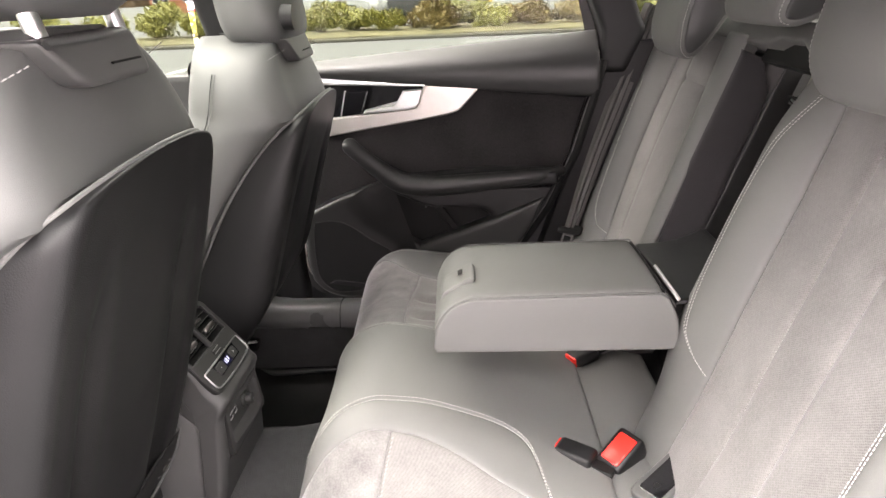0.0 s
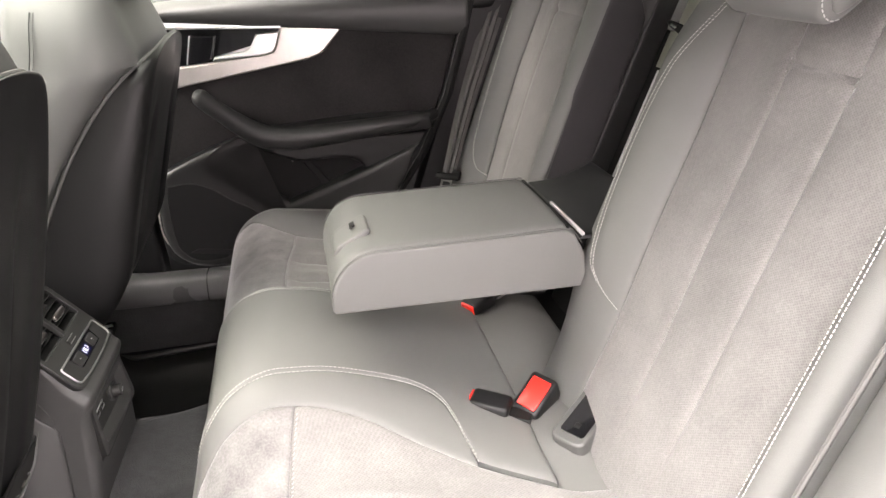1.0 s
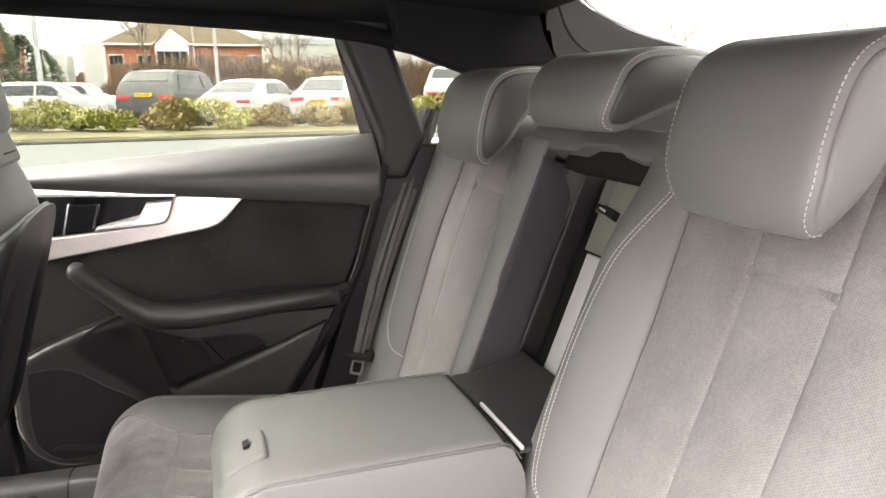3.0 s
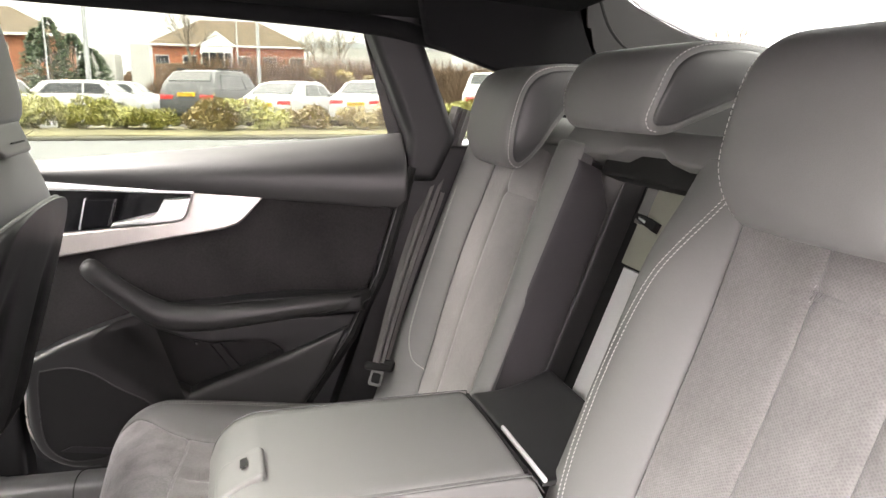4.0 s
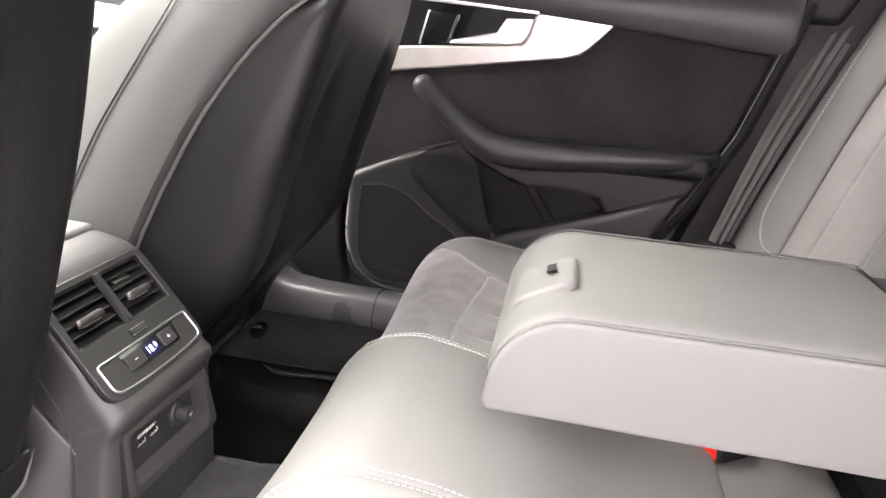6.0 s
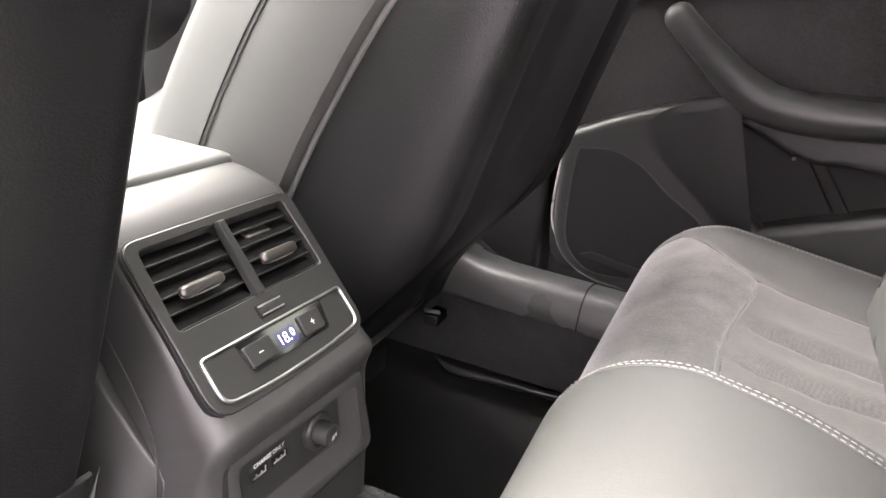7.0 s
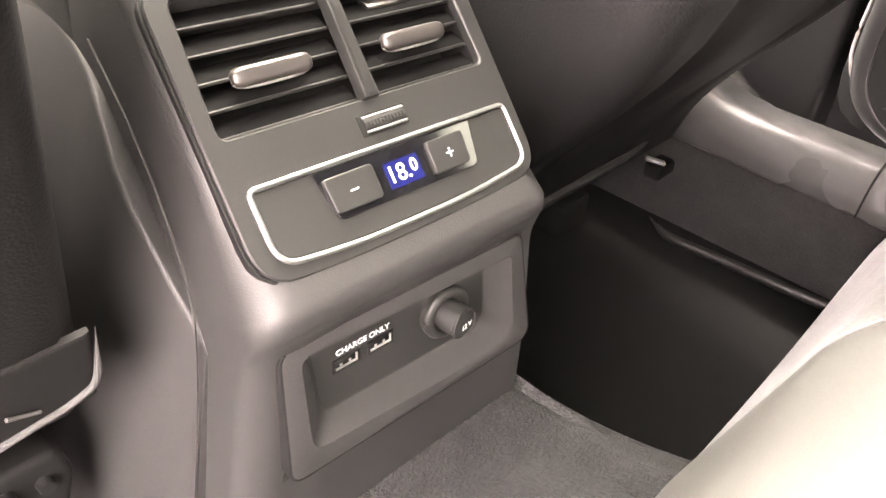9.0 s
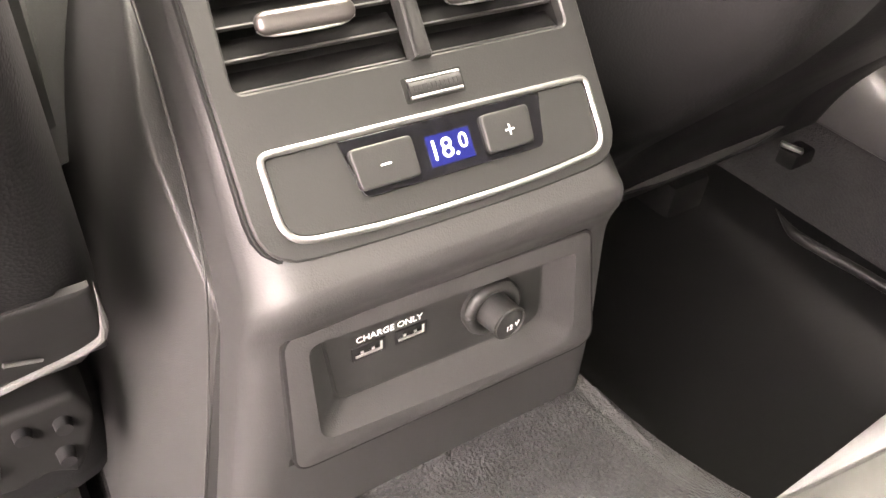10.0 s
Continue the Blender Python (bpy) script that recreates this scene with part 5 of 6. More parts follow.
for a, b in ((-0.126, 0.414), (-0.142, 0.417), (-0.13, 0.392), (-0.16, 0.4)):
    part("bracket_knob", rod(V(-0.456, a, b), V(-0.4455, a, b), 0.0048, 0.0036, 14), DARK_PLASTIC, bracket)
rim_line = spline(rim_run, 6)
part("opening_rim", sweep(rim_line, [0.0017 * smooth(-1, 9, min(i, len(rim_line) - 1 - i)) for i in range(len(rim_line))], 8), COVER, near_seat, "pale rim of the opening")


# ---- the near side: closed but for the open rear doorway ----
def near_at(x, z, d=0.0):
    return V(x, -0.64 - 0.02 * abs(x) + d, z)


ndoor = root("door_3", (-1.0, -0.66, 0.4), "closed front door on the near side", "car door", kind="structure")
part("door_card", slab(fillet([(-1.4, 0.3), (-0.56, 0.3), (-0.56, 0.93), (-1.4, 0.93)], 0.02), near_at, -0.08, 0.0, 0.012), GREY_PLASTIC, ndoor, "grey front door panel")
np_ = part("window_pane", slab([Vector(p) for p in ((-1.35, 0.92), (-0.58, 0.93), (-0.6, 1.25), (-1.0, 1.22))], near_at, -0.06, -0.056, 0.001), SIDE_GLASS, ndoor, "clear front side window")
np_.visible_shadow = False
npil = root("pillar", (-0.55, -0.66, 0.3), "black centre pillar beside the open doorway", "pillar", kind="structure")
part("pillar_trim", slab(fillet([(-0.6, 0.25), (-0.47, 0.25), (-0.47, 0.93), (-0.54, 1.26), (-0.62, 1.26), (-0.58, 0.93)], 0.01), near_at, -0.06, 0.0, 0.012, 3), DARK_PLASTIC, npil)
nq = root("rear_quarter", (0.8, -0.66, 0.3), "grey rear quarter panel behind the open doorway", "quarter panel", kind="structure")
part("outer_skin", slab(fillet([(0.3, 0.3), (1.3, 0.3), (1.3, 1.0), (0.7, 1.05), (0.52, 1.12), (0.36, 1.2), (0.42, 0.95), (0.33, 0.6)], 0.02), near_at, -0.06, -0.02, 0.01), PAINT_GREY, nq)

# ---- centre console with rear vents ----
con = root("centre_console", (-0.45, CY, 0.36), "black centre console with rear air vents and climate panel", "console")
CC = 0.018
side_profile = [(-0.334, 0.352, 0.110), (-0.329, 0.40, 0.102), (-0.3265, 0.424, 0.098), (-0.3255, 0.46, 0.0925), (-0.3245, 0.49, 0.088), (-0.3215, 0.503, 0.0865), (-0.3180, 0.512, 0.0855), (-0.3180, 0.5205, 0.0845), (-0.3235, 0.5275, 0.083), (-0.3452, 0.5497, 0.081),
                (-0.3945, 0.6095, 0.079), (-0.407, 0.6235, 0.0785), (-0.419, 0.6310, 0.078), (-0.435, 0.6355, 0.077), (-0.46, 0.637, 0.077), (-0.52, 0.634, 0.079)]
fine = spline(side_profile, 6)
rings = []
for p in fine:
    x, z, w = p
    r = 0.02 - 0.011 * smooth(0.535, 0.565, z) * (1 - smooth(0.622, 0.634, z))
    well = 0.018 if 0.423 < z < 0.5 else 0.0  # let in for the sockets
    d = V(-0.75, 0, -0.5)
    left, right = [], []
    for k in range(8):
        a = k / 7 * math.pi / 2
        out, back = (w - r) + r * math.cos(a), r * (1 - math.sin(a))
        left.append(V(x, CC - out, z) + d * back)
        right.append(V(x, CC + out, z) + d * back)
    duct = 0.03 if 0.573 < z < 0.612 else 0.0  # let in for the vents
    mid = [V(x - (well if 0 < j < 6 else 0.0) - duct * 0.742, CC + lerp(-(w - r - 0.001), w - r - 0.001, j / 6), z - duct * 0.67) for j in range(7)]
    skirt_l = [V(-0.62, CC - w - 0.006, z - 0.05), V(left[0].x - 0.06, CC - w - 0.001, left[0].z - 0.03)]
    skirt_r = [V(right[0].x - 0.06, CC + w + 0.001, right[0].z - 0.03), V(-0.62, CC + w + 0.006, z - 0.05)]
    rings.append(skirt_l + left + mid + right[::-1] + skirt_r)
part("body", rings_mesh(rings, cap=False, closed=False), CONSOLE, con, "grained black console body")
for s in (-1, 1):
    def flank_at(u, v):
        x = lerp(-0.362, -1.1, u**1.8)
        top = curve_at([(-1.1, 0.59), (-0.5, 0.59), (-0.46, 0.583), (-0.43, 0.562), (-0.39, 0.515), (-0.362, 0.482)], x)
        z = lerp(0.25, top, v)
        flare = 0.4 * max(0.0, min(0.06, -0.366 - x)) * smooth(0.6, 0.5, z) if s < 0 else 0.0
        return V(x, CC + s * (0.0795 + 0.2 * max(0.0, 0.52 - z) + flare), z)
    part("flank", pad(flank_at, 30, 14, 0.002, 0.006, 0.02, inward=(0, -s, 0)), CONSOLE, con, "graphite console side")
    edge_line = spline([V(-0.44, CC + s * 0.0815, 0.592), V(-0.405, CC + s * 0.083, 0.56), V(-0.372, CC + s * 0.0865, 0.515), V(-0.364, CC + s * 0.091, 0.48), V(-0.362, CC + s * 0.101, 0.42), V(-0.362, CC + s * 0.112, 0.36)], 6)
    part("side_line", sweep(edge_line, 0.0006, 6), GREY_PLASTIC, con)
part("top", box((-1.1, CC - 0.08, 0.5), (-0.45, CC + 0.08, 0.6335), 0.015, 3), GREY_PLASTIC, con)
part("armrest_lid", box((-0.95, CC - 0.076, 0.628), (-0.445, CC + 0.07, 0.643), 0.007, 4), FRONT_LEATHER, con, "grey leather front armrest lid")

S0 = V(-0.3320, CC, 0.5340)
SU = V(-0.6361, 0, 0.7716)
SN = V(0.7716, 0, 0.6361)


def slope(a, q, d=0.0):
    """On the sloping face: a across from the centre line, q up it, d proud of it."""
    return S0 + V(0, a, 0) + SU * q + SN * d


plate_out = fillet([(-0.0765, -0.006), (-0.03, -0.0085), (0.03, -0.0085), (0.0775, -0.006), (0.0745, 0.1115), (-0.0755, 0.1115)], [0.017, 0.03, 0.03, 0.017, 0.012, 0.012], 5)
vent_hole = fillet([(-0.0685, 0.0508), (-0.03, 0.0508), (0.03, 0.0508), (0.0675, 0.0508), (0.064, 0.1045), (-0.0655, 0.1045)], [0.004, 0.001, 0.001, 0.004, 0.004, 0.004], 5)
part("panel_joint", ring_slab(inset(plate_out, -0.0012), inset(plate_out, 0.003), slope, -0.004, 0.0006, 0.0004), RUBBER, con)
part("panel", ring_slab(plate_out, vent_hole, slope, -0.002, 0.0028, 0.0008), PANEL, con, "graphite vent and control panel")
part("vent_box", slab(inset(vent_hole, -0.002), slope, -0.027, -0.022, 0.0003), RUBBER, con, "black air vent interior")
part("vent_wall", ring_slab(inset(vent_hole, -0.003), inset(vent_hole, -0.0005), slope, -0.026, -0.0005, 0.0003), RUBBER, con, "black air vent wall")
for s in (-1, 1):
    lo, hi = (-0.0672, -0.0035) if s < 0 else (0.0035, 0.0655)
    for k in range(5):
        q = 0.0560 + k * 0.0107
        m = Matrix.Translation(slope(0, q, -0.0045)) @ Matrix(((0, SU.x, SN.x, 0), (1, 0, 0, 0), (0, SU.z, SN.z, 0), (0, 0, 0, 1))) @ pose(0, 0, 0, -34, 0, 0)
        blade = fillet([(-0.0050, -0.0007), (0.0045, -0.0008), (0.0045, 0.0008), (-0.0050, 0.0007)], 0.0006, 3)
        vane = part("vane", rings_mesh([[m @ V(x, p.x, p.y) for p in blade] for x in (lo, hi)]), VANE, con, "matt black vane")
        # the light along each blade's front is painted as a paler strip
        part("vane_edge", rings_mesh([[m @ V(x, p.x - 0.0052, p.y * 1.1) for p in fillet([(-0.0006, -0.0007), (0.0004, -0.0008), (0.0004, 0.0008), (-0.0006, 0.0007)], 0.0004, 2)] for x in (lo, hi)]), PANEL, vane, "paler strip for the lit front edge")
    cx = -0.0375 if s < 0 else 0.0340
    m = Matrix.Translation(slope(cx, 0.0712 if s < 0 else 0.0705, 0.0035)) @ Matrix(((0, SU.x, SN.x, 0), (1, 0, 0, 0), (0, SU.z, SN.z, 0), (0, 0, 0, 1))) @ pose(0, 0, 0, 12, 0, 0)
    rings = []
    for k in range(25):
        t = math.sin((-1 + k / 12) * math.pi / 2)
        w = math.sqrt(max(0.0, 1 - max(0.0, (abs(t) - 0.76) / 0.24)**2)) * 0.9 + 0.1
        rings.append([m @ V(t * 0.0178, p.x * w, p.y * w) for p in fillet([(-0.0042, -0.0032), (0.0042, -0.0032), (0.0036, 0.0028), (-0.0036, 0.0028)], 0.0022, 4)])
    tab = part("slider", rings_mesh(rings), SLIDER, con, "satin metal vent slider")
    part("slider_chrome", sweep([m @ V(x, -0.0040 + 0.0024 * (abs(x) / 0.0172)**6, -0.0004) for x in (-0.0172, -0.0165, -0.015, -0.012, -0.006, 0, 0.006, 0.012, 0.015, 0.0165, 0.0172)], 0.00085, 8), CHROME, tab, "chrome slider edge")
    part("slider_stem", box((-0.004, -0.002, -0.014), (0.004, 0.002, -0.002), 0.0006, 1, m), RUBBER, tab)
tilt_ = Matrix.Translation(slope(0.034, 0.0905, -0.006)) @ Matrix(((0, SU.x, SN.x, 0), (1, 0, 0, 0), (0, SU.z, SN.z, 0), (0, 0, 0, 1))) @ pose(0, 0, 0, -38, 0, 0)
part("vane_clip", box((-0.013, -0.004, 0.0), (0.011, 0.004, 0.0022), 0.0008, 2, tilt_), SLIDER, con, "small clip on the upper vane")
part("divider", slab(fillet([(-0.0042, 0.0498), (0.0042, 0.0498), (0.0034, 0.1055), (-0.0034, 0.1055)], 0.001), slope, 0.0, 0.0062, 0.002, 2), PANEL, con, "bar between the vents")
part("wheel_slot", slab(fillet([(-0.0105, 0.0352), (0.0145, 0.0352), (0.0145, 0.0445), (-0.0105, 0.0445)], 0.001), slope, 0.0, 0.0031, 0.0002), RUBBER, con, "black thumbwheel slot")
wheel = part("thumbwheel", rod(slope(-0.0088, 0.0398, 0.0), slope(0.0128, 0.0398, 0.0), 0.0051, seg=32), PANEL, con, "ribbed thumbwheel")
for k in range(11):
    a = -0.007 + k * 0.0018
    part("rib", rod(slope(a, 0.0388, 0.005), slope(a, 0.0408, 0.005), 0.0003, seg=5), PANEL, wheel)
for q in (-0.003, 0.003):
    part("wheel_rim", rod(slope(-0.0088, 0.0398 + q, 0.0042), slope(0.0128, 0.0398 + q, 0.0042), 0.0006, seg=6), DULL_CHROME, wheel, "bright wheel edge")

f_out = fillet([(-0.0685, -0.0005), (-0.03, -0.0045), (0.03, -0.0048), (0.0705, -0.0015), (0.0695, 0.0305), (-0.0685, 0.0315)], [0.011, 0.03, 0.03, 0.010, 0.005, 0.005], 6)
part("chrome_frame", ring_slab(f_out, inset(f_out, 0.0023), slope, 0.002, 0.0048, 0.0008), DULL_CHROME, con, "bright chrome control frame")
part("control_plate", slab(inset(f_out, 0.0026), slope, 0.001, 0.0034, 0.0004), PANEL, con, "graphite control plate")
part("display_window", slab(fillet([(-0.0362, 0.0075), (0.0405, 0.0075), (0.0445, 0.0278), (-0.0405, 0.0285)], [0.003, 0.003, 0.001, 0.001]), slope, 0.003, 0.0041, 0.0003), GLOSS_BLACK, con, "piano-black display strip")
for s in (-1, 1):
    a0, a1, mk = (-0.0383, -0.0140, -0.0262) if s < 0 else (0.0152, 0.0368, 0.0260)
    o = fillet([(a0 + (0.001 if s < 0 else 0), 0.0100), (a1 - (0.001 if s > 0 else 0), 0.0100), (a1, 0.0248), (a0, 0.0248)], 0.0022)
    b = part("button", slab(o, slope, 0.003, 0.0062, 0.0008, 3), PANEL, con, "temperature button")
    part("mark", slab([Vector(p) for p in ((mk - 0.002, 0.0168), (mk + 0.002, 0.0168), (mk + 0.002, 0.0174), (mk - 0.002, 0.0174))], slope, 0.0060, 0.00635, 0.0001), WHITE_PRINT, b)
    if s > 0:
        part("mark", slab([Vector(p) for p in ((mk - 0.0003, 0.0151), (mk + 0.0003, 0.0151), (mk + 0.0003, 0.0191), (mk - 0.0003, 0.0191))], slope, 0.0060, 0.0064, 0.0001), WHITE_PRINT, b)
part("display", slab([Vector(p) for p in ((-0.0085, 0.0112), (0.0100, 0.0112), (0.0100, 0.0225), (-0.0085, 0.0225))], slope, 0.004, 0.00425, 0.0001), SCREEN, con, "blue lit temperature display")


def writing(name, text, size, at, right, up, mat, parent, lift=0.0002):
    c = bpy.data.curves.new(name, 'FONT')
    c.body, c.size, c.align_x, c.align_y, c.extrude = text, size, 'CENTER', 'CENTER', 0.00008
    c.offset = size * (0.01 if name != "digits" else 0.0)
    tmp = bpy.data.objects.new(name, c)
    me = bpy.data.meshes.new_from_object(tmp)
    bpy.data.objects.remove(tmp)
    r, u = Vector(right).normalized(), Vector(up).normalized()
    n = r.cross(u)
    m = Matrix((r, u, n)).transposed().to_4x4()
    m.translation = Vector(at) + n * lift
    me.transform(m)
    me.materials.clear()
    me.materials.append(mat)
    ob = new(name, me)
    ob.parent = parent
    ob.matrix_parent_inverse = origin_of(parent).inverted()
    return ob


writing("digits", "18.", 0.0105, slope(-0.0022, 0.0166, 0.0043), (0, 1, 0), SU, DIGITS, con)
writing("digits", "0", 0.008, slope(0.0064, 0.0178, 0.0043), (0, 1, 0), SU, DIGITS, con)

# socket panel let into the upright face
def face(a, b, d=0.0):
    return V(-0.3235 + 0.055 * (0.5 - b) + d, CC + 0.002 + a, b)


s_out = fillet([(-0.0785, 0.4255), (0.0800, 0.4230), (0.0640, 0.4985), (-0.0765, 0.5010)], [0.008, 0.012, 0.005, 0.008], 5)
s_in = fillet([(-0.0555, 0.4450), (0.0520, 0.4415), (0.0480, 0.4850), (-0.0600, 0.4900)], [0.007, 0.012, 0.003, 0.004], 5)
s_lip = fillet([(-0.0665, 0.4385), (0.0662, 0.4280), (0.0575, 0.4885), (-0.0680, 0.4935)], [0.008, 0.016, 0.003, 0.006], 5)
part("panel_joint", ring_slab(inset(s_out, -0.001), inset(s_out, 0.002), face, -0.012, 0.0004, 0.0003), RUBBER, con)
rr = [[face(p.x, p.y, -0.012) for p in s_out], [face(p.x, p.y, 0.0002) for p in s_out], [face(p.x, p.y, 0.0008) for p in inset(s_out, 0.001)], [face(p.x, p.y, 0.0008) for p in s_lip],
      [face(lerp(p.x, q.x, 0.12), lerp(p.y, q.y, 0.15), -0.0005) for p, q in zip(s_lip, s_in)], [face(lerp(p.x, q.x, 0.9), lerp(p.y, q.y, 0.9), -0.0085) for p, q in zip(s_lip, s_in)], [face(p.x, p.y, -0.0098) for p in s_in], [face(p.x, p.y, -0.0100) for p in inset(s_in, 0.0015)]]
bm = rings_mesh(rr, cap=False)
bm.verts.ensure_lookup_table()
bm.faces.new([v for v in bm.verts][-len(s_in):])
bmesh.ops.triangulate(bm, faces=[f for f in bm.faces if len(f.verts) > 4])
part("socket_panel", bm, CONSOLE, con, "black recessed socket panel")
part("socket_plate", slab(inset(s_in, 0.0012), face, -0.0108, -0.0095, 0.0003), PANEL, con, "black socket plate")
for a in (-0.0392, -0.0195):
    z0 = 0.4645
    o = fillet([(a - 0.0078, z0), (a + 0.0078, z0), (a + 0.0078, z0 + 0.0078), (a - 0.0078, z0 + 0.0078)], 0.0006)
    q = inset(o, 0.0013)
    port = part("usb_port", ring_slab(o, q, face, -0.0103, -0.0089, 0.0003), DARK_PLASTIC, con, "black USB port")
    part("port_throat", slab(q, face, -0.0102, -0.0095, 0.0001), RUBBER, port)
    part("contact_plate", slab([Vector(p) for p in ((a - 0.006, z0 + 0.0014), (a + 0.006, z0 + 0.0014), (a + 0.006, z0 + 0.0026), (a - 0.006, z0 + 0.0026))], face, -0.0096, -0.0090, 0.0002), CHROME, port, "bright contact plate")
    part("contact_plate", slab([Vector(p) for p in ((a + 0.0052, z0 + 0.0014), (a + 0.0062, z0 + 0.0014), (a + 0.0062, z0 + 0.006), (a + 0.0052, z0 + 0.006))], face, -0.0096, -0.0090, 0.0002), CHROME, port)
    for k in (-0.003, 0.002):
        part("contact", slab([Vector(p) for p in ((a + k - 0.0007, z0 + 0.003), (a + k + 0.0007, z0 + 0.003), (a + k + 0.0007, z0 + 0.0042), (a + k - 0.0007, z0 + 0.0042))], face, -0.0096, -0.0092, 0.0001), CHROME, port)
writing("charge_only", "CHARGE ONLY", 0.0044, face(-0.0296, 0.4756, -0.0093), (0, 1, 0), (-0.055, 0, 1), WHITE_PRINT, con)
SZ = 0.4675
SA = 0.0195
soc = part("power_socket", rod(face(SA, SZ, -0.0103), face(SA, SZ, -0.0068), 0.0145, 0.0142, 36), PANEL, con, "black round power socket")
part("socket_ring", sweep([face(SA + 0.0118 * math.cos(t), SZ + 0.0118 * math.sin(t), -0.0065) for t in (2 * math.pi * i / 36 for i in range(37))], 0.0029, 10), PANEL, soc, "rounded socket ring")
cap = part("socket_cap", rod(face(SA, SZ - 0.001, -0.0073), face(SA + 0.0018, SZ - 0.0005, 0.0052), 0.0086, 0.008, 30), PANEL, soc, "black socket cap")
part("cap_rim", sweep([face(SA + 0.0016 + 0.0079 * math.cos(t), SZ - 0.0005 + 0.0079 * math.sin(t), 0.005) for t in (2 * math.pi * i / 30 for i in range(31))], 0.0008, 6), PANEL, cap)
writing("twelve_volt", "12 V", 0.0042, face(SA + 0.002, SZ - 0.0012, 0.0063), (-0.17, 1, 0), (-0.03, 0, 1), WHITE_PRINT, cap)

con.location += V(-0.040, 0.0085, 0.0045)
pivot = V(-0.372, 0.0265, 0.0)
turned = Matrix.Rotation(radians(-2.4), 4, 'Z')
con.location = pivot + turned @ (con.location - pivot)
con.rotation_euler = (0, 0, radians(-2.4))

# ---- front of the cabin ----
dash = root("dashboard", (-1.3, CY, 0.4), "black dashboard across the front of the cabin", "dashboard", kind="structure")
part("dash_body", sweep([V(-1.35, -0.7, 0.72), V(-1.32, -0.4, 0.74), V(-1.3, 0.0, 0.75), V(-1.32, 0.4, 0.74), V(-1.35, 0.76, 0.72)], 0.2, 20, 0.75), SOFT_PLASTIC, dash)
part("dash_lower", box((-1.5, -0.68, 0.2), (-1.22, 0.74, 0.66), 0.05, 3), DARK_PLASTIC, dash)
part("centre_stack", box((-1.25, CY - 0.12, 0.35), (-1.02, CY + 0.12, 0.62), 0.03, 3), GREY_PLASTIC, dash)
fdoor = root("door_2", (-1.0, 0.74, 0.4), "front car door panel beyond the driver's seat", "car door", kind="structure")
part("door_card", slab(fillet([(-1.4, 0.3), (-0.57, 0.3), (-0.57, 0.92), (-1.4, 0.92)], 0.02), door_at, -0.03, 0.0, 0.012), GREY_PLASTIC, fdoor, "grey front door panel")
part("decor_strip", slab(fillet([(-1.35, 0.8), (-0.6, 0.78), (-0.6, 0.82), (-1.35, 0.86)], 0.01), door_at, -0.01, 0.012, 0.004), ALUMINIUM, fdoor)
fp = part("window_pane", slab([Vector(p) for p in ((-1.35, 0.91), (-0.62, 0.92), (-0.64, 1.25), (-1.1, 1.22))], door_at, -0.04, -0.036, 0.001), GLASS, fdoor, "clear front side window")
fp.visible_shadow = False
screen_ = root("windscreen", (-1.3, CY, 0.9), "clear sloping windscreen", "windscreen", kind="structure")
wp = part("pane", slab([Vector(p) for p in ((-1.75, -0.62), (-0.86, -0.56), (-0.86, 0.63), (-1.75, 0.69))], lambda a, b, d: V(a, b, 0.90 + (a + 1.75) * 0.445 + d), 0, 0.004, 0.001), FRONT_GLASS, screen_)
wp.visible_shadow = False
part("cowl", box((-2.1, -0.75, 0.3), (-1.5, 0.82, 0.88), 0.05, 3), PAINT_GREY, screen_)
for s in (-1, 1):
    part("screen_pillar", rod(V(-1.75, CY + s * 0.68, 0.9), V(-0.86, CY + s * 0.62, 1.28), 0.03), HEADLINING, screen_, "black windscreen pillar")

# ---- outside: the car park ----
ground = root("ground", (0, 0, 0), "grey asphalt car park ground", "ground", kind="structure")
bm = bmesh.new()
vs = [bm.verts.new(p) for p in ((-700, -700, 0), (700, -700, 0), (700, 700, 0), (-700, 700, 0))]
bm.faces.new(vs)
part("asphalt", bm, ASPHALT, ground)
for x in (-9.5, -4.6, 0.4, 5.4):
    part("bay_line", box((x, 10.6, 0.0), (x + 0.1, 11.3, 0.004)), WHITE_TRIM, ground, "worn white bay line")
# unseen wall, added to screen low light and tint the bounce into the car
light_wall = root("wall_south", (0, -5.2, 0), "plain added wall, out of view, that screens and tints near-side light", "wall", kind="structure")
part("render_coat", box((-16, -5.4, 0), (16, -5.1, 3.5), 0.02, 1), PALE_WALL, light_wall)
verge = root("verge", (0, 18.5, 0), "worn grass verge with a stone kerb", "verge", kind="structure")


def verge_at(u, v):
    x, y = lerp(-60, 60, u), lerp(16.75, 20.6, v)
    return V(x, y, 0.12 + 0.05 * math.sin(math.pi * v) + 0.03 * noise.noise((x * 0.7, y * 0.9, 0)))


part("grass", pad(verge_at, 120, 10, 0.02, 0.1, 0.1, inward=(0, 0, -1)), GRASS, verge)
for i in range(66):
    x = -30 + i * 0.92
    part("kerb_stone", box((x, 16.6, 0.0), (x + 0.915, 16.75, 0.085), 0.02, 1), KERB, verge)


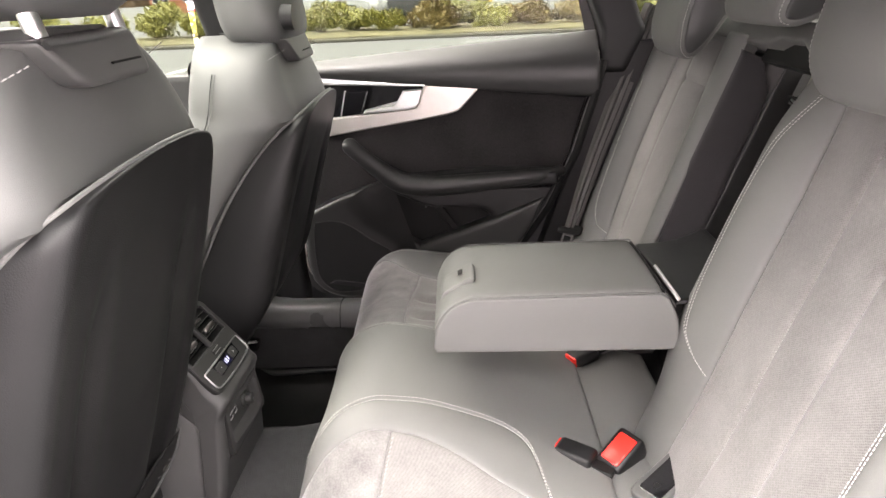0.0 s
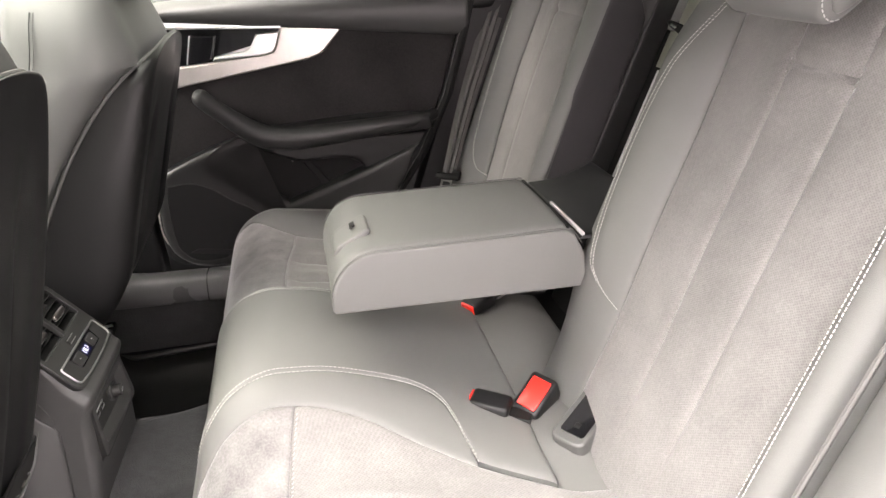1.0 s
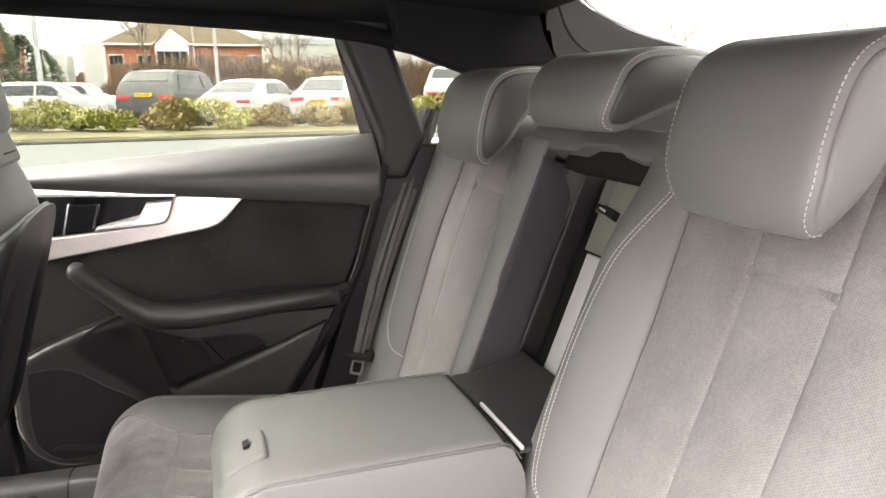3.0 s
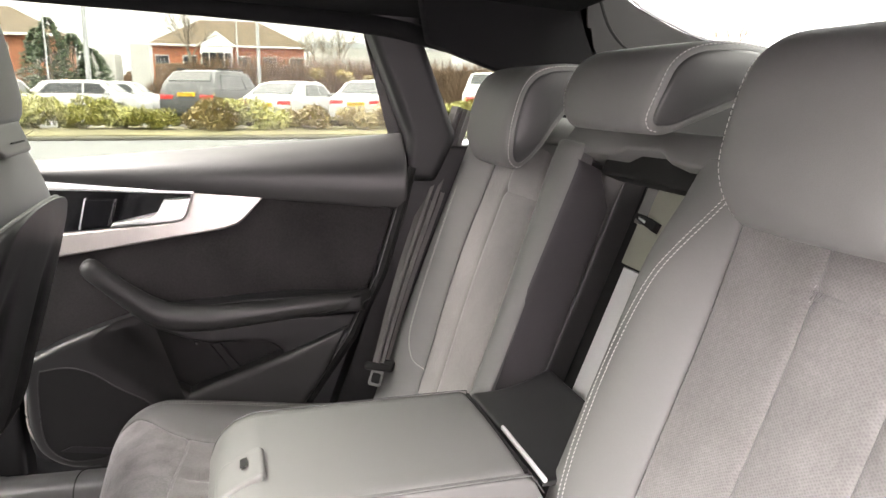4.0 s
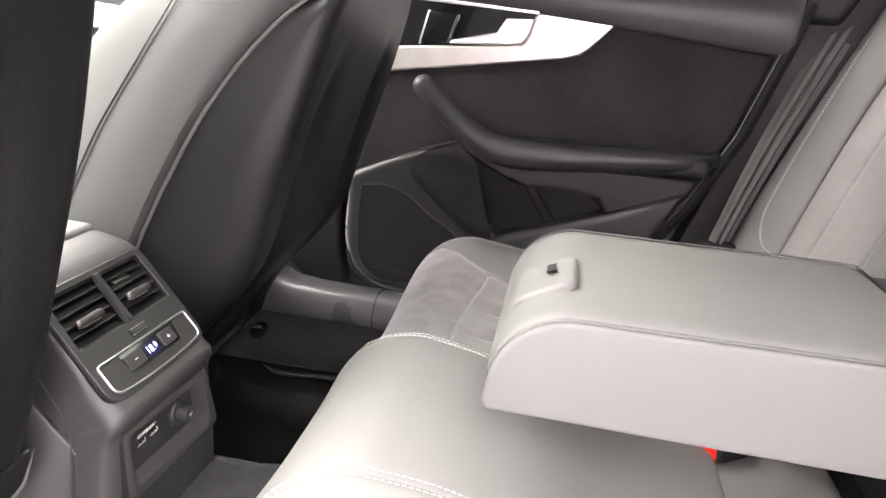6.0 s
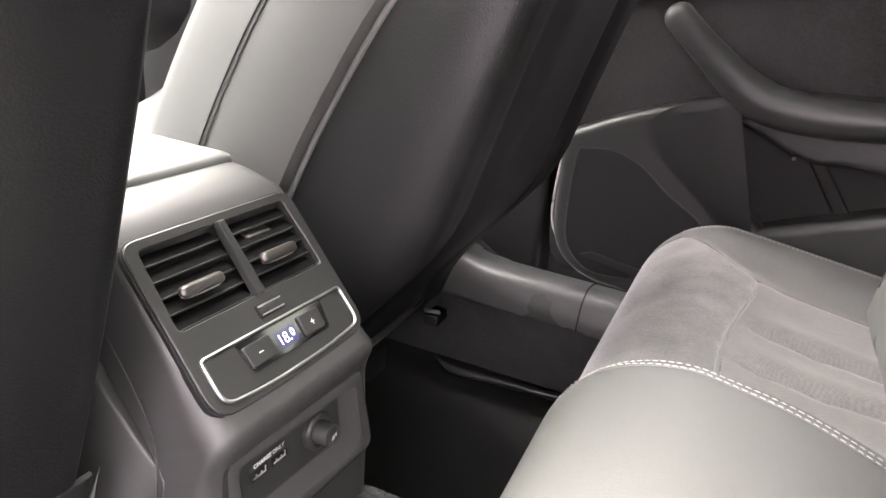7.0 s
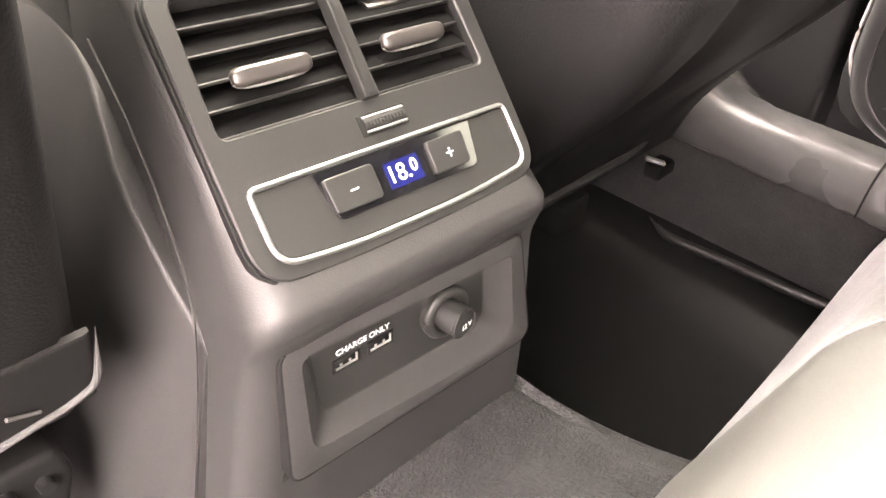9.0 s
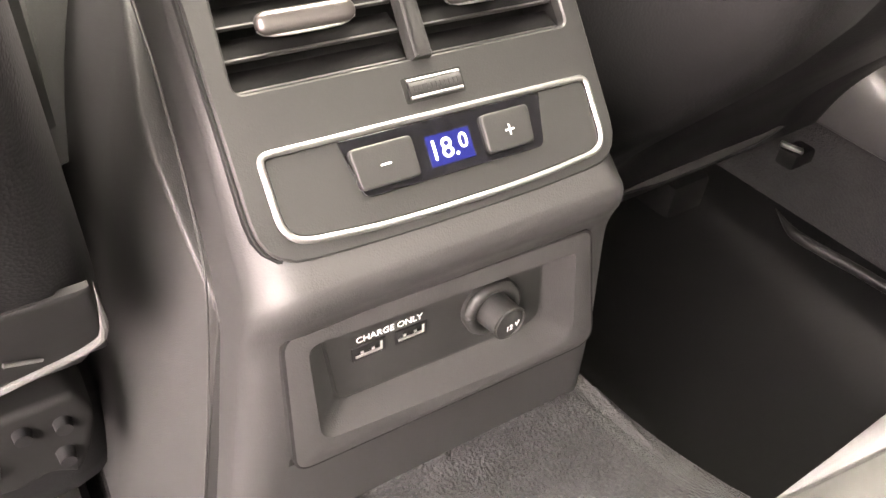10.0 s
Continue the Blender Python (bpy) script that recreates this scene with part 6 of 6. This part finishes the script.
def leaf_clump(n, rx, ry, h, size, mat, rnd, name="foliage"):
    """Leaves set in uneven bunches, with gaps between the bunches."""
    me = bmesh.new()
    bunches = []
    for _ in range(9):
        a, r = rnd.uniform(0, 6.28), math.sqrt(rnd.random())
        bunches.append((V(rx * 0.75 * r * math.cos(a), ry * 0.75 * r * math.sin(a), h * rnd.uniform(0.3, 0.8)), rnd.uniform(0.22, 0.42)))
    for _ in range(n):
        c, r = rnd.choice(bunches)
        d = Vector((rnd.gauss(0, 1), rnd.gauss(0, 1), rnd.gauss(0, 1))).normalized() * r * rnd.uniform(0.5, 1.05) * min(1.0, h / 0.5)
        p = c + V(d.x, d.y, d.z * 0.8)
        if p.z < 0.02:
            p.z = rnd.uniform(0.02, 0.2)
        t = Vector((rnd.gauss(0, 1), rnd.gauss(0, 1), rnd.gauss(0.4, 1))).normalized()
        s = t.orthogonal().normalized()
        k = size * rnd.uniform(0.6, 1.4)
        q = [me.verts.new(p + t * k * a + s * k * b) for a, b in ((-1, 0), (0, 0.5), (1, 0), (0, -0.5))]
        me.faces.new(q)
    return me


rnd = random.Random(4)
shrubs = []
for k, (m, label) in enumerate(((LEAF, "yellow-green low shrub on the verge"), (LEAF_DRY, "olive-brown rounded shrub on the verge"), (LEAF, "green spreading shrub on the verge"))):
    s = root("shrub", (0, -40 - 4 * k, 0.14), label, "shrub", "verge shrubs")
    part("foliage", leaf_clump(2600, 0.95, 0.6, 0.6 + 0.08 * k, 0.05, m, rnd), m, s)
    for j in range(5):
        part("stem", rod(V(rnd.uniform(-0.2, 0.2), 0, 0), V(rnd.uniform(-0.5, 0.5), rnd.uniform(-0.3, 0.3), 0.4), 0.012, 0.005, 5), TWIG, s)
    for c in s.children:
        c.matrix_parent_inverse = Matrix.Identity(4)
    shrubs.append(s)
places = [(0, -9.3), (2, -8.0), (0, -6.8), (2, -5.7), (0, -4.6), (2, -3.6), (0, -2.6), (0, -1.75), (1, -0.55), (2, 0.55), (1, 1.75), (1, 3.45), (2, 4.6), (0, 5.8), (1, 7.0), (0, 8.4), (2, 9.8)]
for i, (k, x) in enumerate(places):
    y, sc = 18.6 + rnd.uniform(-0.35, 0.35), rnd.uniform(0.85, 1.2)
    if i < 3:
        shrubs[k].location = (x, y, 0.14) if shrubs[k].location.y < 0 else shrubs[k].location
        if i == 0:
            continue
    c = copy_thing(shrubs[k], pose(x, y, 0.14, 0, 0, rnd.uniform(0, 360)))
    c.scale = (sc, sc, sc * rnd.uniform(0.85, 1.1))
shrubs[1].location = (11.2, 18.7, 0.14)
shrubs[2].location = (-10.6, 18.6, 0.14)


def vehicle(name, label, paint, at, heading, L, W, H, boot, belt, suv=False):
    """A parked car, its nose along its own +x. boot: where the roof begins behind."""
    c = root(name, (0, 0, 0), label, "car", "parked cars")
    hl, w = L / 2, W / 2
    nose = hl - 0.05
    low = 0.24 if not suv else 0.3
    stations = [(-hl, low + 0.12, belt * 0.80, w * 0.80, belt * 0.82, w * 0.7), (-hl + 0.05, low, belt * 0.92, w * 0.95, belt * 0.96, w * 0.84), (-hl + boot * 0.35, low - 0.04, belt, w, belt + (0.05 if not suv else 0.25), w * 0.86),
                (-hl + boot, low - 0.06, belt, w, H - 0.05, w * 0.74), (-hl + boot + 0.5, low - 0.06, belt, w, H, w * 0.74), (0.1 * L, low - 0.06, belt, w, H, w * 0.74), (0.17 * L, low - 0.06, belt, w, H - 0.06, w * 0.75),
                (0.31 * L, low - 0.05, belt * 0.99, w, belt + 0.02, w * 0.84), (0.42 * L, low, belt * 0.9, w * 0.97, belt * 0.93, w * 0.8), (hl - 0.08, low + 0.02, belt * 0.75, w * 0.88, belt * 0.8, w * 0.7), (hl, low + 0.14, belt * 0.6, w * 0.72, belt * 0.64, w * 0.6)]

    def section(s):
        x, zb, ze, we, zt, wt = s
        half = [(0, zb), (we * 0.86, zb), (we * 0.97, zb + 0.1), (we, lerp(zb, ze, 0.6)), (we * 0.97, ze), (wt, lerp(ze, zt, 0.93)), (wt * 0.82, zt), (0, zt + 0.015)]
        return [(x, a, z) for a, z in half] + [(x, -a, z) for a, z in half[-2:0:-1]]
    dense = []
    for a, b in zip(stations, stations[1:]):
        for k in range(3):
            t = k / 3
            dense.append(tuple(lerp(p, q, t) for p, q in zip(a, b)))
    dense.append(stations[-1])
    part("body", rings_mesh([[V(*p) for p in section(s)] for s in dense]), paint, c, "painted car body")

    def sheet(pts, push):
        bm = bmesh.new()
        n = (pts[1] - pts[0]).cross(pts[2] - pts[0]).normalized() * push
        f = [bm.verts.new(p) for p in pts]
        g = [bm.verts.new(p + n) for p in pts]
        bm.faces.new(f)
        bm.faces.new(g[::-1])
        k = len(pts)
        for i in range(k):
            bm.faces.new((f[i], g[i], g[(i + 1) % k], f[(i + 1) % k]))
        return bm
    x3, x4, x6 = stations[3][0], stations[4][0], stations[6][0]
    for s in (-1, 1):
        mid = 0.02 * L
        a, b, e = stations[3], stations[5], stations[6]

        def along(x, t):
            st = [q for q in stations]
            for p, q in zip(st, st[1:]):
                if p[0] <= x <= q[0]:
                    k = (x - p[0]) / (q[0] - p[0])
                    _, zb, ze, we, zt, wt = (lerp(m, n, k) for m, n in zip(p, q))
                    return V(x, s * (lerp(we * 0.97, wt, t) + 0.01), lerp(ze, lerp(ze, zt, 0.93), t))
        part("side_window", sheet([along(x3 - 0.1, 0.12), along(mid - 0.04, 0.12), along(mid - 0.06, 0.86), along(x3 + 0.25, 0.86)], 0.004), DARK_GLASS, c, "dark side window")
        part("side_window", sheet([along(mid + 0.04, 0.12), along(x6 + 0.32, 0.12), along(x6 - 0.1, 0.86), along(mid + 0.02, 0.86)], 0.004), DARK_GLASS, c, "dark side window")
        for wx in (-hl + 0.19 * L, hl - 0.2 * L):
            r = 0.33 if not suv else 0.37
            wheel = part("wheel", rod(V(wx, s * (w - 0.2), r), V(wx, s * (w + 0.004), r), r, r * 0.97, 24), TYRE, c, "black tyre")
            part("rim", rod(V(wx, s * (w - 0.05), r), V(wx, s * (w + 0.012), r), r * 0.66, r * 0.6, 20), POLE, wheel, "alloy rim")
        part("tail_lamp", box((-hl - 0.006, s * w * 0.45 if s > 0 else -w * 0.9, belt * 0.78), (-hl + 0.24, s * w * 0.9 if s > 0 else -w * 0.45, belt * 0.9), 0.02, 2), LAMP_RED, c, "red tail lamp")
        part("head_lamp", box((hl - 0.4, s * w * 0.55 if s > 0 else -w * 0.9, belt * 0.62), (hl - 0.07, s * w * 0.9 if s > 0 else -w * 0.55, belt * 0.76), 0.03, 2), LAMP_CLEAR, c, "clear head lamp")
        part("mirror", box((0.2 * L, s * (w + 0.02) - 0.08, belt + 0.0), (0.2 * L + 0.12, s * (w + 0.02) + 0.08, belt + 0.14), 0.03, 2), paint, c, "door mirror")
    q, p = stations[3], stations[2]
    part("rear_window", sheet([V(lerp(p[0], q[0], t) - 0.014, a * lerp(p[5], q[5], t) * 0.84, lerp(p[4], q[4], t) + 0.02) for a, t in ((-1, 0.12), (1, 0.12), (1, 0.9), (-1, 0.9))], 0.004), DARK_GLASS, c, "dark rear window")
    q, p = stations[6], stations[7]
    part("windscreen", sheet([V(lerp(p[0], q[0], t) + 0.012, a * lerp(p[5], q[5], t) * 0.86, lerp(p[4], q[4], t) + 0.022) for a, t in ((1, 0.1), (-1, 0.1), (-1, 0.93), (1, 0.93))], 0.004), DARK_GLASS, c, "dark windscreen")
    pz = belt * (0.72 if not suv else 0.86)
    pl = part("number_plate", box((-hl - 0.035, -0.26, pz), (-hl + 0.1, 0.26, pz + 0.115), 0.006, 1), PLATE, c, "yellow rear number plate")
    for k in range(7):
        y = -0.2 + k * 0.06 + (0.02 if k > 3 else 0)
        part("plate_bar", box((-hl - 0.038, y, pz + 0.025), (-hl - 0.03, y + 0.035, pz + 0.09)), TYRE, pl)
    part("bumper", box((-hl - 0.02, -w * 0.8, low), (-hl + 0.2, w * 0.8, low + 0.2), 0.05, 2), DARK_PLASTIC if suv else paint, c, "rear bumper")
    if suv:
        part("roof_rail", box((x4 - 0.3, -w * 0.7, H + 0.0), (0.1 * L, -w * 0.64, H + 0.05), 0.01, 1), DARK_PLASTIC, c)
        part("roof_rail", box((x4 - 0.3, w * 0.64, H + 0.0), (0.1 * L, w * 0.7, H + 0.05), 0.01, 1), DARK_PLASTIC, c)
    for ch in c.children:
        ch.matrix_parent_inverse = Matrix.Identity(4)
    c.matrix_basis = pose(at[0], at[1], 0.0, 0, 0, heading)
    return c


def park(rear_x, rear_y, heading, L):
    """The middle of a car whose tail stands at that place."""
    a = radians(heading)
    return rear_x + math.cos(a) * L / 2, rear_y + math.sin(a) * L / 2


vehicle("parked_suv", "grey compact off-road car parked tail first", PAINT_GREY, park(-1.35, 22.6, 66, 4.4), 66, 4.4, 1.9, 1.72, 0.55, 1.08, True)
vehicle("parked_car", "white coupe parked tail towards the verge", PAINT_WHITE, park(0.85, 21.6, 62, 4.6), 62, 4.6, 1.82, 1.42, 1.25, 0.92)
vehicle("parked_car", "white saloon parked tail towards the verge", PAINT_WHITE, park(3.55, 21.4, 64, 4.7), 64, 4.7, 1.85, 1.48, 1.2, 0.96)
vehicle("parked_car", "white hatchback parked side on", PAINT_WHITE, (-5.3, 30.0), -8, 4.3, 1.78, 1.45, 0.75, 0.92)
vehicle("parked_car", "white hatchback parked behind the others", PAINT_WHITE, (-5.2, 37.5), -12, 4.2, 1.78, 1.5, 0.7, 0.95)
vehicle("parked_suv", "white off-road car parked tail first", PAINT_WHITE, park(7.9, 21.5, 68, 4.6), 68, 4.6, 1.92, 1.78, 0.6, 1.1, True)
vehicle("parked_car", "white estate car parked at the verge", PAINT_WHITE, park(-7.6, 22.6, 80, 4.5), 80, 4.5, 1.8, 1.45, 0.7, 0.92)
vehicle("parked_car", "dark grey saloon parked at the verge", PAINT_GREY, park(10.6, 21.8, 70, 4.6), 70, 4.6, 1.82, 1.45, 1.1, 0.94)


def lamp_post(x, y, h, r=0.07):
    p = root("lamp_post", (x, y, 0), "tall grey steel lamp post", "lamp post", "car park lamp posts")
    part("base", rod(V(x, y, 0), V(x, y, 1.1), r * 1.5, r * 1.4, 12), POLE, p)
    part("pole", rod(V(x, y, 1.1), V(x, y, h), r, r * 0.6, 12), POLE, p)
    part("arm", rod(V(x, y, h), V(x + 0.7, y, h + 0.1), r * 0.5, r * 0.45, 8), POLE, p)
    part("lamp_head", box((x + 0.55, y - 0.13, h + 0.05), (x + 1.15, y + 0.13, h + 0.15), 0.04, 2), POLE, p)


lamp_post(-6.25, 36, 9.0, 0.12)
lamp_post(1.25, 36, 9.0, 0.09)
lamp_post(0.35, 44, 5.2, 0.06)
lamp_post(26.0, 30, 8.0, 0.09)
lamp_post(-12.0, 55, 8.0, 0.08)


def bare_tree(x, y, h, seed, label):
    r = random.Random(seed)
    t = root("tree", (x, y, 0), label, "tree", "bare trees")
    top = V(x + r.uniform(-0.2, 0.2), y, h * 0.45)
    part("trunk", sweep([V(x, y, -0.05), V(x, y, h * 0.15), V(x + 0.05, y, h * 0.3), top], [h * 0.022, h * 0.018, h * 0.015, h * 0.012], 8), BARK, t)
    bm = bmesh.new()

    def grow(p, d, ln, rad, lv):
        q = p + d * ln
        side = d.orthogonal().normalized()
        other = d.cross(side)
        k = 4 if lv < 3 else 3
        a = [bm.verts.new(p + (side * math.cos(i * 6.283 / k) + other * math.sin(i * 6.283 / k)) * rad) for i in range(k)]
        b = [bm.verts.new(q + (side * math.cos(i * 6.283 / k) + other * math.sin(i * 6.283 / k)) * rad * 0.65) for i in range(k)]
        for i in range(k):
            bm.faces.new((a[i], a[(i + 1) % k], b[(i + 1) % k], b[i]))
        if lv >= 5:
            return
        for _ in range(3 if lv < 4 else 2):
            e = (d + Vector((r.gauss(0, 0.45), r.gauss(0, 0.45), r.gauss(0.12, 0.3)))).normalized()
            grow(p.lerp(q, r.uniform(0.6, 1.0)), e, ln * r.uniform(0.62, 0.85), rad * 0.62, lv + 1)
    for i in range(4):
        a = i * 1.57 + r.uniform(-0.4, 0.4)
        grow(top - V(0, 0, r.uniform(0, h * 0.12)), Vector((math.cos(a) * 0.6, math.sin(a) * 0.6, 1)).normalized(), h * 0.17, h * 0.009, 1)
    part("crown", bm, BARK, t, "bare twigs without leaves")


bare_tree(-3.1, 62, 9.5, 1, "bare winter tree before the brick offices")
bare_tree(6.5, 60, 7.5, 5, "slender bare winter tree")
bare_tree(9.5, 66, 8.5, 8, "slender bare winter tree")
bare_tree(36, 48, 9, 11, "bare winter tree beyond the car park")
bare_tree(52, 46, 9, 13, "bare winter tree beyond the car park")
bare_tree(-15.5, 70, 8, 17, "bare winter tree beyond the car park")

rnd2 = random.Random(9)
for x, y, h in ((-12.4, 58, 6.2), (-11.1, 59, 5.2), (-10.0, 60, 4.2), (-13.6, 60, 5.6)):
    t = root("conifer", (x, y, 0), "dark green evergreen tree", "tree", "evergreens")
    part("trunk", rod(V(x, y, 0), V(x, y, h * 0.8), 0.14, 0.04, 8), BARK, t)
    bm = bmesh.new()
    for _ in range(1500):
        f = rnd2.random()
        z = h * (0.08 + 0.9 * f)
        rad = 1.75 * (1 - f) ** 0.6 * rnd2.uniform(0.5, 1.1) + 0.08
        a = rnd2.uniform(0, 6.283)
        p = V(x + rad * math.cos(a), y + rad * math.sin(a), z)
        o = V(math.cos(a), math.sin(a), rnd2.uniform(-0.5, 0.6)).normalized()
        s = o.orthogonal().normalized()
        k = rnd2.uniform(0.1, 0.24)
        bm.faces.new([bm.verts.new(p + o * k * u + s * k * v) for u, v in ((-1, 0), (0, 0.4), (1, 0), (0, -0.4))])
    part("crown", bm, CONIFER, t)

# brown winter hedge behind the cars
hedge = root("hedge", (12, 42, 0), "tall brown leafless winter hedge", "hedge", kind="stuff")
bm = bmesh.new()
for _ in range(30000):
    x = rnd2.uniform(-4.5, 70)
    y = 42 + rnd2.uniform(-1.2, 1.2)
    top = 2.9 + 0.25 * noise.noise((x * 0.35, 0, 3))
    if x < -1.5:
        top *= 0.45 + 0.2 * (x + 4.5)
    z = top * rnd2.random() ** 0.8
    d = Vector((rnd2.gauss(0, 0.35), rnd2.gauss(0, 0.35), 1)).normalized()
    s = Vector((rnd2.gauss(0, 1), rnd2.gauss(0, 1), 0)).normalized()
    k = rnd2.uniform(0.15, 0.4)
    bm.faces.new([bm.verts.new(V(x, y, z) + d * k * u + s * 0.022 * v) for u, v in ((-1, -1), (1, -0.4), (1, 0.4), (-1, 1))])
part("twigs", bm, TWIG, hedge)
part("core", pad(lambda u, v: V(lerp(-4, 70, u), 42.3, lerp(0, 2.5 + 0.2 * noise.noise((u * 30, 0, 0)), v)), 90, 4, 0.05, 0.3, 0.5, inward=(0, 1, 0)), TWIG, hedge)
low_hedge = root("hedge", (2.6, 39.5, 0), "low olive hedge behind the cars", "hedge", kind="stuff")
part("foliage", leaf_clump(2200, 3.0, 0.5, 2.2, 0.1, LEAF_DRY, rnd2), LEAF_DRY, low_hedge)
for ch in low_hedge.children:
    ch.matrix_parent_inverse = Matrix.Identity(4)
low_hedge.location = (6.3, 39.8, 0.4)


def building(x0, x1, y, depth, eave, ridge, label, gable=None):
    b = root("office_building", ((x0 + x1) / 2, y + depth / 2, 0), label, "building")
    part("wall", box((x0, y, 0), (x1, y + depth, eave), 0.02, 1), BRICK, b, "red brick wall")
    o = 0.6
    bm = bmesh.new()
    e = [bm.verts.new(p) for p in ((x0 - o, y - o, eave - 0.1), (x1 + o, y - o, eave - 0.1), (x1 + o, y + depth + o, eave - 0.1), (x0 - o, y + depth + o, eave - 0.1))]
    ins = min((x1 - x0) * 0.3, depth * 0.5)
    r = [bm.verts.new(p) for p in ((x0 + ins, y + depth / 2, ridge), (x1 - ins, y + depth / 2, ridge))]
    for f in ((e[0], e[1], r[1], r[0]), (e[1], e[2], r[1]), (e[2], e[3], r[0], r[1]), (e[3], e[0], r[0]), (e[3], e[2], e[1], e[0])):
        bm.faces.new(f)
    part("roof", bm, ROOF_TILE, b, "brown tiled hipped roof", smooth_shade=False)
    part("fascia", box((x0 - o, y - o - 0.05, eave - 0.28), (x1 + o, y - o + 0.02, eave - 0.08)), WHITE_TRIM, b, "white fascia board")
    n = max(3, int((x1 - x0) / 2.6))
    for lv in range(2):
        z = 0.9 + lv * (eave - 0.6) / 2
        for i in range(n):
            wx = lerp(x0 + 1.0, x1 - 1.0, i / (n - 1))
            if gable and abs(wx - gable) < 1.9:
                continue
            fr = part("window_frame", box((wx - 0.75, y - 0.04, z), (wx + 0.75, y + 0.05, z + 1.35), 0.01, 1), WHITE_TRIM, b, "white framed window")
            for s in (-1, 0, 1):
                part("pane", box((wx - 0.22 + s * 0.47, y - 0.055, z + 0.1), (wx + 0.22 + s * 0.47, y - 0.035, z + 1.25)), DARK_GLASS, fr)
    if gable:
        bm = bmesh.new()
        pts = [(gable - 2.2, eave - 0.2), (gable + 2.2, eave - 0.2), (gable, eave + 1.5)]
        f = [bm.verts.new(V(px_, y - 0.9, pz_)) for px_, pz_ in pts]
        g = [bm.verts.new(V(px_, y + 3.5, pz_)) for px_, pz_ in pts]
        bm.faces.new(f)
        bm.faces.new(g[::-1])
        for i in range(3):
            bm.faces.new((f[i], g[i], g[(i + 1) % 3], f[(i + 1) % 3]))
        part("gable", bm, WHITE_TRIM, b, "pale gable over the entrance", smooth_shade=False)
        part("entrance", box((gable - 1.8, y - 0.8, 0.3), (gable + 1.8, y, eave - 0.2), 0.05, 1), WHITE_TRIM, b, "pale entrance bay")
        for i in range(4):
            for lv in range(2):
                part("entrance_pane", box((gable - 1.6 + i * 0.82, y - 0.83, 0.5 + lv * 2.8), (gable - 0.9 + i * 0.82, y - 0.79, 2.9 + lv * 2.6)), DARK_GLASS, b)


building(-8.6, 8.4, 90, 11, 6.45, 9.6, "two-storey red brick offices with a brown hipped roof", -1.6)
building(-27, -14.0, 66, 10, 5.6, 8.0, "red brick offices with white windows")
shed = root("warehouse", (14, 105, 0), "pale grey low warehouse", "building")
part("wall", box((10.5, 100, 0), (30, 110, 7.6), 0.1, 1), CONCRETE, shed)
part("roof_band", box((10.4, 99.9, 7.0), (30.1, 110.1, 7.8), 0.05, 1), POLE, shed, "grey roof band")
far = root("warehouse", (-20, 150, 0), "distant pale office blocks", "building")
part("wall", box((-26, 150, 0), (-21, 160, 8), 0.1, 1), CONCRETE, far)
part("tower", box((-18.5, 152, 0), (-15, 160, 10), 0.1, 1), CONCRETE, far)
store = root("store_building", (60, 75, 0), "long low store with a white and green sign band", "building")
part("wall", box((34, 72, 0), (95, 90, 4.0), 0.1, 1), CONCRETE, store)
part("sign_band", box((33.9, 71.9, 4.0), (95.1, 72.1, 5.2), 0.03, 1), WHITE_TRIM, store, "white sign band")
part("sign_stripe", box((33.9, 71.85, 3.5), (95.1, 72.1, 4.0), 0.03, 1), CONIFER, store, "green stripe")
for k in range(8):
    part("sign_bar", box((48 + k * 1.6, 71.83, 4.35), (49.1 + k * 1.6, 71.95, 4.85)), POLE, store)
woods = root("woods", (0, 210, 0), "far grey-brown leafless trees on the horizon", "woods", kind="stuff")
bm = bmesh.new()
for _ in range(6000):
    a = rnd2.uniform(-1.3, 1.3)
    rr_ = rnd2.uniform(195, 230)
    x, y = rr_ * math.sin(a), rr_ * math.cos(a)
    h = 5 + 2.2 * noise.noise((x * 0.04, y * 0.04, 1)) + rnd2.uniform(-1, 1)
    k = rnd2.uniform(0.5, 1.2)
    z = h * rnd2.random()
    bm.faces.new([bm.verts.new(V(x + u, y, z + v)) for u, v in ((-k, -k * 0.8), (k, -k), (k * 0.7, k), (-k, k * 0.7))])
part("crowns", bm, TWIG, woods)
